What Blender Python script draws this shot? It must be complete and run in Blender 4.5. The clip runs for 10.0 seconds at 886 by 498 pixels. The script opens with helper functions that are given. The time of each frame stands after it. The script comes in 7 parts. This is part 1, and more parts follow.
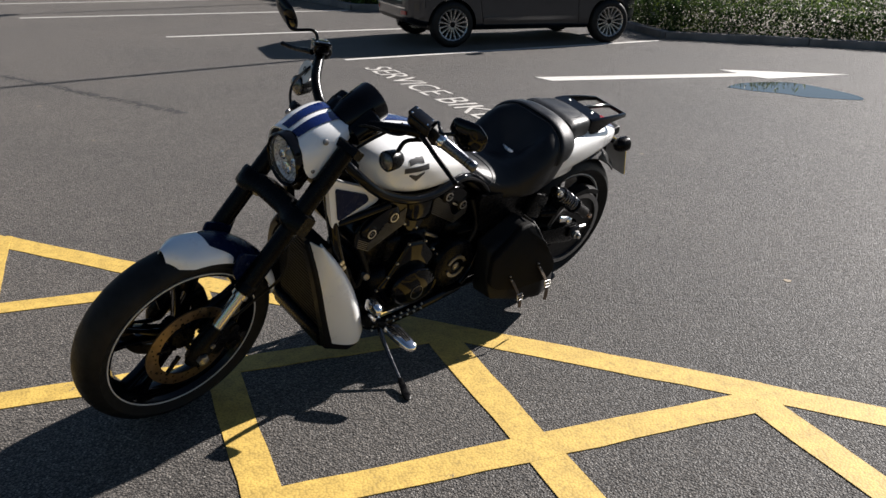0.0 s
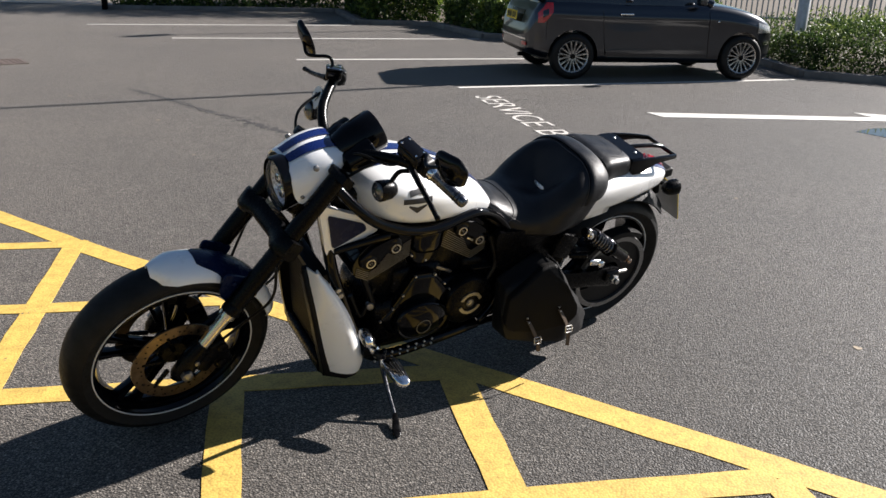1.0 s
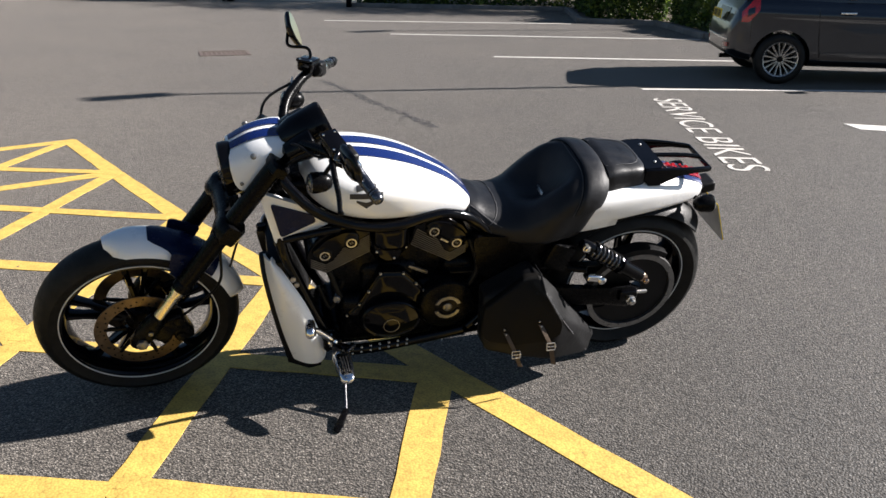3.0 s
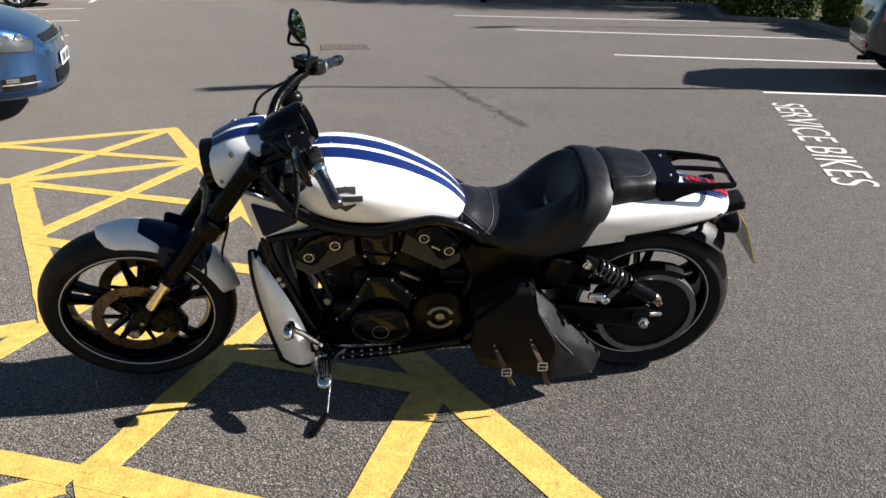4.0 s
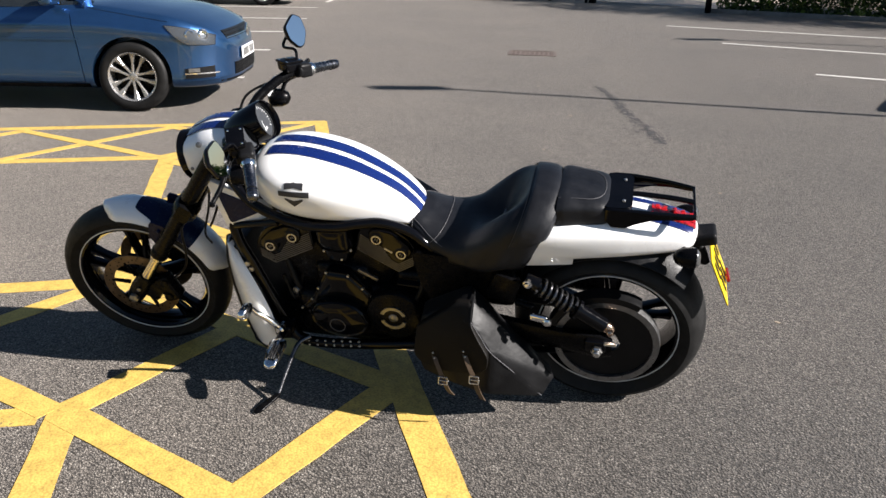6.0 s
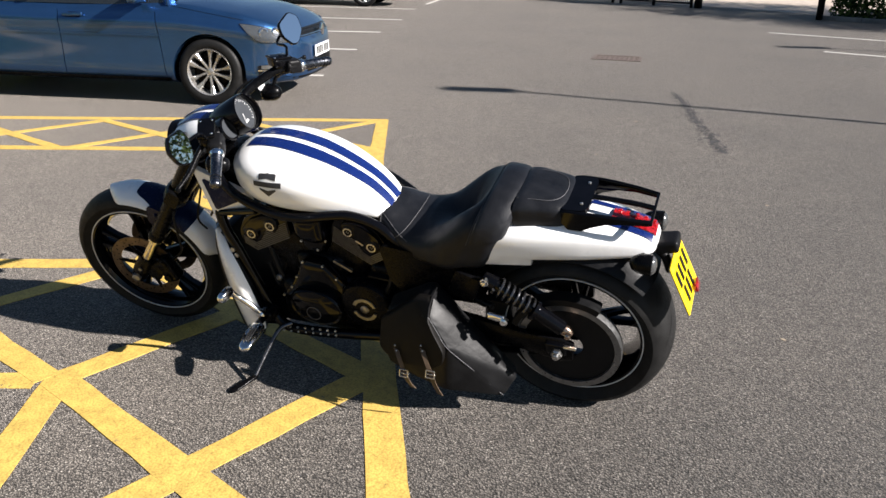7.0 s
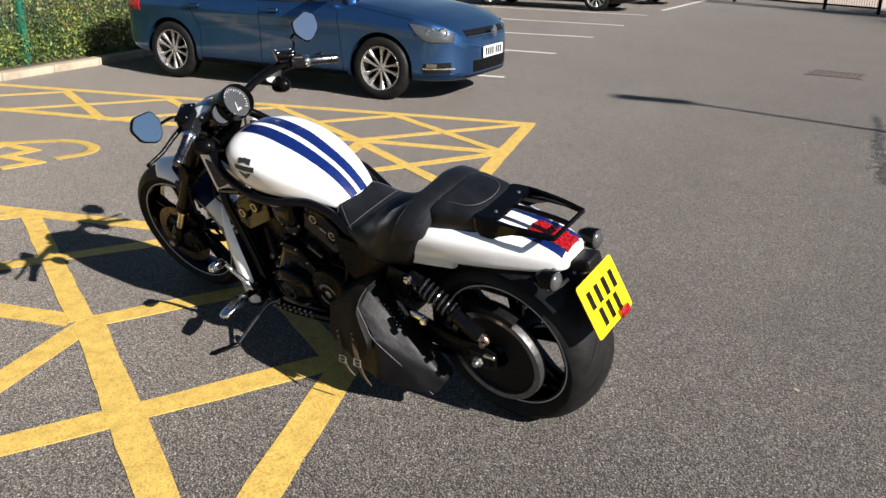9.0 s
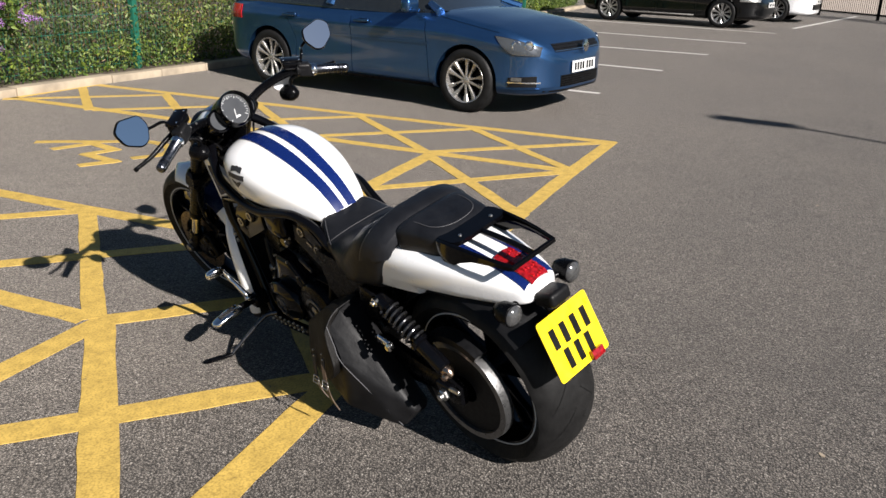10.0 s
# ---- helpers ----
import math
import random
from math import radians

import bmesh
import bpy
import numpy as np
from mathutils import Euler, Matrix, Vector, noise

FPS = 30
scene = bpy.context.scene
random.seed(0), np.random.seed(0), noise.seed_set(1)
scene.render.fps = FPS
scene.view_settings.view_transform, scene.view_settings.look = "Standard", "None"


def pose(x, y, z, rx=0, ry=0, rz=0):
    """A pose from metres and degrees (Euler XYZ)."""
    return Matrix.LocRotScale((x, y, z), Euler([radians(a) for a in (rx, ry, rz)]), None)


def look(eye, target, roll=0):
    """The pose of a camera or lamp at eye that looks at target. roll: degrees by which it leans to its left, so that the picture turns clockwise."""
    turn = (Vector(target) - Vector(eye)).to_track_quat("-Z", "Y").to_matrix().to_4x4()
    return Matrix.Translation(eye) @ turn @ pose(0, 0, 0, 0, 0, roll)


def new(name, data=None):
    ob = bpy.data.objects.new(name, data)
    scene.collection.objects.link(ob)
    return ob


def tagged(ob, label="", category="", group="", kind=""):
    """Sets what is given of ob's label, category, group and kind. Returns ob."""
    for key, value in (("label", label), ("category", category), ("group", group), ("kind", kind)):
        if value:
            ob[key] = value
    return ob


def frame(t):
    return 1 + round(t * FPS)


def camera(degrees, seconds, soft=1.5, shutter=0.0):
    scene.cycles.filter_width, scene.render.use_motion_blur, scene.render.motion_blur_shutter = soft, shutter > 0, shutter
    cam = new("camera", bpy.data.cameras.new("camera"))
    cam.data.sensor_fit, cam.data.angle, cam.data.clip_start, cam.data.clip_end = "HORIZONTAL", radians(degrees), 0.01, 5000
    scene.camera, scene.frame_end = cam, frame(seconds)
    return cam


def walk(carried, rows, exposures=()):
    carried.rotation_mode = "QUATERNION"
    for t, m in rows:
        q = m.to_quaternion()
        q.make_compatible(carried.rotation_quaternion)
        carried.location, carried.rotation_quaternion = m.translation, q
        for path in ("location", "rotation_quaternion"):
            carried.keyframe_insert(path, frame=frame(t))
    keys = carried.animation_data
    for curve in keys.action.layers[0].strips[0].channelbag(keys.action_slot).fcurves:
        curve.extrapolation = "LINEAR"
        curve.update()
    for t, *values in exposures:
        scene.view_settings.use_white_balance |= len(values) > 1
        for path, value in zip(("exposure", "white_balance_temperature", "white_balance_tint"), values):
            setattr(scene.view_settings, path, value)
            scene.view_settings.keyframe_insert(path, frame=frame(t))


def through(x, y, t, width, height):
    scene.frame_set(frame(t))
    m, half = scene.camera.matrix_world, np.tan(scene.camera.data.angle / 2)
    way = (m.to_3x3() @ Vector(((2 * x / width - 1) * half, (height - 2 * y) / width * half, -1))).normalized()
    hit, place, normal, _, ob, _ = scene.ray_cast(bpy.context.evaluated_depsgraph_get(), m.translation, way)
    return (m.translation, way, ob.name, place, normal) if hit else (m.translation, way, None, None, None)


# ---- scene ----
cam = camera(56.5, 10.0)
PATH = [
    (0, (0.433, 0.019, 1.43), (0.882, 1.828, 0.706), 1.1),
    (0.5, (0.649, 0.081, 1.436), (0.953, 1.93, 0.738), 1.8),
    (1, (0.87, 0.041, 1.433), (0.992, 1.921, 0.764), 1.7),
    (1.5, (1.103, -0.025, 1.447), (1.059, 1.858, 0.776), 1.5),
    (2, (1.295, 0.059, 1.42), (1.148, 1.934, 0.739), 1.6),
    (2.5, (1.486, 0.183, 1.43), (1.233, 2.045, 0.746), 1.7),
    (3, (1.741, 0.214, 1.424), (1.284, 2.038, 0.741), 0.8),
    (3.2, (1.829, 0.271, 1.418), (1.298, 2.072, 0.73), 0.7),
    (4.3, (2.267, 0.528, 1.437), (1.414, 2.201, 0.748), 0.5),
    (4.5, (2.353, 0.561, 1.439), (1.446, 2.209, 0.759), 0.6),
    (5, (2.643, 0.626, 1.455), (1.592, 2.191, 0.786), 0.7),
    (5.5, (2.812, 0.725, 1.455), (1.666, 2.216, 0.774), 0.5),
    (6, (2.895, 0.901, 1.462), (1.666, 2.32, 0.77), 1.0),
    (6.2, (2.921, 0.963, 1.466), (1.67, 2.361, 0.771), 1.4),
    (7.5, (3.419, 1.353, 1.463), (1.922, 2.488, 0.777), 0.9),
    (8, (3.474, 1.584, 1.47), (1.921, 2.638, 0.779), 1.4),
    (8.5, (3.622, 1.776, 1.465), (1.982, 2.691, 0.778), 1.6),
    (9, (3.791, 1.963, 1.485), (2.073, 2.715, 0.791), 1.4),
    (9.5, (3.787, 2.192, 1.465), (2.023, 2.828, 0.771), 1.6),
    (10, (3.779, 2.437, 1.47), (1.957, 2.917, 0.797), 1.7),
]
walk(cam, [(t, look(eye, target, roll)) for t, eye, target, roll in PATH], exposures=((0.0, 1.12), (0.5, 1.27), (1.2, 1.5), (2.0, 1.55), (5.5, 1.52), (7.5, 1.46), (8.2, 1.4), (9.0, 1.22), (10.0, 0.97)))

# ---- daylight ----
SUN_AZ, SUN_EL = radians(25.5), radians(31.0)  # direction to the sun, from +x towards +y
to_sun = Vector((math.cos(SUN_EL) * math.cos(SUN_AZ), math.cos(SUN_EL) * math.sin(SUN_AZ), math.sin(SUN_EL)))
world = bpy.data.worlds.new("sky")
scene.world = world
world.use_nodes = True
sky = world.node_tree.nodes.new("ShaderNodeTexSky")
sky.sky_type = "NISHITA"
sky.sun_disc = False
sky.sun_elevation = SUN_EL
sky.sun_rotation = radians(90) - SUN_AZ
sky.air_density, sky.dust_density, sky.ozone_density = 1.0, 0.3, 2.5
background = world.node_tree.nodes["Background"]
background.inputs[1].default_value = 0.03
world.node_tree.links.new(sky.outputs[0], background.inputs[0])
sun = new("sun", bpy.data.lights.new("sun", "SUN"))
sun.data.energy, sun.data.angle, sun.data.color = 5.0, radians(0.55), (1.0, 0.945, 0.905)
sun.rotation_mode = "QUATERNION"
sun.rotation_quaternion = to_sun.to_track_quat("Z", "Y")
sun.location = to_sun * 60

# ---- materials ----
def shader(name, color, rough=0.5, metal=0.0, coat=0.0, spec=0.5, **extra):
    m = bpy.data.materials.new(name)
    m.use_nodes = True
    b = m.node_tree.nodes["Principled BSDF"]
    b.inputs["Base Color"].default_value = (*color, 1)
    b.inputs["Roughness"].default_value = rough
    b.inputs["Metallic"].default_value = metal
    b.inputs["Coat Weight"].default_value = coat
    b.inputs["Coat Roughness"].default_value = 0.04
    b.inputs["Specular IOR Level"].default_value = spec
    for key, value in extra.items():
        b.inputs[key.replace("_", " ")].default_value = value
    return m


def node(m, kind, **sets):
    n = m.node_tree.nodes.new("ShaderNode" + kind)
    for key, value in sets.items():
        if key == "inputs":
            for k, v in value.items():
                n.inputs[k].default_value = v
        else:
            setattr(n, key, value)
    return n


def wire(m, a, b):
    m.node_tree.links.new(a, b)


def bsdf(m):
    return m.node_tree.nodes["Principled BSDF"]


def coords(m, scale=1.0, space="Object"):
    c = node(m, "TexCoord")
    if scale == 1.0:
        return c.outputs[space]
    s = node(m, "Mapping", inputs={"Scale": (scale, scale, scale)})
    wire(m, c.outputs[space], s.inputs[0])
    return s.outputs[0]


def ramp(m, fac, stops):
    r = node(m, "ValToRGB")
    e = r.color_ramp.elements
    while len(e) < len(stops):
        e.new(0.5)
    for el, (p, c) in zip(e, stops):
        el.position = p
        el.color = (*c, 1) if len(c) == 3 else c
    wire(m, fac, r.inputs[0])
    return r.outputs[0]


def grey(v):
    return (v, v, v)


def noise_tex(m, where, scale, detail=4, rough=0.55):
    n = node(m, "TexNoise", inputs={"Scale": scale, "Detail": detail, "Roughness": rough})
    wire(m, where, n.inputs["Vector"])
    return n.outputs[0]


def mix(m, fac, a, b, blend="MIX"):
    n = node(m, "Mix", data_type="RGBA", blend_type=blend)
    for sock, v in ((n.inputs[0], fac), (n.inputs[6], a), (n.inputs[7], b)):
        if isinstance(v, (float, int)):
            sock.default_value = v
        elif isinstance(v, tuple):
            sock.default_value = (*v, 1)
        else:
            wire(m, v, sock)
    return n.outputs[2]


def bump(m, height, strength=0.3, distance=0.01, after=None):
    n = node(m, "Bump", inputs={"Strength": strength, "Distance": distance})
    wire(m, height, n.inputs["Height"])
    if after is not None:
        wire(m, after, n.inputs["Normal"])
    return n.outputs[0]


def worn(name, color, rough=0.5, metal=0.0, coat=0.0, spec=0.5, vary=0.12, scale=14.0, grain=0.0, grain_scale=300.0, rough_vary=0.12):
    """A paint, plastic or metal with cloudy tone, uneven gloss and, if wanted, a fine grain."""
    m = shader(name, color, rough, metal, coat, spec)
    w = coords(m)
    n = noise_tex(m, w, scale, 6, 0.6)
    lo = tuple(c * (1 - vary) for c in color)
    hi = tuple(min(1, c * (1 + vary)) for c in color)
    wire(m, ramp(m, n, [(0.3, lo), (0.7, hi)]), bsdf(m).inputs["Base Color"])
    n2 = noise_tex(m, w, scale * 2.3, 5, 0.65)
    wire(m, ramp(m, n2, [(0.3, grey(max(0.02, rough - rough_vary))), (0.75, grey(min(1, rough + rough_vary)))]), bsdf(m).inputs["Roughness"])
    if grain:
        wire(m, bump(m, noise_tex(m, w, grain_scale, 2), grain, 0.002), bsdf(m).inputs["Normal"])
    return m


def make_asphalt():
    m = shader("asphalt", (0.05, 0.05, 0.05), 0.8, spec=0.5, Diffuse_Roughness=0.6, Sheen_Weight=0.14, Sheen_Roughness=0.3, Sheen_Tint=(1.0, 0.9, 0.8, 1.0))
    w = coords(m)
    v = node(m, "TexVoronoi", feature="F1", inputs={"Scale": 150.0, "Randomness": 1.0})
    wire(m, w, v.inputs["Vector"])
    stone = node(m, "SeparateColor")
    wire(m, v.outputs["Color"], stone.inputs[0])
    tone = ramp(m, stone.outputs[0], [(0.0, (0.062, 0.054, 0.047)), (0.35, (0.114, 0.101, 0.089)), (0.75, (0.168, 0.15, 0.132)), (0.94, (0.225, 0.202, 0.178)), (1.0, (0.36, 0.335, 0.3))])
    gap = ramp(m, v.outputs["Distance"], [(0.3, grey(1.0)), (0.6, grey(0.16))])
    col = mix(m, 0.9, tone, gap, "MULTIPLY")
    grit = noise_tex(m, w, 420.0, 2, 0.6)
    col = mix(m, 0.9, col, ramp(m, grit, [(0.32, grey(0.7)), (0.68, grey(1.28))]), "MULTIPLY")
    # Dark specks that put the shade inside small pits into the colour.
    pits = noise_tex(m, w, 105.0, 2, 0.5)
    col = mix(m, 0.9, col, ramp(m, pits, [(0.32, grey(0.3)), (0.44, grey(1.0)), (0.7, grey(1.12))]), "MULTIPLY")
    stains = noise_tex(m, w, 0.55, 6, 0.62)
    col = mix(m, 0.9, col, ramp(m, stains, [(0.3, grey(0.74)), (0.52, (1.0, 0.985, 0.96)), (0.75, (1.2, 1.17, 1.12))]), "MULTIPLY")
    mid = noise_tex(m, w, 7.0, 5, 0.6)
    col = mix(m, 0.8, col, ramp(m, mid, [(0.3, grey(0.82)), (0.7, grey(1.14))]), "MULTIPLY")
    coarse = noise_tex(m, w, 42.0, 3, 0.7)
    col = mix(m, 0.85, col, ramp(m, coarse, [(0.28, grey(0.84)), (0.5, grey(1.0)), (0.74, grey(1.18))]), "MULTIPLY")
    wire(m, col, bsdf(m).inputs["Base Color"])
    uneven = node(m, "Math", operation="MULTIPLY_ADD", inputs={1: -0.55})
    wire(m, stone.outputs[2], uneven.inputs[0])
    wire(m, v.outputs["Distance"], uneven.inputs[2])
    fine = bump(m, uneven.outputs[0], 0.8, -0.006)
    wire(m, bump(m, grit, 0.35, 0.003, fine), bsdf(m).inputs["Normal"])
    wire(m, ramp(m, stone.outputs[1], [(0.0, grey(0.55)), (1.0, grey(0.92))]), bsdf(m).inputs["Roughness"])
    return m


def make_road_paint(name, color, wear=0.47):
    m = shader(name, color, 0.7)
    w = coords(m)
    v = node(m, "TexVoronoi", feature="F1", inputs={"Scale": 125.0})
    wire(m, w, v.inputs["Vector"])
    chip = noise_tex(m, w, 55.0, 5, 0.7)
    patch = noise_tex(m, w, 4.5, 4, 0.6)
    both = node(m, "Math", operation="MULTIPLY_ADD", inputs={1: 0.55, 2: 0.0})
    wire(m, patch, both.inputs[0])
    add = node(m, "Math", operation="ADD")
    wire(m, both.outputs[0], add.inputs[0])
    half = node(m, "Math", operation="MULTIPLY", inputs={1: 0.62})
    wire(m, chip, half.inputs[0])
    wire(m, half.outputs[0], add.inputs[1])
    gone = ramp(m, add.outputs[0], [(wear - 0.075, grey(1)), (wear - 0.02, grey(0))])
    dirt = noise_tex(m, w, 16.0, 6, 0.65)
    lo, hi = tuple(c * 0.74 for c in color), tuple(min(1, c * 1.1) for c in color)
    col = mix(m, gone, ramp(m, dirt, [(0.3, lo), (0.62, hi)]), (0.09, 0.083, 0.07))
    pits = ramp(m, v.outputs["Distance"], [(0.45, grey(1.0)), (0.8, grey(0.72))])
    wire(m, mix(m, 1.0, col, pits, "MULTIPLY"), bsdf(m).inputs["Base Color"])
    wire(m, bump(m, v.outputs["Distance"], 0.25, -0.003), bsdf(m).inputs["Normal"])
    return m


def make_leather(name, color, rough=0.45, scale=260.0, depth=0.35, spec=0.45):
    m = shader(name, color, rough, spec=spec)
    w = coords(m)
    v = node(m, "TexVoronoi", feature="DISTANCE_TO_EDGE", inputs={"Scale": scale})
    wire(m, w, v.inputs["Vector"])
    wear = noise_tex(m, w, 9.0, 6, 0.62)
    wire(m, ramp(m, wear, [(0.32, tuple(c * 0.75 for c in color)), (0.7, tuple(c * 1.5 for c in color))]), bsdf(m).inputs["Base Color"])
    wire(m, ramp(m, wear, [(0.3, grey(rough - 0.08)), (0.7, grey(rough + 0.14))]), bsdf(m).inputs["Roughness"])
    folds = bump(m, noise_tex(m, w, 18.0, 3), 0.25, 0.008)
    wire(m, bump(m, v.outputs["Distance"], depth, 0.0015, folds), bsdf(m).inputs["Normal"])
    return m


def make_metallic(name, color, flake=0.25):
    m = shader(name, color, 0.3, metal=0.85, coat=1.0)
    w = coords(m)
    v = node(m, "TexVoronoi", feature="F1", inputs={"Scale": 1800.0})
    wire(m, w, v.inputs["Vector"])
    s = node(m, "SeparateColor")
    wire(m, v.outputs["Color"], s.inputs[0])
    col = ramp(m, s.outputs[0], [(0.0, tuple(c * (1 - flake) for c in color)), (1.0, tuple(min(1, c * (1 + flake)) for c in color))])
    dust = noise_tex(m, w, 3.0, 6, 0.6)
    col = mix(m, 0.7, col, ramp(m, dust, [(0.3, grey(0.86)), (0.75, grey(1.1))]), "MULTIPLY")
    wire(m, col, bsdf(m).inputs["Base Color"])
    wire(m, ramp(m, noise_tex(m, w, 1.6, 4), [(0.3, grey(0.02)), (0.8, grey(0.1))]), bsdf(m).inputs["Coat Roughness"])
    return m


def make_leaf(name, dark, light, through=0.35):
    m = shader(name, dark, 0.5, spec=0.35)
    g = node(m, "NewGeometry")
    w = coords(m)
    # Tone by clump: greens differ, and darker ones put shaded gaps into colour.
    clump_tone = ramp(m, noise_tex(m, w, 2.2, 3, 0.6), [(0.36, (0.5, 0.56, 0.55)), (0.5, (1.0, 1.0, 1.0)), (0.64, (1.55, 1.35, 0.95))])
    tone = ramp(m, g.outputs["Random Per Island"], [(0.0, dark), (0.6, tuple((a + b) / 2 for a, b in zip(dark, light))), (1.0, light)])
    tone = mix(m, 0.85, tone, clump_tone, "MULTIPLY")
    wire(m, tone, bsdf(m).inputs["Base Color"])
    t = node(m, "BsdfTranslucent")
    wire(m, tone, t.inputs[0])
    s = node(m, "MixShader", inputs={0: through})
    wire(m, bsdf(m).outputs[0], s.inputs[1])
    wire(m, t.outputs[0], s.inputs[2])
    wire(m, s.outputs[0], m.node_tree.nodes["Material Output"].inputs[0])
    return m


def make_concrete(name, color, scale=30.0):
    m = worn(name, color, 0.85, vary=0.3, scale=5.0, grain=0.5, grain_scale=140.0, rough_vary=0.08)
    return m


ASPHALT = make_asphalt()
YELLOW = make_road_paint("yellow_road_paint", (0.56, 0.375, 0.085))
WHITE_ROAD = make_road_paint("white_road_paint", (0.62, 0.595, 0.555), 0.45)
WORN_WHITE = make_road_paint("worn_white_lettering", (0.55, 0.52, 0.48), 0.51)
TYRE = worn("tyre_rubber", (0.0105, 0.0103, 0.0102), 0.54, spec=0.17, vary=0.35, scale=20, grain=0.25, grain_scale=500)
WHITE = worn("white_pearl_paint", (0.84, 0.84, 0.835), 0.3, coat=1.0, vary=0.02, scale=6, rough_vary=0.05)
BLUE = worn("blue_stripe_paint", (0.003, 0.012, 0.085), 0.28, coat=0.6, vary=0.1, scale=10, rough_vary=0.05)
NAVY = worn("navy_gloss_paint", (0.004, 0.009, 0.036), 0.26, coat=0.0, spec=0.13, vary=0.2, scale=12)
GLOSS = worn("black_gloss_paint", (0.0018, 0.0018, 0.0024), 0.09, coat=0.0, spec=0.2, vary=0.3, scale=18, rough_vary=0.07)
SATIN = worn("black_satin_paint", (0.002, 0.002, 0.0024), 0.28, spec=0.1, vary=0.35, scale=22, grain=0.12, grain_scale=420)
PLASTIC = worn("black_plastic", (0.0055, 0.0055, 0.006), 0.42, spec=0.16, vary=0.3, scale=25, grain=0.2, grain_scale=600)
SILVERED = worn("silvered_reflector", (0.75, 0.76, 0.78), 0.3, metal=0.55, vary=0.25, scale=60, rough_vary=0.15)
CHROME = worn("chrome", (0.78, 0.78, 0.78), 0.1, metal=1.0, vary=0.08, scale=26, rough_vary=0.07)
ALLOY = worn("brushed_alloy", (0.55, 0.54, 0.52), 0.32, metal=1.0, vary=0.14, scale=40)
DARK_ALLOY = worn("grey_machined_alloy", (0.22, 0.22, 0.22), 0.36, metal=0.9, vary=0.2, scale=40)
GRIP_STEEL = worn("dark_polished_grip", (0.11, 0.115, 0.13), 0.26, metal=1.0, vary=0.2, scale=40)
STAND_STEEL = worn("dark_polished_steel", (0.1, 0.1, 0.105), 0.22, metal=0.9, vary=0.3, scale=40)
BRONZED = worn("bronzed_fitting", (0.4, 0.29, 0.22), 0.25, metal=1.0, vary=0.15, scale=40)
SLIDER = worn("polished_fork_slider", (0.66, 0.61, 0.5), 0.2, metal=1.0, vary=0.1, scale=30)
DISC = worn("brake_disc_steel", (0.17, 0.125, 0.08), 0.36, metal=0.9, vary=0.3, scale=30)
LEATHER = make_leather("bag_leather", (0.0065, 0.0065, 0.007), 0.44, 240.0, 0.12, 0.16)
# Bag leather again, darker and duller: the flap's shade is in the colour.
LEATHER_SHADED = make_leather("shaded_flap_leather", (0.0045, 0.004, 0.0036), 0.5, 200.0, 0.6, 0.12)
VINYL = make_leather("seat_vinyl", (0.0075, 0.008, 0.0098), 0.4, 360.0, 0.2, 0.24)
STRAP = make_leather("strap_leather", (0.055, 0.036, 0.022), 0.5, 300.0)
STITCH = worn("seat_stitching", (0.06, 0.06, 0.065), 0.7)
RED = worn("red_lens", (0.24, 0.006, 0.009), 0.12, coat=1.0, vary=0.6, scale=90)
RED_BRIGHT = worn("bright_red_lens", (0.4, 0.008, 0.011), 0.1, coat=1.0, vary=0.4, scale=120)
PLATE_YELLOW = worn("reflective_yellow_plate", (0.86, 0.6, 0.004), 0.35, coat=0.5, vary=0.04)
PLATE_WHITE = worn("reflective_white_plate", (0.75, 0.75, 0.74), 0.35, coat=0.5, vary=0.04)
BADGE = worn("faded_badge_print", (0.022, 0.022, 0.025), 0.5)
INK = worn("plate_ink", (0.005, 0.005, 0.005), 0.4, spec=0.2)
MIRROR = shader("mirror_glass", (0.86, 0.88, 0.9), 0.015, metal=1.0)
LENS = shader("clear_lens", (0.4, 0.4, 0.4), 0.03, spec=0.6, Alpha=0.14)
CAR_LENS = shader("clear_car_lens", (0.1, 0.11, 0.12), 0.04, spec=0.5, Alpha=0.3)
SMOKE = worn("smoked_lens", (0.05, 0.05, 0.05), 0.15, coat=1.0, vary=0.4, scale=90)
DIAL = worn("dial_face", (0.03, 0.033, 0.038), 0.6, spec=0.2)
PALE = worn("pale_print", (0.6, 0.6, 0.6), 0.5)
CAR_BLUE = make_metallic("blue_metallic_paint", (0.03, 0.096, 0.235))
LAMP_BOWL = worn("lamp_reflector", (0.055, 0.06, 0.07), 0.2, metal=0.8, vary=0.05, scale=30, rough_vary=0.05)
CAR_GREY = make_metallic("grey_metallic_paint", (0.019, 0.0225, 0.031))
CAR_BLACK = make_metallic("black_car_paint", (0.007, 0.007, 0.008))
CAR_WHITE = worn("white_car_paint", (0.7, 0.7, 0.7), 0.3, coat=1.0)
GLASS = worn("tinted_car_glass", (0.012, 0.014, 0.015), 0.05, coat=1.0, rough_vary=0.02)
WHEEL_SILVER = worn("silver_wheel_paint", (0.43, 0.415, 0.395), 0.3, metal=0.75, vary=0.12, scale=20)
KERB = make_concrete("kerb_concrete", (0.31, 0.255, 0.185))
DARK_KERB = make_concrete("weathered_kerb_concrete", (0.16, 0.15, 0.14))
SOIL = make_concrete("dry_soil", (0.085, 0.065, 0.045))
PAVING = make_concrete("pale_path_surface", (0.42, 0.35, 0.29))
RUST = worn("rusty_iron", (0.12, 0.092, 0.08), 0.75, metal=0.3, vary=0.45, scale=40, grain=0.5, grain_scale=250)
TAR = worn("dark_tar", (0.036, 0.034, 0.033), 0.7, vary=0.5, scale=30, grain=0.5, grain_scale=160)
POST_GREEN = worn("green_fence_paint", (0.012, 0.10, 0.065), 0.45, vary=0.2)
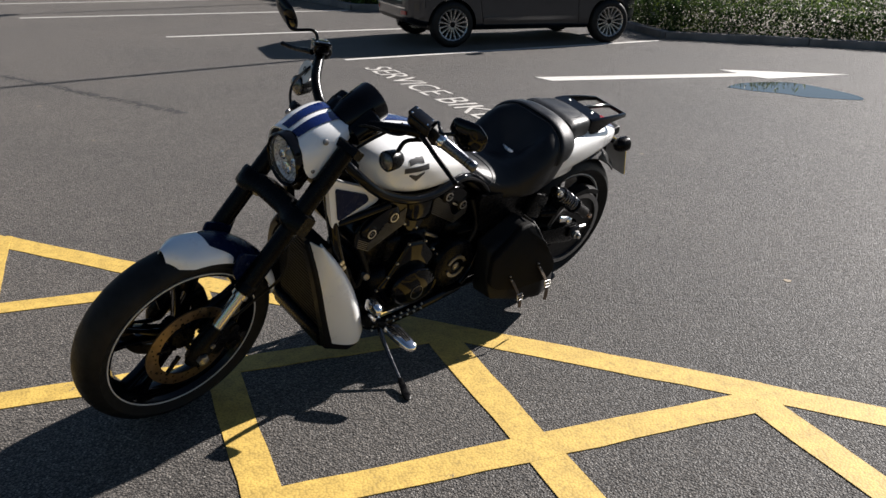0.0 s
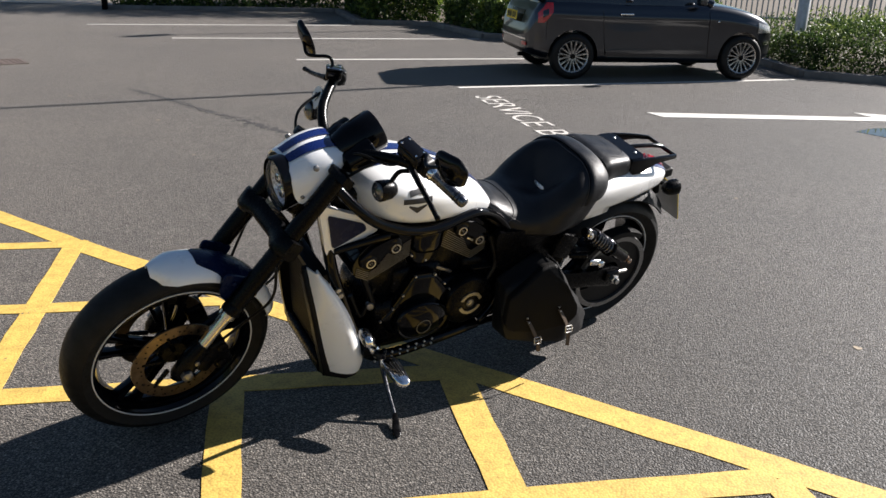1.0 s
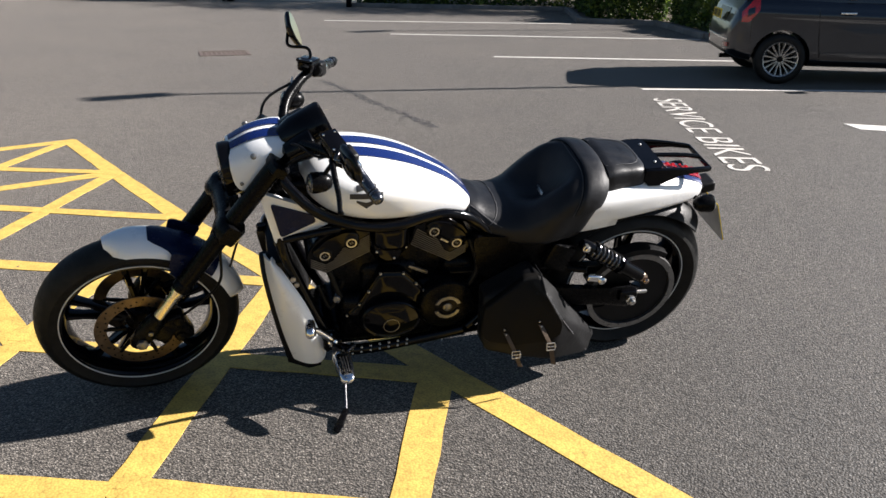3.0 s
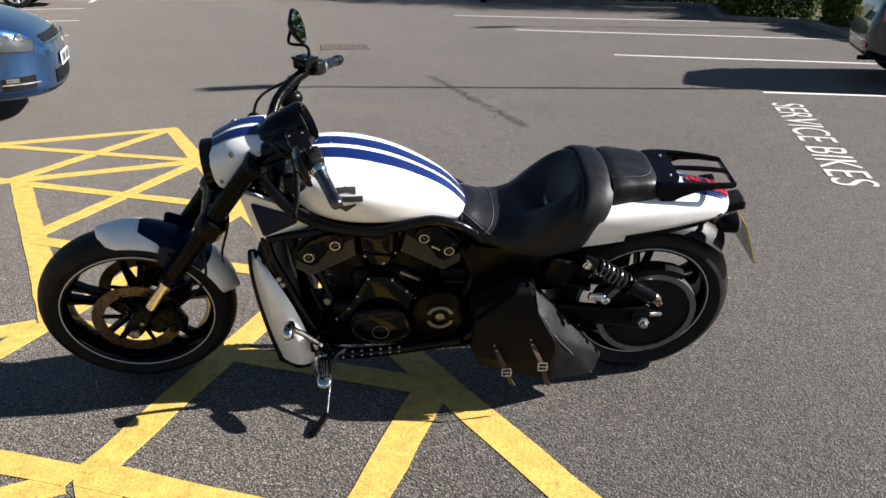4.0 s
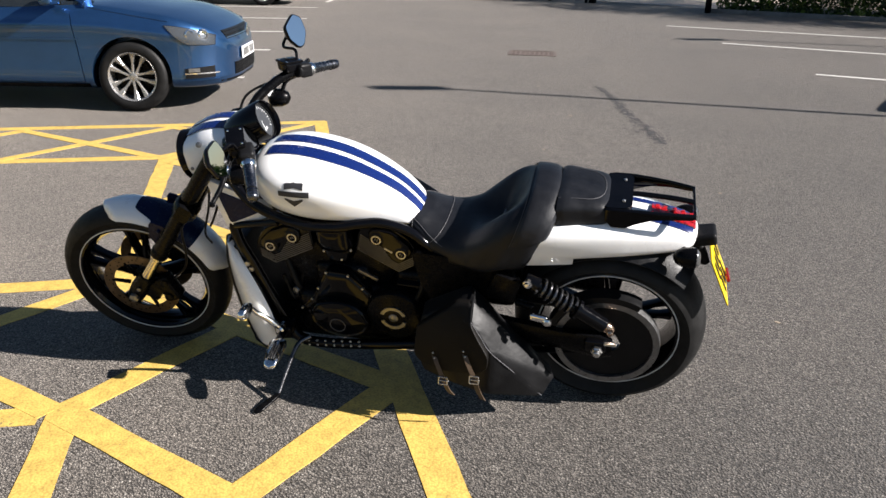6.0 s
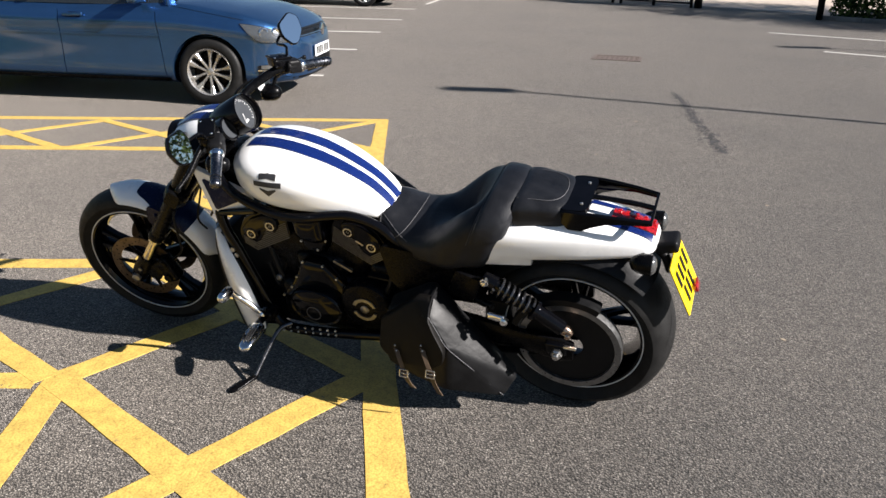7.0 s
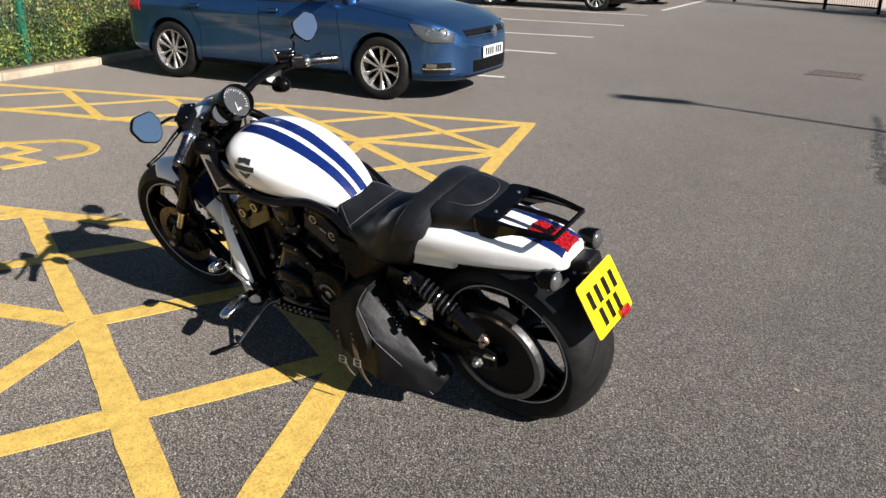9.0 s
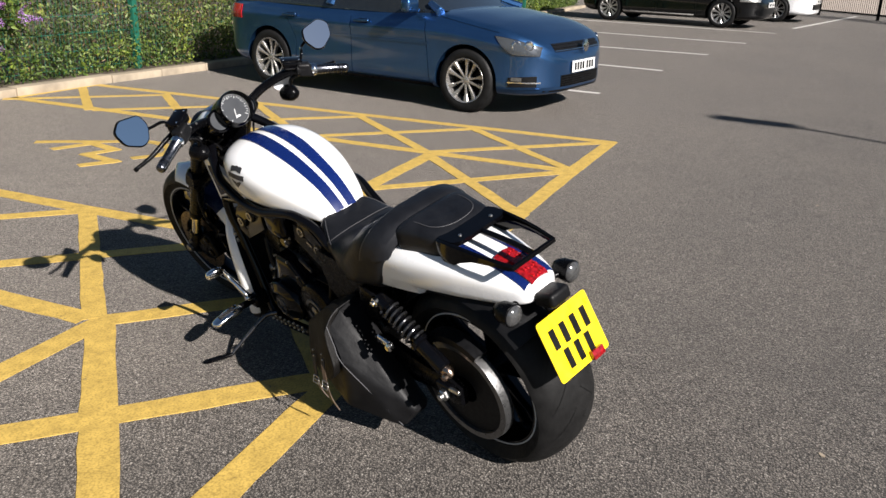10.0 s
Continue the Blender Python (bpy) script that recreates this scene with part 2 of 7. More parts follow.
GALV = worn("galvanised_steel", (0.42, 0.43, 0.44), 0.45, metal=0.6, vary=0.15)
LEAF_HEDGE = make_leaf("hedge_leaf", (0.014, 0.036, 0.01), (0.085, 0.13, 0.03))
LEAF_BRIGHT = make_leaf("broad_leaf", (0.03, 0.075, 0.015), (0.20, 0.27, 0.05))
LEAF_REED = make_leaf("tall_weed_leaf", (0.03, 0.065, 0.016), (0.25, 0.31, 0.10))
DRY = make_leaf("dry_stalk", (0.10, 0.07, 0.035), (0.26, 0.19, 0.10), 0.15)
FLOWER = make_leaf("purple_flower", (0.30, 0.12, 0.42), (0.6, 0.36, 0.68), 0.2)
BARK = worn("bark", (0.09, 0.065, 0.045), 0.9, vary=0.4, scale=20, grain=0.8, grain_scale=60)

# ---- mesh helpers ----
def part(name, bm, material, parent, label="", smooth=True, xf=None):
    """Links a bmesh as one mesh object under a thing or a part."""
    if xf is not None:
        bmesh.ops.transform(bm, matrix=xf, verts=bm.verts[:])
    me = bpy.data.meshes.new(name)
    bm.to_mesh(me)
    bm.free()
    if smooth:
        me.polygons.foreach_set("use_smooth", [True] * len(me.polygons))
        me.set_sharp_from_angle(angle=radians(38))
    me.materials.append(material)
    ob = new(name, me)
    if parent is not None:
        ob.parent = parent
    if label:
        tagged(ob, label)
    return ob


def thing(name, label, category, m=None, group="", kind=""):
    ob = new(name)
    ob.empty_display_size = 0.1
    if m is not None:
        ob.matrix_world = m
    return tagged(ob, label, category, group, kind)


def fresh():
    return bmesh.new()


def add_mesh(bm, verts, faces):
    vs = [bm.verts.new(v) for v in verts]
    for f in faces:
        try:
            bm.faces.new([vs[i] for i in f])
        except ValueError:
            pass
    return vs


def box(bm, centre, size, rot=None, bevel=0.0, seg=2):
    """A box, its edges rounded by bevel."""
    m = Matrix.Translation(centre) @ (rot.to_4x4() if rot is not None else Matrix.Identity(4)) @ Matrix.Diagonal((*size, 1))
    made = bmesh.ops.create_cube(bm, size=1.0, matrix=m)["verts"]
    if bevel:
        edges = list({e for v in made for e in v.link_edges})
        bmesh.ops.bevel(bm, geom=edges, offset=bevel, segments=seg, profile=0.6, affect="EDGES", clamp_overlap=True)


def frame_along(d):
    d = Vector(d).normalized()
    up = Vector((0, 0, 1)) if abs(d.z) < 0.95 else Vector((0, 1, 0))
    a = d.cross(up).normalized()
    return a, d.cross(a).normalized()


def loft(bm, rings, cap0=True, cap1=True, closed=True):
    vs = [[bm.verts.new(p) for p in r] for r in rings]
    n = len(rings[0])
    for a, b in zip(vs, vs[1:]):
        for i in range(n if closed else n - 1):
            j = (i + 1) % n
            bm.faces.new((a[i], a[j], b[j], b[i]))
    if cap0 and closed:
        bm.faces.new(vs[0][::-1])
    if cap1 and closed:
        bm.faces.new(vs[-1])
    return vs


def tidy(bm):
    bmesh.ops.remove_doubles(bm, verts=bm.verts[:], dist=0.00005)
    bmesh.ops.recalc_face_normals(bm, faces=bm.faces[:])
    return bm


def turned(bm, p0, d, profile, seg=24):
    """A turned body: profile rows (distance along d from p0, radius)."""
    p0, d = Vector(p0), Vector(d).normalized()
    a, b = frame_along(d)
    rings = []
    for s, r in profile:
        r = max(r, 0.0004)
        rings.append([p0 + d * s + (a * math.cos(t) + b * math.sin(t)) * r for t in (2 * math.pi * k / seg for k in range(seg))])
    loft(bm, rings)


def rod(bm, p0, p1, r0, r1=None, seg=14):
    p0, p1 = Vector(p0), Vector(p1)
    r1 = r0 if r1 is None else r1
    length = (p1 - p0).length
    e = min(r0, r1, length / 2) * 0.18
    turned(bm, p0, p1 - p0, [(0, r0 - e), (e, r0), (length - e, r1), (length, r1 - e)], seg)


def smooth_path(points, per=6):
    """A smooth line through the points."""
    p = [Vector(q) for q in points]
    p = [p[0] * 2 - p[1]] + p + [p[-1] * 2 - p[-2]]
    out = []
    for i in range(1, len(p) - 2):
        for k in range(per):
            t = k / per
            out.append(0.5 * ((2 * p[i]) + (p[i + 1] - p[i - 1]) * t + (2 * p[i - 1] - 5 * p[i] + 4 * p[i + 1] - p[i + 2]) * t * t
                              + (3 * p[i] - p[i - 1] - 3 * p[i + 1] + p[i + 2]) * t ** 3))
    out.append(p[-2])
    return out


def tube(bm, points, r, seg=10, per=6, ends=True):
    """A round tube along a smooth line; r is one radius or a function of 0..1."""
    line = smooth_path(points, per)
    rings, a = [], None
    for i, q in enumerate(line):
        d = (line[min(i + 1, len(line) - 1)] - line[max(i - 1, 0)]).normalized()
        a = frame_along(d)[0] if a is None else (a - d * a.dot(d)).normalized()
        b = d.cross(a)
        rr = r(i / (len(line) - 1)) if callable(r) else r
        rings.append([q + (a * math.cos(t) + b * math.sin(t)) * rr for t in (2 * math.pi * k / seg for k in range(seg))])
    loft(bm, rings, ends, ends)


def table(rows, x):
    """Smooth rows of numbers, the first one the place, at x."""
    if x <= rows[0][0]:
        return list(rows[0][1:])
    if x >= rows[-1][0]:
        return list(rows[-1][1:])
    for i in range(len(rows) - 1):
        if rows[i][0] <= x <= rows[i + 1][0]:
            break
    a, b = rows[i], rows[i + 1]
    before, after = rows[max(i - 1, 0)], rows[min(i + 2, len(rows) - 1)]
    h = b[0] - a[0]
    t = (x - a[0]) / h
    out = []
    for k in range(1, len(a)):
        m0 = (b[k] - before[k]) / (b[0] - before[0]) * h
        m1 = (after[k] - a[k]) / (after[0] - a[0]) * h
        out.append((2 * t ** 3 - 3 * t * t + 1) * a[k] + (t ** 3 - 2 * t * t + t) * m0 + (-2 * t ** 3 + 3 * t * t) * b[k] + (t ** 3 - t * t) * m1)
    return out


def oval(x, w, top, mid, low, n=32, et=2.2, eb=2.2, y=0.0):
    """A closed cross-section at x: half width w at height mid, from low to top."""
    ring = []
    for k in range(n):
        t = 2 * math.pi * k / n
        c, s = math.cos(t), math.sin(t)
        e = et if s >= 0 else eb
        ring.append(Vector((x, y + w * math.copysign(abs(c) ** (2 / e), c), mid + ((top - mid) if s >= 0 else (mid - low)) * math.copysign(abs(s) ** (2 / e), s))))
    return ring


def spread(a, b, n):
    return [a + (b - a) * k / (n - 1) for k in range(n)]


def sheet(bm, grid, thick, flip=False):
    """A shell of that thickness on a grid of points."""
    rows, cols = len(grid), len(grid[0])
    def normal(i, j):
        u = grid[min(i + 1, rows - 1)][j] - grid[max(i - 1, 0)][j]
        v = grid[i][min(j + 1, cols - 1)] - grid[i][max(j - 1, 0)]
        n = u.cross(v)
        return (n.normalized() if n.length > 1e-9 else Vector((0, 0, 1))) * (-1 if flip else 1)
    top = [[bm.verts.new(grid[i][j]) for j in range(cols)] for i in range(rows)]
    low = [[bm.verts.new(grid[i][j] - normal(i, j) * thick) for j in range(cols)] for i in range(rows)]
    for i in range(rows - 1):
        for j in range(cols - 1):
            bm.faces.new((top[i][j], top[i][j + 1], top[i + 1][j + 1], top[i + 1][j]))
            bm.faces.new((low[i][j], low[i + 1][j], low[i + 1][j + 1], low[i][j + 1]))
    edge = [(i, 0) for i in range(rows)] + [(rows - 1, j) for j in range(1, cols)] + [(i, cols - 1) for i in range(rows - 2, -1, -1)] + [(0, j) for j in range(cols - 2, 0, -1)]
    for (i, j), (k, l) in zip(edge, edge[1:] + edge[:1]):
        bm.faces.new((top[i][j], top[k][l], low[k][l], low[i][j]))
    tidy(bm)


def plate(bm, outline, place, u, v, thick, bevel=0.0):
    """A flat plate: outline in (u, v), raised along u x v by thick."""
    place, u, v = Vector(place), Vector(u).normalized(), Vector(v).normalized()
    n = u.cross(v).normalized()
    low = [bm.verts.new(place + u * a + v * b) for a, b in outline]
    top = [bm.verts.new(place + u * a + v * b + n * thick) for a, b in outline]
    bm.faces.new(low[::-1])
    cap = bm.faces.new(top)
    k = len(outline)
    for i in range(k):
        bm.faces.new((low[i], low[(i + 1) % k], top[(i + 1) % k], top[i]))
    if bevel:
        bmesh.ops.bevel(bm, geom=list(cap.edges), offset=bevel, segments=2, profile=0.5, affect="EDGES", clamp_overlap=True)


def rounded(points, r, seg=4):
    """An outline with its corners rounded."""
    out, n = [], len(points)
    for i in range(n):
        p, a, b = Vector(points[i]), Vector(points[i - 1]), Vector(points[(i + 1) % n])
        da, db = (a - p), (b - p)
        k = min(r, da.length * 0.45, db.length * 0.45)
        s, e = p + da.normalized() * k, p + db.normalized() * k
        for j in range(seg + 1):
            t = j / seg
            q = s * (1 - t) ** 2 + p * 2 * t * (1 - t) + e * t * t
            out.append((q.x, q.y))
    return out


def disc_ring(bm, centre, axis, r_in, r_out, thick, seg=48):
    """A flat ring round an axis."""
    axis = Vector(axis).normalized()
    a, b = frame_along(axis)
    prof = [(r_in, -thick / 2), (r_out, -thick / 2), (r_out, thick / 2), (r_in, thick / 2)]
    rings = [[Vector(centre) + (a * math.cos(t) + b * math.sin(t)) * r + axis * h for r, h in prof] for t in (2 * math.pi * k / seg for k in range(seg))]
    vs = [[bm.verts.new(p) for p in r] for r in rings]
    for i in range(seg):
        for j in range(4):
            bm.faces.new((vs[i][j], vs[i][(j + 1) % 4], vs[(i + 1) % seg][(j + 1) % 4], vs[(i + 1) % seg][j]))


def band_round(bm, centre, axis, profile, seg=56, arc=None):
    """A band round an axis: closed profile rows (radius, offset along the axis); arc: start and end angle in degrees."""
    axis = Vector(axis).normalized()
    a, b = Vector((1, 0, 0)), axis.cross(Vector((1, 0, 0))).normalized()
    a = b.cross(axis).normalized()
    full = arc is None
    t0, t1 = (0, 2 * math.pi) if full else (radians(arc[0]), radians(arc[1]))
    count = seg if full else seg + 1
    vs = []
    for k in range(count):
        t = t0 + (t1 - t0) * k / seg
        d = a * math.cos(t) + b * math.sin(t)
        vs.append([bm.verts.new(Vector(centre) + d * r + axis * h) for r, h in profile])
    n = len(profile)
    for i in range(count if full else count - 1):
        for j in range(n):
            bm.faces.new((vs[i][j], vs[i][(j + 1) % n], vs[(i + 1) % count][(j + 1) % n], vs[(i + 1) % count][j]))
    if not full:
        bm.faces.new(vs[0][::-1])
        bm.faces.new(vs[-1])
    tidy(bm)

# ---- ground and road markings ----
CORNER = Vector((-2.53, 5.58, 0))          # corner of the hatched bay outline
ALONG, INTO = Vector((0.797, -0.604, 0)), Vector((-0.604, -0.797, 0))  # along the row of bays, into a bay


def bay(p, d, z=0.0):
    return CORNER + ALONG * p + INTO * d + Vector((0, 0, z))


bm = fresh()
bmesh.ops.create_grid(bm, x_segments=40, y_segments=40, size=220)
tagged(part("ground", bm, ASPHALT, None, smooth=False), "coarse grey asphalt of a car park with pale stone chips", "asphalt", kind="structure")


def stripe(bm, a, b, width, z, jag=0.004, step=0.12):
    """A painted stripe with slightly ragged edges."""
    a, b = Vector(a), Vector(b)
    d = (b - a).normalized()
    s = Vector((-d.y, d.x, 0))
    n = max(2, int((b - a).length / step))
    rows = []
    for k in range(n + 1):
        q = a + (b - a) * k / n
        q.z = 0
        rows.append((q + s * (width / 2 + random.uniform(-jag, jag)), q - s * (width / 2 + random.uniform(-jag, jag))))
    vs = [[bm.verts.new((p.x, p.y, h)) for p, h in ((l, 0.0003), (l, z * 0.6), (r, z * 0.6), (r, 0.0003))] for l, r in rows]
    for u, v in zip(vs, vs[1:]):
        for i in range(3):
            bm.faces.new((u[i], u[i + 1], v[i + 1], v[i]))
    for e in (vs[0], vs[-1]):
        bm.faces.new(e)
    tidy(bm)


hatching = thing("hatched_marking", "worn yellow cross-hatched lines round accessible parking bays on asphalt", "road marking", kind="structure")
CELL = 1.155


def yellow(p0, d0, p1, d1, width=0.1, z=0.004):
    bm = fresh()
    stripe(bm, bay(p0, d0), bay(p1, d1), width, z)
    part("painted_line", bm, YELLOW, hatching, smooth=False)


AISLE = ((-0.05, 0.04), (1.15, 0.08), (2.3, 0.1), (3.45, 0.085), (4.6, 0.05), (5.75, 0.0), (8.1, -0.02))
for a, b in zip(AISLE, AISLE[1:]):                        # along the aisle, slightly bowed
    yellow(*a, b[0] + 0.01, b[1], 0.108 if a[0] < 2 else 0.12, 0.0036 + 0.0001 * a[0])
yellow(1.12, 1.2, 3.5, 1.18, 0.115)
yellow(4.56, 1.17, 8.1, 1.19, 0.115)                       # second line, one cell into the bays
yellow(-0.02, 0.0, -0.08, 5.8, 0.112)                       # sides of the first strip
yellow(1.13, 0.06, 0.98, 5.9, 0.112, 0.0046)
yellow(3.46, 1.25, 3.42, 5.9, 0.112)                        # sides of the second strip
yellow(4.6, 1.25, 4.58, 5.9, 0.112)
yellow(-0.08, 5.8, 1.0, 5.85, 0.1, 0.0046)
for k in range(5):                                        # crosses in the first strip
    d = k * CELL + 0.085
    yellow(0.02, d, 1.08, d + CELL, 0.09, 0.0052)
    yellow(1.09, d + 0.03, 0.03, d + CELL + 0.04, 0.09, 0.0058)
for k in range(6):                                        # crosses along the aisle
    p = 1.13 + k * CELL
    shift, width = (0.08, 0.1, 0.03, 0.0, 0.0, 0.0)[k], (0.096, 0.098, 0.108, 0.118, 0.118, 0.118)[k]
    yellow(p, 0.07, p + CELL, 1.18, width, 0.0052)
    yellow(p + CELL + shift, 0.07, p + shift, 1.18, width, 0.0058)
for k in range(4):                                        # crosses in the second strip
    d = 1.22 + k * CELL
    yellow(3.47, d, 4.59, d + CELL, 0.1, 0.0052)
    yellow(4.59, d, 3.47, d + CELL, 0.1, 0.0058)

# wheelchair sign in the bay between the strips
sign = thing("wheelchair_marking", "worn yellow wheelchair sign painted on the asphalt of a bay", "road marking", kind="structure")
bm = fresh()
STROKE = {"arm_line": 0.0048, "body_line": 0.0054, "seat_line": 0.006, "leg_line": 0.0066, "foot_line": 0.0072}
turn = smooth_path([bay(2.31, 4.07), bay(2.18, 3.88), bay(2.06, 3.66), bay(1.93, 3.47), bay(1.87, 3.3), bay(1.92, 3.12), bay(2.03, 2.99), bay(2.18, 2.96), bay(2.36, 3.06)], 5)
for a, b in zip(turn, turn[1:]):
    stripe(bm, a, b + (b - a) * 0.1, 0.085, 0.004, 0.002, 0.3)
part("wheel_arc", bm, YELLOW, sign, smooth=False)
for name, a, b in (("arm_line", (2.43, 3.77), (2.14, 3.66)), ("body_line", (2.12, 3.72), (2.22, 3.33)), ("seat_line", (2.18, 3.35), (2.45, 3.44)), ("leg_line", (2.42, 3.46), (2.51, 3.06)), ("foot_line", (2.46, 3.08), (2.71, 3.22))):
    bm = fresh()
    stripe(bm, bay(*a), bay(*b), 0.085, STROKE[name], 0.003)
    part(name, bm, YELLOW, sign, smooth=False)


def white_line(a, b, width=0.09):
    bm = fresh()
    stripe(bm, (*a, 0), (*b, 0), width, 0.004)
    tagged(part("bay_line", bm, WHITE_ROAD, None, smooth=False), "thin worn white line between parking bays", "bay line", group="white bay lines", kind="structure")


for a, b in (((-5.05, 16.85), (-0.05, 18.1)), ((-2.88, 14.6), (2.45, 15.7)), ((-0.5, 11.98), (6.2, 13.4)), ((1.62, 9.66), (6.25, 10.98)),
             ((-12.95, 14.45), (-17.6, 10.1)), ((-10.75, 12.25), (-14.6, 8.4)), ((-8.88, 10.3), (-12.0, 6.7)), ((-6.98, 8.42), (-10.2, 5.3)), ((-5.1, 6.6), (-8.9, 2.6)),
             ((-14.3, 15.9), (-19.0, 21.6))):
    white_line(a, b)

# arrow
bm = fresh()
flat = [(3.42, 8.22), (3.52, 7.98), (5.78, 7.97), (5.9, 7.8), (7.0, 7.93), (5.7, 8.43), (5.76, 8.17)]
plate(bm, [(x, y) for x, y in flat], (0, 0, 0.0005), (1, 0, 0), (0, 1, 0), 0.0035)
tagged(part("direction_arrow", bm, WHITE_ROAD, None, smooth=False), "long white direction arrow painted on the asphalt", "road marking", kind="structure")

# lettering
words = bpy.data.curves.new("road_lettering", "FONT")
words.body = "SERVICE BIKES"
words.size, words.extrude, words.space_character, words.offset = 0.41, 0.0015, 1.0, -0.002
letters = tagged(new("road_lettering", words), "white stencilled lettering SERVICE BIKES painted on the asphalt", "road marking", kind="structure")
words.materials.append(WORN_WHITE)
letters.matrix_world = Matrix.Translation((1.735, 9.06, 0.003)) @ Euler((0, 0, radians(-78.6))).to_matrix().to_4x4()
bpy.context.view_layer.update()
letters.scale = (2.97 / max(letters.dimensions.x, 0.1), 1.0, 1.0)

# tar seam and small marks on the asphalt
bm = fresh()
seam = [(-1.98, 9.1), (-1.72, 8.86), (-1.31, 8.4), (-0.85, 7.85), (-0.4, 7.35), (-0.02, 6.93)]
line = smooth_path([(x, y, 0) for x, y in seam], 12)
for k in range(420):
    i = int(min(0.999, random.betavariate(1.6, 1.3)) * (len(line) - 1))
    d = (line[i + 1] - line[i]).normalized()
    n = Vector((-d.y, d.x, 0))
    q = line[i].lerp(line[i + 1], random.random()) + n * random.gauss(0, 0.028)
    r, turn = random.uniform(0.006, 0.024), random.uniform(0, 6.28)
    rim = [(r * random.uniform(0.5, 1.3) * math.cos(t + turn), r * random.uniform(0.5, 1.3) * math.sin(t + turn)) for t in spread(0, 5.2, 6)]
    plate(bm, rim, q + Vector((0, 0, 0.0004)), d, n, 0.0006 + 0.000002 * k)
tagged(part("tar_seam", bm, TAR, None, smooth=False), "ragged dark tar seam in the asphalt", "tar seam", kind="structure")

for k, (x, y, r) in enumerate([(2.73, 2.92, 0.022), (-1.2, 7.4, 0.02), (1.9, 4.2, 0.012), (-2.4, 8.6, 0.02), (3.1, 5.1, 0.014), (0.9, 5.9, 0.012), (2.6, 1.9, 0.008), (-0.6, 6.1, 0.012)]):
    bm = fresh()
    plate(bm, [(r * random.uniform(0.6, 1.2) * math.cos(t), r * random.uniform(0.5, 1.0) * math.sin(t)) for t in spread(0, 5.6, 9)], (x, y, 0.0005), (1, 0, 0), (0, 1, 0), 0.002)
    tagged(part("gum_spot", bm, KERB, None), "pale flattened spot of old chewing gum on asphalt", "gum", group="gum spots")

# puddle
bm = fresh()
pool = [(5.16, 7.4), (5.42, 7.58), (5.8, 7.62), (6.04, 7.5), (6.16, 7.15), (6.2, 6.8), (6.1, 6.6), (5.9, 6.66), (5.64, 6.8), (5.52, 7.0), (5.32, 7.16)]
out = [(p.x, p.y) for p in smooth_path([(x, y, 0) for x, y in pool + pool[:1]], 5)[:-1]]
plate(bm, out, (0, 0, 0.0005), (1, 0, 0), (0, 1, 0), 0.002)
water = shader("puddle_water", (0.03, 0.03, 0.03), 0.03, spec=0.6)
wire(water, bump(water, noise_tex(water, coords(water), 14.0, 3), 0.05, 0.003), bsdf(water).inputs["Normal"])
tagged(part("puddle", bm, water, None, smooth=False), "shallow puddle reflecting the blue sky on asphalt", "puddle", kind="structure")

# drain cover
drain = thing("drain_cover", "rusty cast-iron rectangular grid cover set in the asphalt", "drain cover", Matrix.Translation((-4.19, 11.0, 0)) @ Euler((0, 0, radians(33))).to_matrix().to_4x4() @ Matrix.Diagonal((0.8, 0.85, 1, 1)))
bm = fresh()
for c, s in (((0, 0.3, 0.004), (0.86, 0.05, 0.009)), ((0, -0.3, 0.004), (0.86, 0.05, 0.009)), ((0.405, 0, 0.004), (0.05, 0.55, 0.009)), ((-0.405, 0, 0.004), (0.05, 0.55, 0.009))):
    box(bm, c, s)
part("rim", bm, RUST, drain, smooth=False)
bm = fresh()
box(bm, (0, 0, 0.0015), (0.77, 0.56, 0.002))
part("lid", bm, RUST, drain, smooth=False)
stud = fresh()
box(stud, (0, 0, 0), (0.055, 0.055, 0.006), bevel=0.002, seg=1)
first = part("stud", stud, RUST, drain, smooth=False)
for i in range(9):
    for j in range(6):
        ob = first if (i, j) == (0, 0) else new("stud", first.data)
        ob.parent = drain
        ob.location = (-0.34 + i * 0.085, -0.22 + j * 0.088, 0.005)


# ---- kerbs, beds, fences ----
def kerb(points, material, label, inner=0.13, high=0.1):
    """A row of kerb stones; each stone is a piece."""
    row = thing("kerb", label, "kerb", kind="structure")
    for a, b in zip(points, points[1:]):
        a, b = Vector((*a, 0)), Vector((*b, 0))
        d = (b - a).normalized()
        n = max(1, round((b - a).length / 0.915))
        for k in range(n):
            p, q = a + (b - a) * (k / n), a + (b - a) * ((k + 1) / n)
            bm = fresh()
            box(bm, (0, 0, high / 2 - 0.02), ((q - p).length - 0.006, inner, high + 0.04), bevel=0.014, seg=2)
            ob = part("kerb_stone", bm, material, row)
            ob.location = (p + q) / 2 + Vector((random.uniform(-0.006, 0.006), random.uniform(-0.006, 0.006), random.uniform(-0.004, 0.004)))
            ob.rotation_euler = (0, 0, math.atan2(d.y, d.x))


back = [bay(p, d) for p, d in ((12, 6.75), (4, 6.25), (0.9, 5.93), (-0.3, 5.84), (-1.7, 5.64), (-2.6, 5.54), (-8, 5.3), (-20, 5.2))]
kerb([(v.x, v.y) for v in back], KERB, "row of pale concrete kerb stones below a bank of weeds", 0.16, 0.085)
BED = [(-6.1, 21.15), (-0.6, 22.1), (0.08, 18.55), (1.7, 18.4), (2.55, 15.85), (6.55, 14.6), (6.5, 11.25), (9.0, 9.75), (16.0, 6.5)]
kerb(BED, DARK_KERB, "row of weathered dark concrete kerb stones round a planted bed")


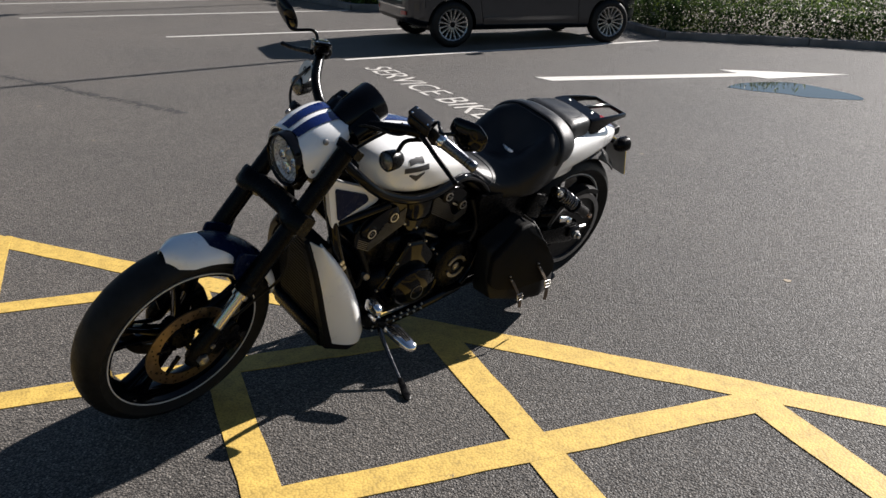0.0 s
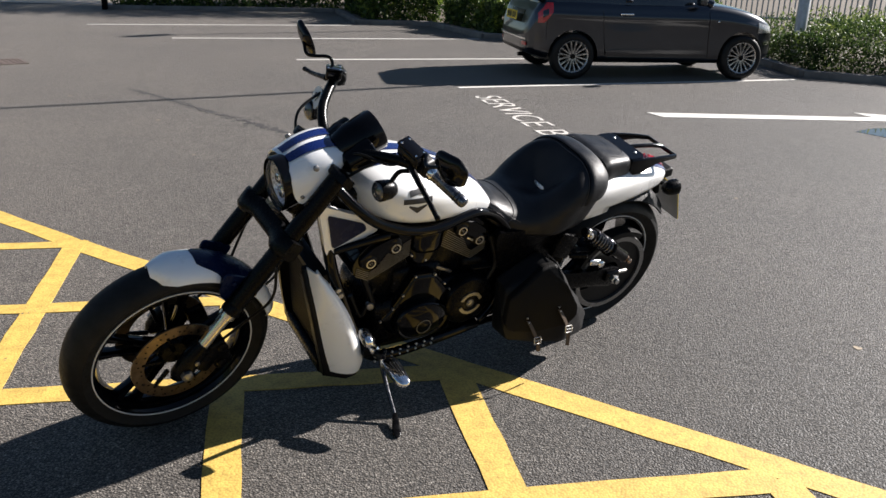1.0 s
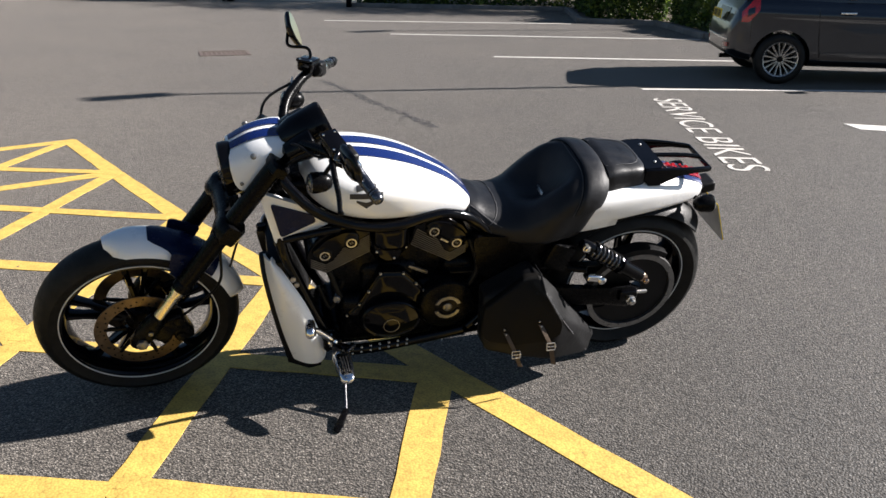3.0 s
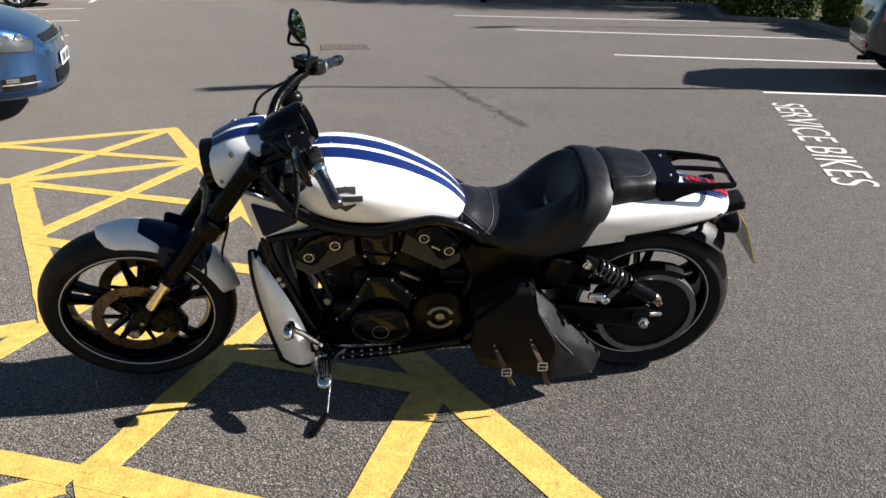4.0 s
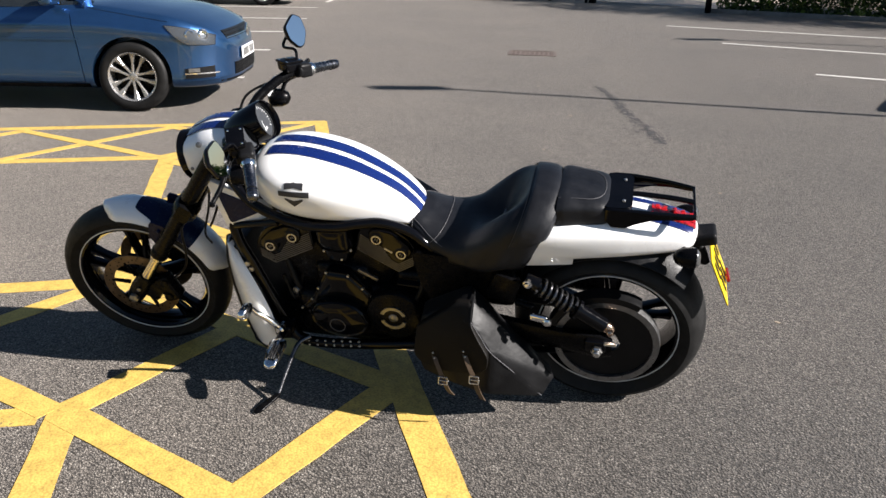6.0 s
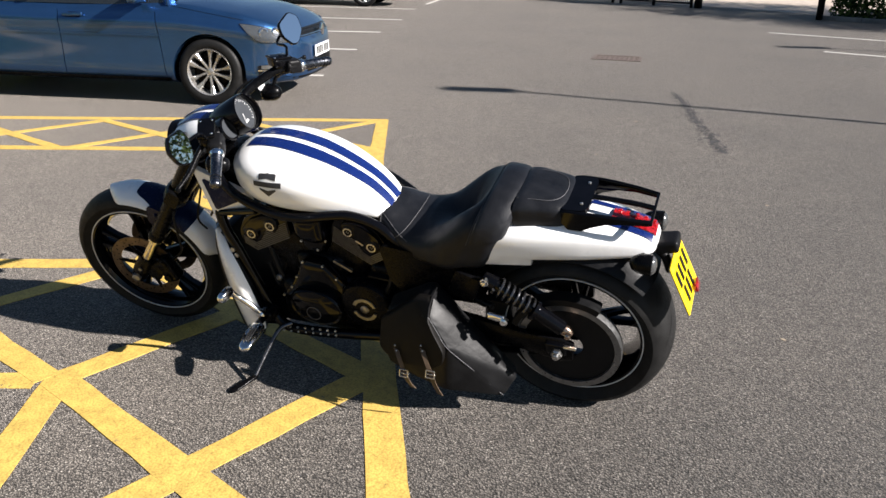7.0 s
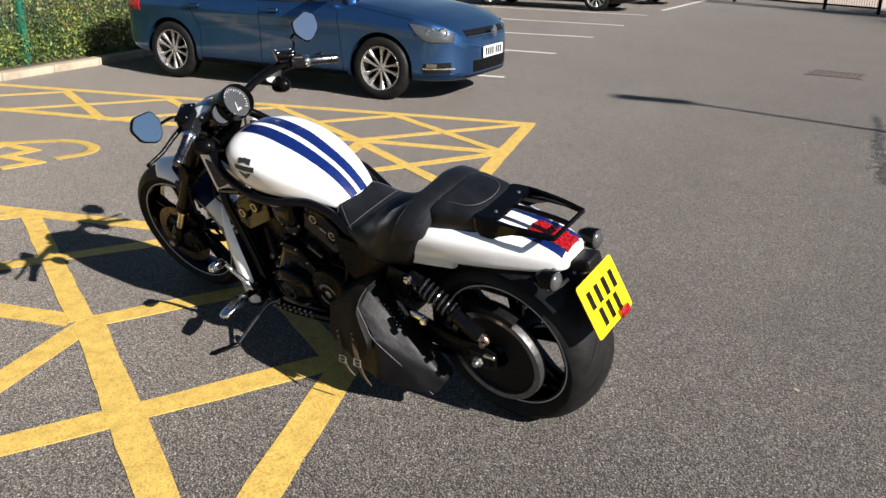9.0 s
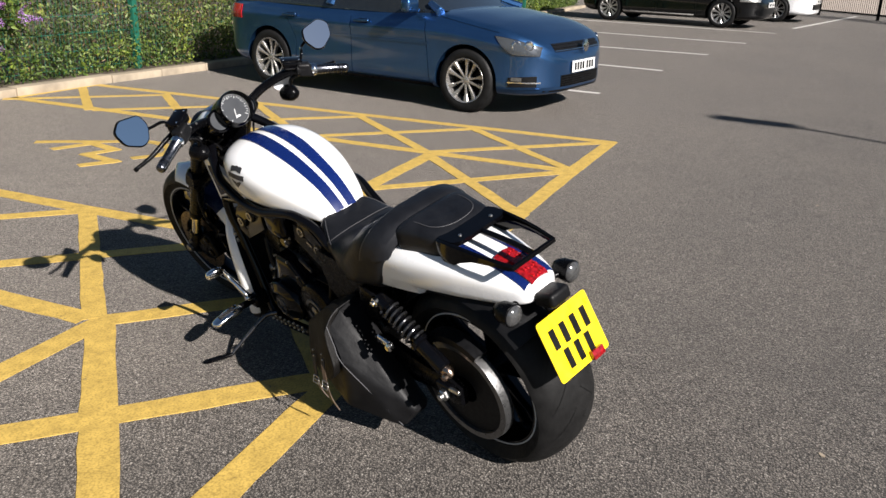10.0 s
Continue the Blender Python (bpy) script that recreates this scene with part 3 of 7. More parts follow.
def bed_sheet(name, outline, material, label, z):
    bm = fresh()
    plate(bm, outline, (0, 0, 0.0), (1, 0, 0), (0, 1, 0), z)
    tagged(part(name, bm, material, None, smooth=False), label, "soil", kind="structure")


bed_sheet("planted_bed", BED[::-1] + [(-6.1, 40), (40, 40), (40, 3)][::1], SOIL, "dark soil of a planted bed behind kerb stones", 0.07)
bank = [bay(p, d) for p, d in ((12, 6.8), (4, 6.3), (0.9, 5.98), (-0.3, 5.89), (-1.7, 5.69), (-2.6, 5.59), (-8, 5.35), (-20, 5.25), (-20, 30), (12, 30))]
bed_sheet("weed_bank", [(v.x, v.y) for v in bank], SOIL, "dry soil under weeds behind a concrete kerb", 0.07)
bm = fresh()
plate(bm, [(-60, 23.2), (-6.3, 22.6), (-6.3, 45), (-60, 45)], (0, 0, 0), (1, 0, 0), (0, 1, 0), 0.012)
tagged(part("pavement", bm, PAVING, None, smooth=False), "pale sandy pavement beyond an open gate", "pavement", kind="structure")

# ---- cars ----
def carve(ob, cutters):
    """Cuts the cutters out of a mesh and removes them."""
    for c in cutters:
        mod = ob.modifiers.new("cut", "BOOLEAN")
        mod.operation, mod.object, mod.solver = "DIFFERENCE", c, "EXACT"
    deps = bpy.context.evaluated_depsgraph_get()
    me = bpy.data.meshes.new_from_object(ob.evaluated_get(deps))
    ob.modifiers.clear()
    old, ob.data = ob.data, me
    me.polygons.foreach_set("use_smooth", [True] * len(me.polygons))
    me.set_sharp_from_angle(angle=radians(32))
    for c in cutters:
        bpy.data.objects.remove(c)


class Shell:
    """The lower body of a car: rows of x, bottom, top, half width, crown of the top."""

    def __init__(self, rows):
        self.rows = rows

    def half(self, x):
        low, top, w, crown = table(self.rows, x)
        h = top - low
        return [(0, low), (0.72 * w, low), (0.9 * w, low + 0.015), (0.965 * w, low + 0.06), (0.985 * w, low + 0.12 * h / 0.7), (0.986 * w, low + 0.3 * h), (0.985 * w, low + 0.5 * h), (0.992 * w, low + 0.66 * h),
                (1.0 * w, low + 0.76 * h), (0.985 * w, low + 0.82 * h), (0.965 * w, low + 0.9 * h), (0.93 * w, low + 0.965 * h), (0.87 * w, low + h), (0.62 * w, top + crown * 0.62), (0.32 * w, top + crown * 0.92), (0, top + crown)]

    def ring(self, x):
        pts = [(p.x, p.y) for p in smooth_path([(a, b, 0) for a, b in self.half(x)], 3)]
        return [Vector((x, y, z)) for y, z in pts] + [Vector((x, -y, z)) for y, z in pts[-2:0:-1]]

    def wide(self, x, z):
        """Half width at x and height z."""
        h = [p for p in self.half(x)][1:]
        for (y0, z0), (y1, z1) in zip(h, h[1:]):
            if z0 <= z <= z1 and z1 > z0:
                return y0 + (y1 - y0) * (z - z0) / (z1 - z0)
        return 0.0

    def nose(self, y, z, front=True):
        """The x of the front or rear face at (y, z)."""
        a, b = self.rows[len(self.rows) // 2][0], (self.rows[-1][0] if front else self.rows[0][0])
        for _ in range(22):
            m = (a + b) / 2
            if self.wide(m, z) >= abs(y):
                a = m
            else:
                b = m
        return a


def side_patch(shell, x0, x1, low, high, s, grow, n=12, m=8, thick=0.006):
    grid = []
    for x in spread(x0, x1, n):
        t = (x - x0) / (x1 - x0)
        zl, zh = low(t), high(t)
        grid.append([Vector((x, s * (shell.wide(x, z) + grow), z)) for z in spread(zl, zh, m)])
    bm = fresh()
    sheet(bm, grid, thick, s < 0)
    return bm


def face_patch(shell, y0, y1, low, high, grow, front=True, n=14, m=5, thick=0.008):
    grid = []
    k = 1 if front else -1
    for y in spread(y0, y1, n):
        t = (y - y0) / (y1 - y0)
        grid.append([Vector((shell.nose(y, z, front) + k * grow, y, z)) for z in spread(low(t), high(t), m)])
    bm = fresh()
    sheet(bm, grid, thick, not front)
    return bm


def car_wheel(parent, x, y, s, radius, rim, spokes, style):
    wheel = new("wheel")
    wheel.parent = parent
    wheel.location = (x, y, radius)
    bm = fresh()
    half = 0.1
    prof = [(radius - 0.006, -half * 0.6), (radius, -half * 0.2), (radius, half * 0.5), (radius - 0.012, half * 0.85), (radius - 0.035, half), (rim + 0.012, half * 1.02), (rim - 0.004, half * 0.92), (rim - 0.004, -half * 0.9)]
    band_round(bm, (0, 0, 0), (0, s, 0), prof, 56)
    part("tyre", bm, TYRE, wheel, "black car tyre")
    bm = fresh()
    band_round(bm, (0, 0, 0), (0, s, 0), [(rim, half * 0.9), (rim - 0.006, half * 0.98), (rim - 0.018, half * 0.9), (rim - 0.022, half * 0.4), (rim - 0.03, -half * 0.8), (rim, -half * 0.8)], 56)
    part("rim", bm, WHEEL_SILVER, wheel, "silver alloy rim")
    bm = fresh()
    turned(bm, (0, -s * 0.03, 0), (0, s, 0), [(0, rim - 0.02), (0.004, rim - 0.02)], 40)
    disc_ring(bm, (0, s * 0.0, 0), (0, 1, 0), 0.05, rim * 0.7, 0.02, 32)
    part("brake", bm, SATIN, wheel)
    for k in range(spokes):
        bm = fresh()
        a = 2 * math.pi * k / spokes
        for e in ((-1, 1) if style in ("double", "forked") else (0,)):
            a0, a1 = a + e * {"double": 0.42, "forked": 0.12}.get(style, 0), a + e * {"double": 0.25, "forked": 0.2}.get(style, 0)
            p0 = Vector((math.cos(a0) * 0.032, 0, math.sin(a0) * 0.032))
            p1 = Vector((math.cos(a1) * (rim - 0.012), 0, math.sin(a1) * (rim - 0.012)))
            d = (p1 - p0).normalized()
            n = Vector((-d.z, 0, d.x))
            w0, w1 = {"double": (0.014, 0.03), "forked": (0.01, 0.014)}.get(style, (0.016, 0.021))
            rings = [[q + n * w * u + Vector((0, s * (h + v), 0)) for u, v in ((1, 0), (0.55, 0.014), (-0.55, 0.014), (-1, 0), (-0.8, -0.03), (0.8, -0.03))] for q, w, h in ((p0, w0, half * 0.55), (p0.lerp(p1, 0.5), w0 * 0.85, half * 0.62), (p1, w1, half * 0.76))]
            loft(bm, rings)
        part("spoke", tidy(bm), WHEEL_SILVER, wheel, smooth=False)
    bm = fresh()
    turned(bm, (0, s * half * 0.4, 0), (0, s, 0), [(0, 0.042), (0.02, 0.042), (0.03, 0.034), (0.032, 0.026)], 24)
    part("hub_cap", bm, WHEEL_SILVER if style == "double" else SATIN, wheel)


def build_car(name, label, m, shell, wb, track, radius, rim, spokes, style, paint, roof, gaps, detail):
    car = thing(name, label, "car", m)
    bm = fresh()
    r = shell.rows
    xs = sorted(set([round(x, 4) for x in spread(r[0][0], r[-1][0], 70)] + [round(q[0], 4) for q in r]))
    loft(bm, [shell.ring(x) for x in xs])
    tidy(bm)
    body = part("body", bm, paint, car, "")
    cutters = []
    for x in (0, wb):
        cb = fresh()
        turned(cb, (x, -1.2, radius), (0, 1, 0), [(0, radius + 0.038), (2.4, radius + 0.038)], 48)
        cutters.append(part("cutter", tidy(cb), paint, None))
    for (x0, z0), (x1, z1) in gaps:
        for s in (1, -1):
            cb = fresh()
            p0, p1 = Vector((x0, 0, z0)), Vector((x1, 0, z1))
            d = (p1 - p0).normalized()
            w = shell.wide((x0 + x1) / 2, (z0 + z1) / 2)
            box(cb, (p0 + p1) / 2 + Vector((0, s * (w + 0.035), 0)), ((p1 - p0).length, 0.11, 0.008), Matrix((d, Vector((0, 1, 0)), d.cross(Vector((0, 1, 0))))).transposed())
            cutters.append(part("cutter", cb, paint, None))
    for c in cutters:
        c.matrix_world = m
    body.parent = None
    body.matrix_world = m
    bpy.context.view_layer.update()
    carve(body, cutters)
    body.parent = car
    body.matrix_parent_inverse = Matrix.Identity(4)
    body.matrix_basis = Matrix.Identity(4)
    # dark arch liners and floor
    for x in (0, wb):
        for s in (1, -1):
            bm = fresh()
            w = shell.wide(x, 0.55)
            band_round(bm, (x, s * (w - 0.2), radius), (0, s, 0), [(radius + 0.036, 0.11), (radius + 0.036, -0.12), (radius + 0.05, -0.12), (radius + 0.05, 0.11)], 32, (-185, 5) if s > 0 else (-5, 185))
            part("arch_liner", bm, SATIN, car, "black wheel arch liner")
    bm = fresh()
    box(bm, (wb / 2, 0, 0.25), (wb + 0.5, track - 0.25, 0.12), None, 0.02)
    part("underfloor", bm, SATIN, car)
    for x in (0, wb):
        for s in (1, -1):
            car_wheel(car, x, s * (track / 2 + 0.0), s, radius, rim, spokes, style)
    # cabin
    bm = fresh()
    rings = []
    for x, z, zb, wt, wb_ in roof:
        rings.append([Vector((x, y, h)) for y, h in ((0, zb - 0.03), (wb_, zb - 0.03), (wb_ - 0.01, zb + 0.02), (wt + 0.03, z - 0.08), (wt - 0.03, z - 0.02), (wt * 0.6, z), (0, z + 0.008), (-wt * 0.6, z), (-wt + 0.03, z - 0.02), (-wt - 0.03, z - 0.08), (-wb_ + 0.01, zb + 0.02), (-wb_, zb - 0.03))])
    loft(bm, rings)
    part("cabin_glass", tidy(bm), GLASS, car, "dark tinted windows")
    bm = fresh()
    grid = [[Vector((x, y * wt * 0.98, z + 0.02 - 0.02 * abs(y) ** 4)) for y in spread(-1, 1, 9)] for x, z, zb, wt, wb_ in roof[2:-2]]
    sheet(bm, grid, 0.03)
    part("roof", bm, paint, car)
    for s in (1, -1):
        for i in (1, len(roof) // 2, len(roof) - 2):
            bm = fresh()
            a, b = roof[i], roof[max(0, i - 1)] if i < len(roof) // 2 else roof[min(len(roof) - 1, i + 1)]
            rod(bm, (roof[i][0], s * (roof[i][3] - 0.0), roof[i][1] - 0.02), (b[0] if i != len(roof) // 2 else roof[i][0], s * roof[i][4], roof[i][2]), 0.04, 0.05, 8)
            part("pillar", bm, paint, car)
    detail(car, shell)
    return car


def placed(rear_hub, front_hub, half_track):
    """Car axes from the hubs of its right-hand wheels: x forwards, rear axle at 0."""
    a, b = Vector((*rear_hub, 0)), Vector((*front_hub, 0))
    f = (b - a).normalized()
    l = Vector((-f.y, f.x, 0))
    m = Matrix((f, l, Vector((0, 0, 1)))).transposed().to_4x4()
    m.translation = a + l * half_track
    return m


def plate_with_bars(car, place, normal, width, high, mat, count, label):
    n = Vector(normal).normalized()
    u = Vector((0, 0, 1)).cross(n).normalized()
    v = n.cross(u)
    rot = Matrix((u, v, n)).transposed()
    bm = fresh()
    box(bm, place, (width, high, 0.008), rot, 0.002, 1)
    p = part("number_plate", bm, mat, car, label, smooth=False)
    for k in range(count):
        bm = fresh()
        x = (k - (count - 1) / 2) * width * 0.115 + (width * 0.03 if k >= 4 else -width * 0.03)
        box(bm, Vector(place) + u * x + n * 0.0046, (width * 0.082, high * 0.66, 0.0012), rot)
        part("bar", bm, INK, p, smooth=False)


def hatch_detail(car, sh):
    for s in (1, -1):
        bm = side_patch(sh, 2.95, 3.345, lambda t: 0.605 - 0.02 * t + 0.15 * max(0.0, 1 - t / 0.5) ** 1.5, lambda t: 0.762 - 0.02 * t - 0.075 * t * t, s, 0.004, 24, 9)
        lamp_ = part("headlamp", bm, LAMP_BOWL, car, "clear headlamp with chrome inside")
        bm = side_patch(sh, 2.96, 3.34, lambda t: 0.609 - 0.02 * t + 0.148 * max(0.0, 1 - t / 0.5) ** 1.5, lambda t: 0.759 - 0.02 * t - 0.075 * t * t, s, 0.012, 24, 9, 0.003)
        part("lens", bm, CAR_LENS, lamp_)
        bm = fresh()
        for x in (3.14, 3.24):
            turned(bm, (x + 0.01, s * (sh.wide(x, 0.68) - 0.02), 0.68), (0.6, s * 0.8, 0.05), [(0, 0.048), (0.022, 0.048), (0.028, 0.036), (0.016, 0.03)], 24)
        part("projector", bm, CHROME, lamp_)
        bm = side_patch(sh, 3.1, 3.33, lambda t: 0.3, lambda t: 0.405 - 0.02 * (1 - t), s, 0.004, 14, 6)
        part("fog_recess", bm, PLASTIC, car, "black fog lamp recess")
        bm = side_patch(sh, 3.1, 3.36, lambda t: 0.335, lambda t: 0.347, s, 0.012, 14, 3)
        part("fog_trim", bm, CHROME, car)
        bm = side_patch(sh, 3.08, 3.36, lambda t: 0.28, lambda t: 0.29, s, 0.012, 14, 3)
        part("fog_trim", bm, CAR_BLUE, car)
        bm = side_patch(sh, 3.13, 3.22, lambda t: 0.355, lambda t: 0.388, s, 0.01, 6, 4)
        part("fog_lamp", bm, DARK_ALLOY, car)
        for x in (0.35, 1.36):
            bm = fresh()
            w = sh.wide(x, 0.8)
            box(bm, (x, s * (w + 0.022), 0.805), (0.2, 0.022, 0.032), Matrix.Rotation(radians(-2), 3, "Y"), 0.01, 3)
            part("door_handle", bm, CAR_BLUE, car)
            bm = fresh()
            box(bm, (x + 0.01, s * (w + 0.001), 0.8), (0.11, 0.012, 0.05), None, 0.005)
            part("handle_recess", bm, SATIN, car)
        bm = fresh()
        box(bm, (2.02, s * 0.955, 0.99), (0.11, 0.19, 0.13), None, 0.04, 3)
        rod(bm, (2.05, s * 0.84, 0.94), (2.03, s * 0.93, 0.965), 0.022, 0.022)
        part("door_mirror", bm, CAR_BLUE, car, "blue door mirror")
        bm = side_patch(sh, 0.4, 2.25, lambda t: 0.215, lambda t: 0.25, s, 0.006, 20, 3)
        part("sill", bm, SATIN, car)
        bm = side_patch(sh, -0.71, -0.42, lambda t: 0.72, lambda t: 0.88 - 0.01 * t, s, 0.004, 10, 6)
        part("tail_lamp", bm, RED_BRIGHT, car, "red tail lamp")
        bm = side_patch(sh, 0.42, 2.2, lambda t: 0.63, lambda t: 0.645, s, 0.004, 24, 3, 0.004)
        part("swage_line", bm, CAR_BLUE, car)
    bm = face_patch(sh, -0.5, 0.5, lambda t: 0.62, lambda t: 0.695, 0.004)
    grille = part("grille", bm, PLASTIC, car, "black grille with bright bars")
    for z in (0.628, 0.655, 0.682):
        bm = face_patch(sh, -0.5, 0.5, lambda t: z, lambda t: z + 0.008, 0.013, m=2)
        part("grille_bar", bm, CHROME if z < 0.63 else PLASTIC, grille)
    bm = face_patch(sh, -0.42, 0.42, lambda t: 0.29, lambda t: 0.4, 0.004)
    lower = part("lower_grille", bm, PLASTIC, car, "black lower grille")
    for k in range(5):
        bm = face_patch(sh, -0.41, 0.41, lambda t: 0.298 + k * 0.022, lambda t: 0.306 + k * 0.022, 0.012, m=2)
        part("slat", bm, SATIN, lower)
    bm = fresh()
    turned(bm, (sh.nose(0, 0.655) + 0.012, 0, 0.66), (1, 0, 0.1), [(0, 0.062), (0.012, 0.062), (0.016, 0.052)], 32)
    part("round_badge", bm, CHROME, car, "plain round chrome badge")
    plate_with_bars(car, (sh.nose(0, 0.47) + 0.016, 0, 0.47), (1, 0, 0.03), 0.52, 0.111, PLATE_WHITE, 7, "white front number plate with dark bars")
    bm = face_patch(sh, -0.62, 0.62, lambda t: 0.245, lambda t: 0.262, 0.006, m=2)
    part("front_lip", bm, PLASTIC, car)


HATCH = Shell([(-0.77, 0.47, 0.74, 0.52, 0.0), (-0.745, 0.38, 0.83, 0.68, 0.0), (-0.68, 0.31, 0.9, 0.79, 0.0), (-0.55, 0.25, 0.94, 0.855, 0.01), (-0.3, 0.22, 0.95, 0.888, 0.01), (0.0, 0.2, 0.95, 0.896, 0.01), (0.6, 0.19, 0.94, 0.896, 0.01), (1.4, 0.19, 0.93, 0.896, 0.01),
               (2.1, 0.19, 0.93, 0.894, 0.03), (2.45, 0.19, 0.915, 0.894, 0.05), (2.8, 0.2, 0.865, 0.888, 0.055), (2.95, 0.2, 0.843, 0.882, 0.052), (3.06, 0.2, 0.815, 0.864, 0.05), (3.16, 0.203, 0.783, 0.829, 0.044), (3.25, 0.208, 0.748, 0.775, 0.04), (3.33, 0.214, 0.7, 0.7, 0.038), (3.39, 0.222, 0.645, 0.61, 0.036), (3.435, 0.234, 0.588, 0.495, 0.032), (3.462, 0.25, 0.54, 0.36, 0.026), (3.474, 0.28, 0.5, 0.2, 0.016)])
golf_roof = [(-0.7, 0.98, 0.93, 0.55, 0.78), (-0.55, 1.2, 0.94, 0.58, 0.82), (-0.35, 1.38, 0.94, 0.6, 0.84), (0.2, 1.455, 0.94, 0.62, 0.85), (0.9, 1.455, 0.93, 0.62, 0.85), (1.3, 1.4, 0.93, 0.61, 0.85), (1.7, 1.22, 0.93, 0.64, 0.84), (2.1, 1.02, 0.93, 0.7, 0.82), (2.3, 0.95, 0.93, 0.72, 0.8)]
build_car("blue_hatchback_car", "metallic blue hatchback car with silver ten-spoke wheels parked in a bay", placed((-6.084, 2.971), (-4.124, 4.735), 0.79), HATCH, 2.637, 1.57, 0.312, 0.22, 5, "double", CAR_BLUE, golf_roof,
          [((0.42, 0.3), (0.42, 0.55)), ((0.42, 0.55), (0.22, 0.93)), ((1.22, 0.24), (1.2, 0.93)), ((2.22, 0.24), (2.14, 0.93)), ((0.42, 0.262), (2.22, 0.262)), ((2.3, 0.9), (2.98, 0.79))], hatch_detail)


def city_detail(car, sh):
    for s in (1, -1):
        bm = side_patch(sh, -0.47, -0.29, lambda t: 0.69 + 0.13 * max(0.0, t - 0.45) / 0.55, lambda t: 0.8 + 0.13 * min(1.0, t / 0.6), s, 0.008, 16, 8)
        lamp_ = part("tail_lamp", bm, RED_BRIGHT, car, "red ring-shaped tail lamp")
        bm = side_patch(sh, -0.415, -0.345, lambda t: 0.745 + 0.05 * t, lambda t: 0.83 + 0.03 * t, s, 0.013, 6, 5)
        part("lamp_middle", bm, CAR_GREY, lamp_)
        bm = side_patch(sh, 2.5, 2.72, lambda t: 0.60, lambda t: 0.73 - 0.05 * t, s, 0.005, 10, 6)
        part("headlamp", bm, WHEEL_SILVER, car, "round clear headlamp")
        bm = fresh()
        box(bm, (0.66, s * (sh.wide(0.66, 0.8) + 0.024), 0.81), (0.17, 0.024, 0.026), None, 0.01, 3)
        part("door_handle", bm, CHROME, car, "chrome door handle")
        bm = fresh()
        box(bm, (0.66, s * (sh.wide(0.66, 0.8) + 0.001), 0.805), (0.1, 0.012, 0.045), None, 0.005)
        part("handle_recess", bm, SATIN, car)
        bm = side_patch(sh, 0.42, 1.78, lambda t: 0.325 + 0.008 * math.sin(math.pi * t), lambda t: 0.385 - 0.02 * abs(2 * t - 1) ** 4, s, 0.012, 22, 4, 0.012)
        part("side_moulding", bm, CAR_GREY, car)
        bm = fresh()
        turned(bm, (1.92, s * (sh.wide(1.92, 0.73) - 0.002), 0.735), (0, s, 0.1), [(0, 0.012), (0.006, 0.012), (0.009, 0.006)], 14)
        part("side_repeater", bm, CHROME, car)
        bm = fresh()
        box(bm, (1.62, s * 0.875, 0.99), (0.1, 0.15, 0.12), None, 0.04, 3)
        rod(bm, (1.64, s * 0.78, 0.94), (1.63, s * 0.85, 0.97), 0.02, 0.02)
        part("door_mirror", bm, CAR_GREY, car)
        bm = side_patch(sh, 0.5, 1.75, lambda t: 0.68 + 0.02 * t, lambda t: 0.692 + 0.02 * t, s, 0.003, 20, 3, 0.004)
        part("side_crease", bm, CAR_GREY, car)
        bm = side_patch(sh, 2.62, 2.75, lambda t: 0.45, lambda t: 0.5, s, 0.006, 8, 4)
        part("side_lamp", bm, CHROME, car, "small clear running lamp")
        bm = face_patch(sh, s * 0.5, s * 0.64, lambda t: 0.40, lambda t: 0.45, 0.006, False, 8, 4)
        part("reflector", bm, RED_BRIGHT, car)
    bm = face_patch(sh, -0.62, 0.62, lambda t: 0.475, lambda t: 0.492, 0.012, False, 20, 3)
    part("bumper_trim", bm, CHROME, car, "chrome bumper strip")
    bm = face_patch(sh, -0.55, 0.55, lambda t: 0.30, lambda t: 0.36, 0.004, False, 16, 4)
    part("lower_valance", bm, PLASTIC, car)
    bm = face_patch(sh, -0.3, 0.3, lambda t: 0.66, lambda t: 0.82, 0.003, False, 12, 5)
    part("plate_recess", bm, GLOSS, car)
    plate_with_bars(car, (sh.nose(0, 0.74, False) - 0.012, 0, 0.745), (-1, 0, 0.08), 0.5, 0.111, PLATE_YELLOW, 7, "yellow rear number plate with dark bars")
    bm = fresh()
    rod(bm, (-0.42, -0.35, 0.27), (-0.6, -0.35, 0.265), 0.026, 0.026, 16)
    part("exhaust_pipe", bm, SATIN, car)
    bm = face_patch(sh, -0.5, 0.5, lambda t: 0.36, lambda t: 0.46, 0.004)
    part("front_grille", bm, PLASTIC, car)


CITY = Shell([(-0.6, 0.38, 0.52, 0.4, 0.0), (-0.588, 0.34, 0.58, 0.56, 0.0), (-0.56, 0.31, 0.66, 0.67, 0.01), (-0.5, 0.285, 0.82, 0.735, 0.01), (-0.43, 0.265, 0.925, 0.768, 0.01), (-0.34, 0.25, 0.965, 0.79, 0.01), (-0.22, 0.24, 0.97, 0.8, 0.01), (0.2, 0.21, 0.965, 0.815, 0.01), (1.0, 0.2, 0.95, 0.816, 0.01), (1.7, 0.2, 0.94, 0.814, 0.02), (2.0, 0.2, 0.92, 0.81, 0.04),
              (2.3, 0.21, 0.87, 0.8, 0.05), (2.5, 0.22, 0.815, 0.775, 0.048), (2.66, 0.24, 0.745, 0.72, 0.04), (2.78, 0.265, 0.67, 0.625, 0.03), (2.86, 0.31, 0.63, 0.47, 0.015), (2.885, 0.37, 0.56, 0.3, 0.006)])
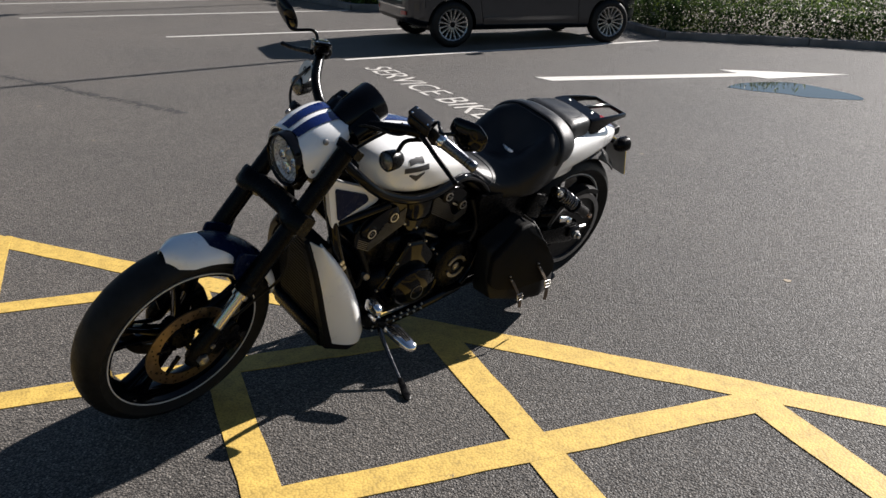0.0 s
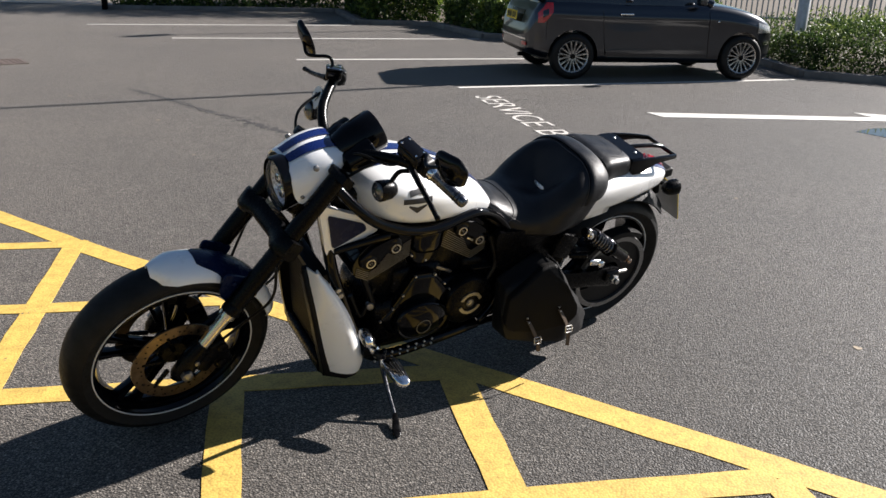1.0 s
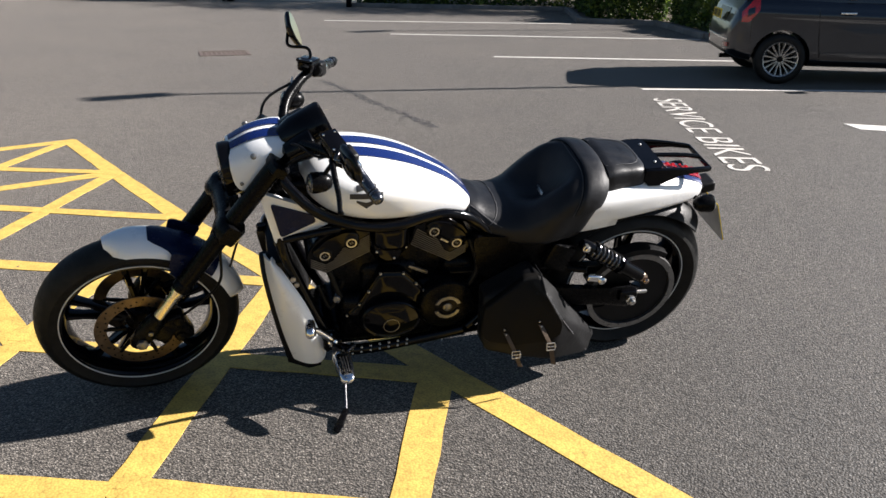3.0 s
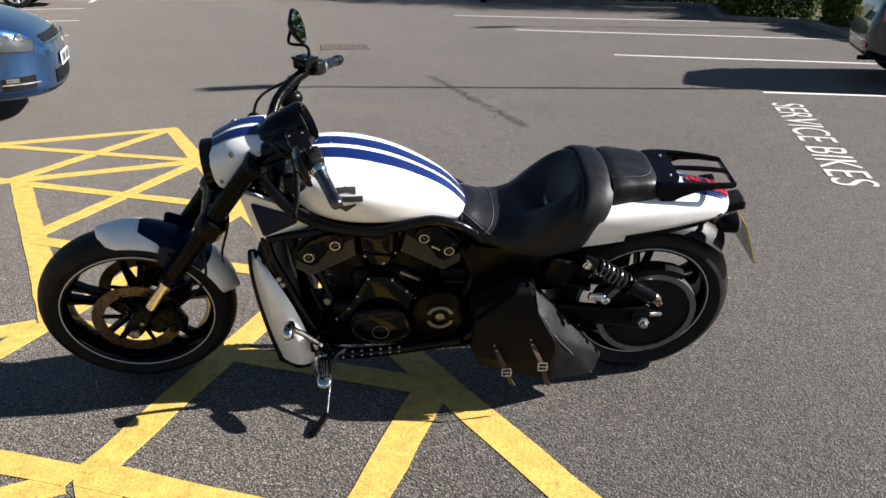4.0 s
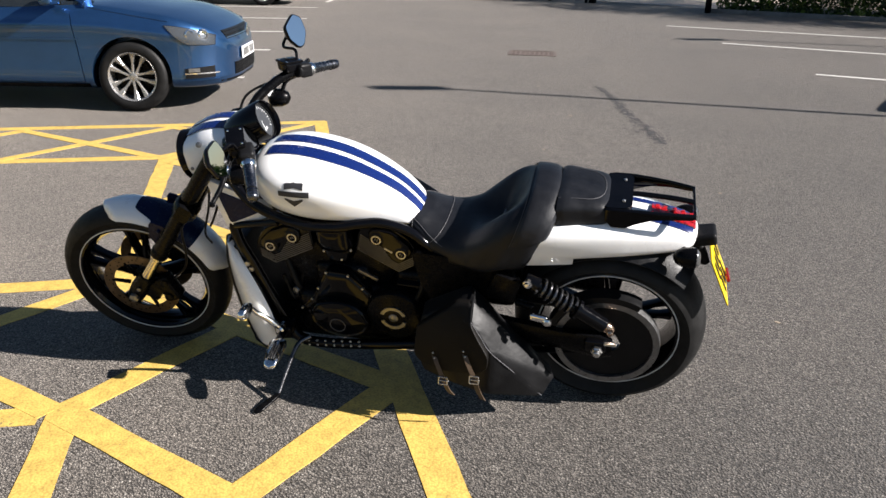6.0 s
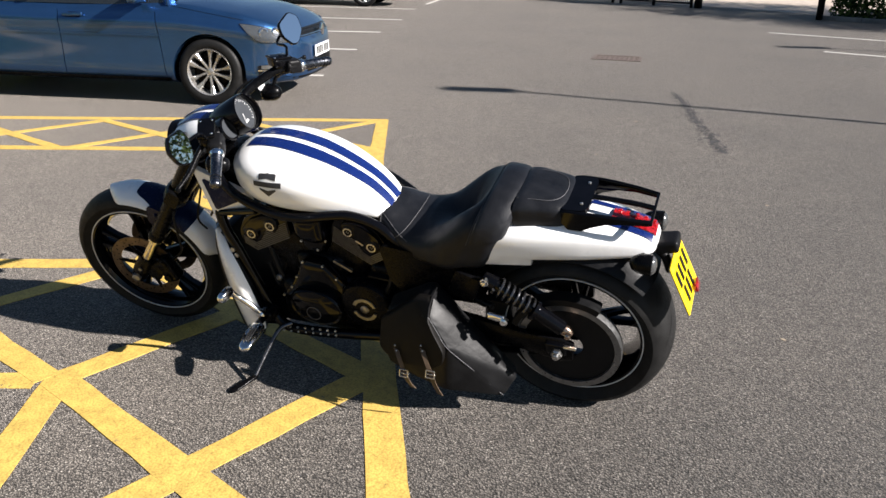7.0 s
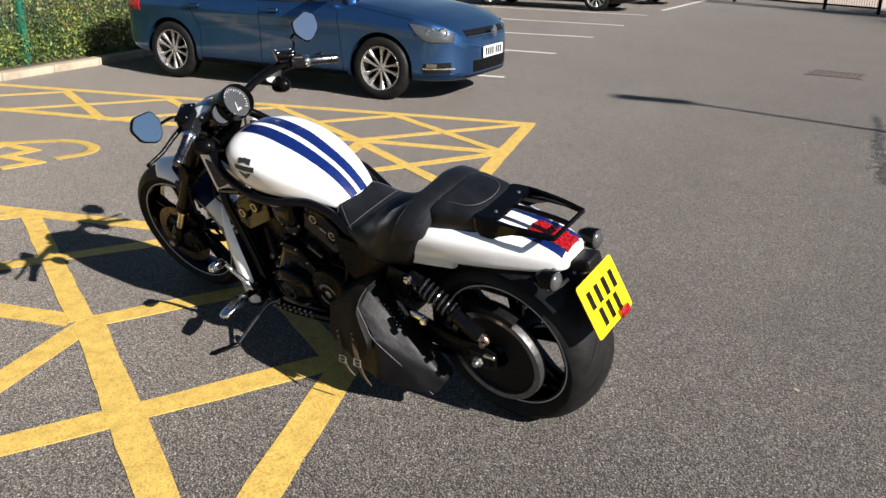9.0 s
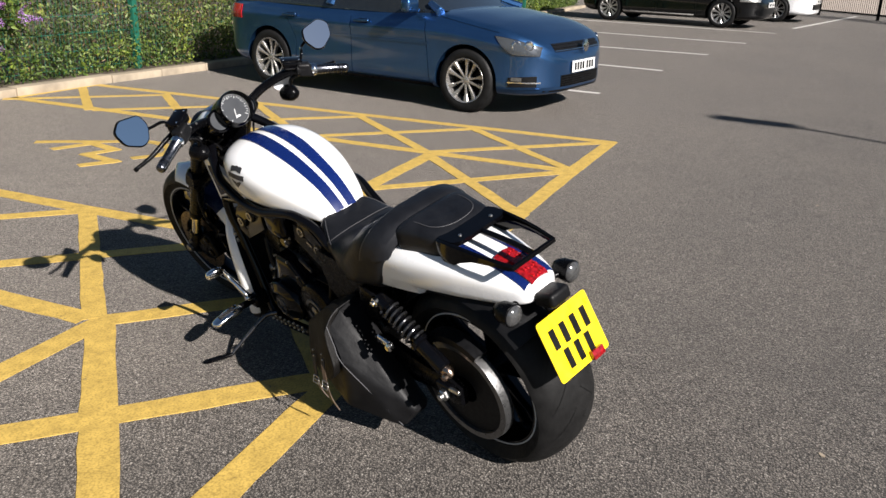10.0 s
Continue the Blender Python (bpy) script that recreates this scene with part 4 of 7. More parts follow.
city_roof = [(-0.44, 1.0, 0.95, 0.5, 0.66), (-0.36, 1.22, 0.96, 0.52, 0.72), (-0.22, 1.38, 0.96, 0.55, 0.75), (0.2, 1.475, 0.96, 0.57, 0.76), (0.7, 1.48, 0.95, 0.57, 0.77), (1.05, 1.42, 0.95, 0.57, 0.77), (1.4, 1.22, 0.95, 0.6, 0.76), (1.72, 1.02, 0.94, 0.66, 0.74), (1.85, 0.96, 0.94, 0.68, 0.72)]
build_car("grey_city_car", "small dark grey three-door city car with silver multi-spoke wheels", placed((3.112, 10.615), (5.396, 10.886), 0.735), CITY, 2.3, 1.45, 0.286, 0.203, 8, "forked", CAR_GREY, city_roof,
          [((0.42, 0.3), (0.38, 0.6)), ((0.38, 0.6), (0.34, 0.95)), ((1.82, 0.28), (1.78, 0.94)), ((0.44, 0.285), (1.82, 0.285)), ((-0.36, 0.5), (-0.36, 0.96))], city_detail)


def plain_detail(car, sh):
    end = sh.rows[-1][0]
    for s in (1, -1):
        bm = side_patch(sh, end - 0.5, end - 0.1, lambda t: 0.62, lambda t: 0.75 - 0.03 * t, s, 0.005, 10, 6)
        part("headlamp", bm, WHEEL_SILVER, car, "clear headlamp")
        bm = side_patch(sh, 0.4, 2.2, lambda t: 0.25, lambda t: 0.28, s, 0.006, 16, 3)
        part("sill", bm, CHROME, car)
    bm = face_patch(sh, -0.5, 0.5, lambda t: 0.34, lambda t: 0.48, 0.005)
    part("grille", bm, PLASTIC, car, "black grille")
    plate_with_bars(car, (sh.nose(0, 0.55) + 0.016, 0, 0.55), (1, 0, 0.03), 0.52, 0.111, PLATE_WHITE, 7, "white front number plate with dark bars")


far_gaps = [((0.5, 0.3), (0.4, 0.93)), ((1.25, 0.28), (1.22, 0.93)), ((2.25, 0.28), (2.18, 0.93))]
SALOON = Shell([(x * 1.08, a, b + 0.02, w * 1.02, c) for x, a, b, w, c in HATCH.rows])
saloon_roof = [(x * 1.08, z + 0.05, b + 0.02, t, w) for x, z, b, t, w in golf_roof]
build_car("black_car", "gloss black car with bright multi-spoke wheels parked in a far bay", placed((-16.45, 12.0), (-14.15, 14.05), 0.8), SALOON, 2.85, 1.58, 0.335, 0.24, 10, "double", CAR_BLACK, saloon_roof, far_gaps, plain_detail)
build_car("white_car", "white car parked beside a black car in a far bay", placed((-18.5, 14.9), (-16.2, 17.0), 0.8), SALOON, 2.85, 1.58, 0.335, 0.24, 5, "double", CAR_WHITE, saloon_roof, far_gaps, plain_detail)

# ---- plants, fences, lamps ----
rng = np.random.default_rng(7)


def leaf_mesh(name, pts, size, material, upward=0.3, stretch=2.0, parent=None, droop=0.0):
    """Many small leaves, each of two faces folded along the middle."""
    n = len(pts)
    d = rng.normal(size=(n, 3))
    d[:, 2] += upward
    d /= np.linalg.norm(d, axis=1)[:, None]
    e = rng.normal(size=(n, 3))
    e -= d * (e * d).sum(1)[:, None]
    e /= np.linalg.norm(e, axis=1)[:, None]
    f = np.cross(d, e)
    s = size * rng.uniform(0.6, 1.35, size=(n, 1))
    a, b, w = pts, pts + d * s * stretch, s * 0.5
    mid = pts + d * s * stretch * 0.45
    verts = np.stack([a, mid + e * w + f * w * 0.25, b, mid - e * w + f * w * 0.25], 1).reshape(-1, 3)
    base = np.arange(n)[:, None] * 4
    faces = np.concatenate([base + np.array([[0, 1, 2]]), base + np.array([[0, 2, 3]])], 1).reshape(-1, 3)
    me = bpy.data.meshes.new(name)
    me.vertices.add(len(verts))
    me.vertices.foreach_set("co", verts.ravel())
    me.loops.add(len(faces) * 3)
    me.loops.foreach_set("vertex_index", faces.ravel().astype(np.int32))
    me.polygons.add(len(faces))
    me.polygons.foreach_set("loop_start", (np.arange(len(faces)) * 3).astype(np.int32))
    me.update(calc_edges=True)
    me.materials.append(material)
    ob = new(name, me)
    if parent is not None:
        ob.parent = parent
    return ob


def along(points, t):
    """Points and inward normals along a line of (x, y) points."""
    p = np.array(points, float)
    seg = np.diff(p, axis=0)
    ln = np.linalg.norm(seg, axis=1)
    cum = np.concatenate([[0], np.cumsum(ln)])
    s = t * cum[-1]
    i = np.clip(np.searchsorted(cum, s, side="right") - 1, 0, len(seg) - 1)
    q = p[i] + seg[i] * ((s - cum[i]) / ln[i])[:, None]
    nrm = np.stack([-seg[i][:, 1], seg[i][:, 0]], 1) / ln[i][:, None]
    return q, nrm


def mound_points(points, n, depth, high, side=1.0, rough=0.15, inset=0.1, shell=0.65):
    """Points in and mostly on a bushy bank along a line."""
    q, nrm = along(points, rng.uniform(0, 1, n))
    u = rng.uniform(0, 1, n)
    v = np.where(rng.uniform(0, 1, n) < shell, 1 - 0.12 * rng.exponential(1, n), rng.uniform(0.05, 1, n))
    lump = np.array([noise.noise(Vector((x * 1.3, y * 1.3, 0.0))) for x, y in q]) * 0.4 + np.array([noise.noise(Vector((x * 4.0, y * 4.0, 3.0))) for x, y in q]) * 0.25
    prof = np.minimum(1.0, 0.35 + (u * 2.2) ** 0.6)
    z = 0.08 + np.clip(v, 0.02, 1.1) * (high * prof * (1 + lump)) + rng.normal(0, rough * 0.2, n)
    out = q + nrm * (side * (inset + u * depth + rng.normal(0, rough * 0.3, n)))[:, None]
    # the front face hangs over a little
    front = rng.uniform(0, 1, n) < 0.45
    out[front] = q[front] + nrm[front] * (side * (inset + np.abs(rng.normal(0, 0.1, front.sum())) - 0.03))[:, None]
    z[front] = 0.06 + rng.uniform(0, 1, front.sum()) * high * 0.75 * (1 + lump[front])
    return np.column_stack([out, np.maximum(z, 0.07)])


def stuff(ob, label, category):
    return tagged(ob, label, category, kind="stuff")


HEDGE_LINE = [(6.6, 14.4), (6.62, 11.4), (9.05, 9.95), (16.0, 6.8)]
stuff(leaf_mesh("low_hedge", mound_points(HEDGE_LINE, 46000, 2.2, 0.55), 0.026, LEAF_HEDGE, 0.35, 1.7), "dense low evergreen hedge of small dark leaves", "hedge")
stuff(leaf_mesh("hedge_tips", mound_points(HEDGE_LINE, 9000, 2.2, 0.66, inset=0.4), 0.02, LEAF_REED, 1.2, 4.0), "sunlit yellow-green shoots over a low hedge", "shrub")
BED_LINE = [(-6.0, 21.35), (-0.5, 22.3), (0.25, 18.75), (1.85, 18.55), (2.7, 16.05), (6.6, 14.8)]
stuff(leaf_mesh("bed_shrubs", mound_points(BED_LINE, 42000, 2.4, 0.85), 0.042, LEAF_HEDGE, 0.4, 1.7), "dense mixed shrubs in a kerbed bed", "shrub")
stuff(leaf_mesh("broad_leaf_plants", mound_points(BED_LINE, 9000, 1.2, 0.75, inset=0.12, shell=0.9), 0.075, LEAF_BRIGHT, 0.6, 1.8), "bright broad-leaved ground plants behind a kerb", "plants")
bank_line = [(v.x, v.y) for v in (bay(6.5, 6.5), bay(4, 6.34), bay(0.9, 6.03), bay(-0.3, 5.94), bay(-1.7, 5.74), bay(-2.6, 5.64), bay(-8, 5.4), bay(-20, 5.3))]
stuff(leaf_mesh("bank_weeds", mound_points(bank_line, 125000, 2.2, 1.5, 1.0, inset=0.16, shell=0.75), 0.021, LEAF_REED, 0.6, 2.5), "tall tangled green weeds along a fence", "weeds")
stuff(leaf_mesh("bank_low_leaves", mound_points(bank_line, 26000, 0.8, 0.45, 1.0, inset=0.1), 0.024, LEAF_BRIGHT, 0.4, 1.8), "low broad weeds hanging over a kerb", "weeds")

stuff(leaf_mesh("bank_dry_weeds", mound_points(bank_line, 16000, 1.6, 1.35, 1.0, inset=0.2, shell=0.7), 0.02, DRY, 0.7, 3.0), "dry brown weed stalks and seed heads", "weeds")

# upright stems among the weeds
q, nrm = along(bank_line, rng.uniform(0, 1, 1800))
bm = fresh()
for (x, y), (nx, ny) in zip(q, nrm):
    dd = rng.uniform(0.15, 1.4)
    p = Vector((x + nx * dd, y + ny * dd, 0.06))
    t = p + Vector((rng.normal(0, 0.12), rng.normal(0, 0.12), rng.uniform(0.9, 1.7)))
    w = Vector((0.004, 0.003, 0))
    add_mesh(bm, [p - w, p + w, t + w * 0.4, t - w * 0.4], [(0, 1, 2, 3)])
stuff(part("weed_stems", bm, DRY, None, smooth=False), "thin upright dry stems among weeds", "weeds")

# flowering shrub
shrub = thing("flowering_shrub", "leafy shrub with hanging purple flower spikes behind the kerb", "shrub")
centre = bay(1.15, 6.72) + Vector((0.3, 0.5, 0))
pts = rng.normal(size=(15000, 3))
pts /= np.linalg.norm(pts, axis=1)[:, None]
pts *= (rng.uniform(0.25, 1, (15000, 1)) ** 0.4) * np.array([[0.85, 0.85, 0.95]]) * (1 + 0.25 * np.array([noise.noise(Vector(p * 2.5)) for p in pts]))[:, None]
pts = pts + np.array([centre.x - 0.3, centre.y - 0.5, 0.95])
pts = pts[pts[:, 2] > 0.1]
leaf_mesh("crown", pts, 0.03, LEAF_BRIGHT, 0.1, 3.0, shrub)
bm = fresh()
for k in range(14):
    a = random.uniform(0, 6.28)
    tube(bm, [(centre.x - 0.3 + 0.1 * math.cos(a), centre.y - 0.5 + 0.1 * math.sin(a), 0.05), (centre.x - 0.3 + 0.4 * math.cos(a), centre.y - 0.5 + 0.4 * math.sin(a), 0.7), (centre.x - 0.3 + 0.85 * math.cos(a), centre.y - 0.5 + 0.85 * math.sin(a), random.uniform(0.9, 1.6))], 0.012, 6, 4)
part("branches", bm, BARK, shrub)
front_ = pts[(pts - np.array((centre.x - 0.3, centre.y - 0.5, 0.0))) @ np.array(INTO) < -0.35]
for k in range(44):
    c = front_[rng.integers(0, len(front_))]
    c = np.array([centre.x - 0.3, centre.y - 0.5, 0.95]) + (c - np.array([centre.x - 0.3, centre.y - 0.5, 0.95])) * 1.08
    if c[2] < 0.35:
        c[2] += 0.6
    h = rng.uniform(0, 1, 130)
    lean = np.array([rng.normal(0, 0.5), rng.normal(0, 0.5), rng.uniform(-0.4, 0.6)])
    lean /= np.linalg.norm(lean)
    fp = c + lean * (h[:, None] * 0.16) + rng.normal(size=(130, 3)) * (0.022 * (1 - h[:, None] * 0.75))
    leaf_mesh("flower_spike", fp, 0.011, FLOWER, 0.0, 1.5, shrub)

# green mesh fence behind the kerb
fence = thing("mesh_fence", "green welded mesh fence with square posts in weeds", "fence")
posts = [bay(-1.0 + 2.5 * k, 6.03 + (0.25 * k if k > 0 else 0.18 * k), 0.0) for k in range(-5, 4)]
for p in posts:
    bm = fresh()
    box(bm, p + Vector((0, 0, 1.0)), (0.075, 0.075, 2.0), Matrix.Rotation(math.atan2(ALONG.y, ALONG.x), 3, "Z"), 0.006)
    part("post", bm, POST_GREEN, fence)
for a, b in zip(posts, posts[1:]):
    bm = fresh()
    for k in range(1, 46):
        q = a.lerp(b, k / 46)
        add_mesh(bm, [q + ALONG * e + Vector((0, 0, z)) for e, z in ((-0.0025, 0.1), (0.0025, 0.1), (0.0025, 1.9), (-0.0025, 1.9))], [(0, 1, 2, 3)])
    for k in range(10):
        z = 0.15 + k * 0.19
        add_mesh(bm, [a + Vector((0, 0, z - 0.003)), b + Vector((0, 0, z - 0.003)), b + Vector((0, 0, z + 0.003)), a + Vector((0, 0, z + 0.003))], [(0, 1, 2, 3)])
    part("mesh_panel", bm, POST_GREEN, fence, smooth=False)


# dark gate and railings at the exit
def railing(name, label, a, b, high, gap, bar, rails, posts_at=(0.0, 1.0), post=0.08, material=SATIN):
    a, b = Vector((*a, 0)), Vector((*b, 0))
    d = (b - a).normalized()
    rot = Matrix.Rotation(math.atan2(d.y, d.x), 3, "Z")
    f = thing(name, label, "gate" if "gate" in name else "fence")
    for t in posts_at:
        bm = fresh()
        box(bm, a.lerp(b, t) + Vector((0, 0, (high + 0.1) / 2)), (post, post, high + 0.1), rot, 0.008)
        part("post", bm, material, f)
    for z in rails:
        bm = fresh()
        box(bm, (a + b) / 2 + Vector((0, 0, z)), ((b - a).length, 0.04, 0.05), rot, 0.005)
        part("rail", bm, material, f)
    n = int((b - a).length / gap)
    bm0 = fresh()
    box(bm0, (0, 0, 0), (bar, bar, high - 0.12), rot)
    one = part("upright", bm0, material, f, smooth=False)
    for k in range(1, n):
        ob = one if k == 1 else new("upright", one.data)
        ob.parent = f
        ob.location = a.lerp(b, k / n) + Vector((0, 0, high / 2 + 0.04))


railing("metal_gate", "black metal gate leaf with close upright bars", (-12.15, 21.45), (-10.0, 21.75), 1.9, 0.06, 0.014, (0.12, 1.0, 1.85), (0.0, 0.48, 1.0), 0.07)
railing("metal_fence", "dark metal fence beside an open gate", (-19.5, 20.6), (-12.4, 21.4), 1.9, 0.075, 0.01, (0.15, 1.8), (0.0, 0.32, 0.77, 1.0), 0.07)
bm = fresh()
box(bm, (-9.82, 21.8, 1.1), (0.16, 0.16, 2.2), None, 0.01)
tagged(part("gate_post", bm, SATIN, None), "square black steel gate post", "gate post", group="gate posts")
bm = fresh()
box(bm, (-6.05, 21.0, 1.1), (0.12, 0.12, 2.2), None, 0.01)
tagged(part("gate_post", bm, SATIN, None), "square black steel gate post", "gate post", group="gate posts")
railing("metal_railing", "grey palisade railing behind a hedge", (7.2, 19.2), (22.0, 13.0), 1.8, 0.11, 0.03, (0.35, 1.5), (0.0, 0.25, 0.5, 0.75, 1.0), 0.08, GALV)


def lamp_post(x, y, high, way):
    post_ = thing("lamp_post", "tall grey galvanised lamp post with a flat head", "lamp post", Matrix.Translation((x, y, 0)), group="lamp posts")
    bm = fresh()
    turned(bm, (0, 0, 0.0), (0, 0, 1), [(0, 0.085), (1.2, 0.085), (1.26, 0.055), (high, 0.035)], 16)
    part("pole", bm, GALV, post_)
    d = Vector((math.cos(radians(way)), math.sin(radians(way)), 0.0))
    rot = Matrix.Rotation(radians(way), 3, "Z")
    bm = fresh()
    box(bm, Vector((0, 0, high + 0.02)) + d * 0.3, (0.75, 0.26, 0.1), rot, 0.04, 3)
    part("lamp_head", bm, GALV, post_)


lamp_post(6.92, 12.43, 6.65, 224)
lamp_post(6.87, 19.9, 6.65, 224)


# trees beyond the bed; their shade falls on the far asphalt
def tree(x, y, high, spread_, seed, leaves):
    r = np.random.default_rng(seed)
    t = thing("tree", "broad leafy tree behind the planted bed", "tree", group="trees")
    bm = fresh()
    tube(bm, [(x, y, 0), (x + 0.1, y, high * 0.25), (x - 0.1, y + 0.1, high * 0.5), (x, y, high * 0.85)], lambda s: 0.2 * (1 - 0.8 * s), 10, 5)
    for k in range(9):
        a, h = r.uniform(0, 6.28), high * r.uniform(0.3, 0.65)
        e = Vector((math.cos(a), math.sin(a), 0)) * spread_ * r.uniform(0.6, 0.95)
        tube(bm, [Vector((x, y, h)), Vector((x, y, h + 0.4)) + e * 0.5, Vector((x, y, h + high * 0.22)) + e], lambda s: 0.07 * (1 - 0.8 * s), 7, 4)
    part("trunk", bm, BARK, t)
    out = []
    for k in range(60):
        v = r.normal(size=3)
        v /= np.linalg.norm(v)
        c = np.array([x, y, high * 0.66]) + v * np.array([spread_, spread_, high * 0.3]) * r.uniform(0.5, 1.0)
        out.append(c + r.normal(size=(leaves // 60, 3)) * r.uniform(0.3, 0.55))
    leaf_mesh("crown", np.concatenate(out), 0.085, LEAF_HEDGE, 0.0, 1.7, t)


tree(0.6, 25.6, 7.6, 2.4, 1, 9000)
tree(-3.4, 26.6, 7.2, 2.3, 2, 9000)
tree(4.6, 25.0, 7.0, 2.2, 3, 9000)

# ---- motorcycle ----
# bike axes: x forwards, y to its left, z up; it leans on its side stand
HEADING, LEANING = radians(208.5), radians(16.2)
fwd = Vector((math.cos(HEADING), math.sin(HEADING), 0))
left = Vector((-fwd.y, fwd.x, 0))
up = Vector((0, 0, 1))
side = left * math.cos(LEANING) - up * math.sin(LEANING)
tall = up * math.cos(LEANING) + left * math.sin(LEANING)
BIKE = Matrix((fwd, side, tall)).transposed().to_4x4()
BIKE.translation = Vector((1.597, 3.245, -0.007))
bike = thing("motorcycle", "white muscle motorcycle with blue stripes leaning on its side stand", "motorcycle", BIKE)
RAKE = radians(36)
STEER_UP = Vector((-math.sin(RAKE), 0, math.cos(RAKE)))
HEAD = Vector((1.615, 0, 0.335))
STEER = Matrix.Translation(HEAD) @ Matrix.Rotation(radians(6.3), 4, STEER_UP) @ Matrix.Translation(-HEAD)
FRONT, REAR = Vector((1.663, 0.03, 0.3285)), Vector((-0.026, 0, 0.33))
FRONT_R, REAR_R = 0.314, 0.314


def on_fork(s, y=0.0, off=0.0):
    """A point s along the fork from the front axle, off in front of it."""
    return FRONT + STEER_UP * s + Vector((0, y, 0)) + Vector((math.cos(RAKE), 0, math.sin(RAKE))) * off


def tyre_profile(radius, half, rim, crown):
    """Closed tyre section: radius against offset."""
    out = []
    for t in spread(-82, 82, 15):
        a = radians(t)
        out.append((radius - crown * (1 - math.cos(a)), half * math.sin(a)))
    out.append((rim + 0.012, half * 0.86))
    out.append((rim - 0.006, half * 0.72))
    out.append((rim - 0.006, -half * 0.72))
    out.append((rim + 0.012, -half * 0.86))
    return out


def bike_wheel(name, centre, radius, half, rim, crown, xf, split):
    wheel = new(name)
    wheel.parent = bike
    bm = fresh()
    band_round(bm, centre, (0, 1, 0), tyre_profile(radius, half, rim, crown), 96)
    part("tyre", bm, TYRE, wheel, "black road tyre with fine tread grooves", xf=xf)
    bm = fresh()
    w = half * 0.74
    band_round(bm, centre, (0, 1, 0), [(rim + 0.004, w), (rim - 0.014, w + 0.002), (rim - 0.022, w * 0.8), (rim - 0.034, w * 0.3), (rim - 0.034, -w * 0.3), (rim - 0.022, -w * 0.8), (rim - 0.014, -w - 0.002), (rim + 0.004, -w), (rim - 0.002, 0)], 96)
    part("rim", bm, GLOSS, wheel, "gloss black alloy rim", xf=xf)
    for s in (1, -1):
        bm = fresh()
        disc_ring(bm, Vector(centre) + Vector((0, s * (w + 0.002), 0)), (0, 1, 0), rim - 0.0065, rim - 0.003, 0.003, 96)
        part("pinstripe", bm, PALE, wheel, "thin pale rim stripe", xf=xf)
    bm = fresh()
    turned(bm, Vector(centre) + Vector((0, -w * 0.8, 0)), (0, 1, 0), [(0, 0.038), (0.01, 0.046), (w * 1.6 - 0.01, 0.046), (w * 1.6, 0.038)], 24)
    part("hub", bm, SATIN, wheel, xf=xf)
    for k in range(5):
        bm = fresh()
        for s in (-1, 1):
            base = 2 * math.pi * k / 5 + 0.35
            a0, a1 = base + s * 0.10 * split, base + s * 0.15
            p0 = Vector(centre) + Vector((math.cos(a0) * 0.035, 0, math.sin(a0) * 0.035))
            p1 = Vector(centre) + Vector((math.cos(a1) * (rim - 0.028), 0, math.sin(a1) * (rim - 0.028)))
            d = (p1 - p0).normalized()
            n = Vector((-d.z, 0, d.x))
            rings = []
            for t, wide, deep in ((0, 0.011, 0.028), (0.3, 0.0085, 0.022), (0.75, 0.0075, 0.018), (1, 0.012, 0.022)):
                q = p0 + (p1 - p0) * t
                rings.append([q + n * wide * a + Vector((0, deep * b, 0)) for a, b in ((1, 0.7), (0.6, 1), (-0.6, 1), (-1, 0.7), (-1, -0.7), (-0.6, -1), (0.6, -1), (1, -0.7))])
            loft(bm, rings)
        part("spoke", bm, GLOSS, wheel, xf=xf)
    return wheel


front_wheel = bike_wheel("front_wheel", FRONT, FRONT_R, 0.062, 0.2465, 0.05, STEER, 1.0)
rear_wheel = bike_wheel("rear_wheel", REAR, REAR_R, 0.118, 0.2315, 0.062, None, 1.0)

# tread grooves of the rear tyre
bm = fresh()
for k in range(18):
    for s in (1, -1):
        pts = []
        for t in spread(0, 1, 7):
            ang = 2 * math.pi * (k + (0.5 if s < 0 else 0)) / 18 + 0.34 * t
            off = math.asin(0.12 + 0.7 * t)
            r = REAR_R - 0.062 * (1 - math.cos(off)) + 0.0006
            pts.append((ang, r, s * 0.118 * math.sin(off), 0.0028 * math.sin(math.pi * min(1, 0.15 + t * 0.9))))
        for (a0, r0, y0, w0), (a1, r1, y1, w1) in zip(pts, pts[1:]):
            q = [REAR + Vector((math.cos(a + e * w / 0.33), 0, math.sin(a + e * w / 0.33))) * r + Vector((0, y, 0)) for a, r, y, w, e in ((a0, r0, y0, w0, 1), (a0, r0, y0, w0, -1), (a1, r1, y1, w1, -1), (a1, r1, y1, w1, 1))]
            add_mesh(bm, q, [(0, 1, 2, 3)])
tagged(part("tread_grooves", bm, INK, rear_wheel), kind="stuff")

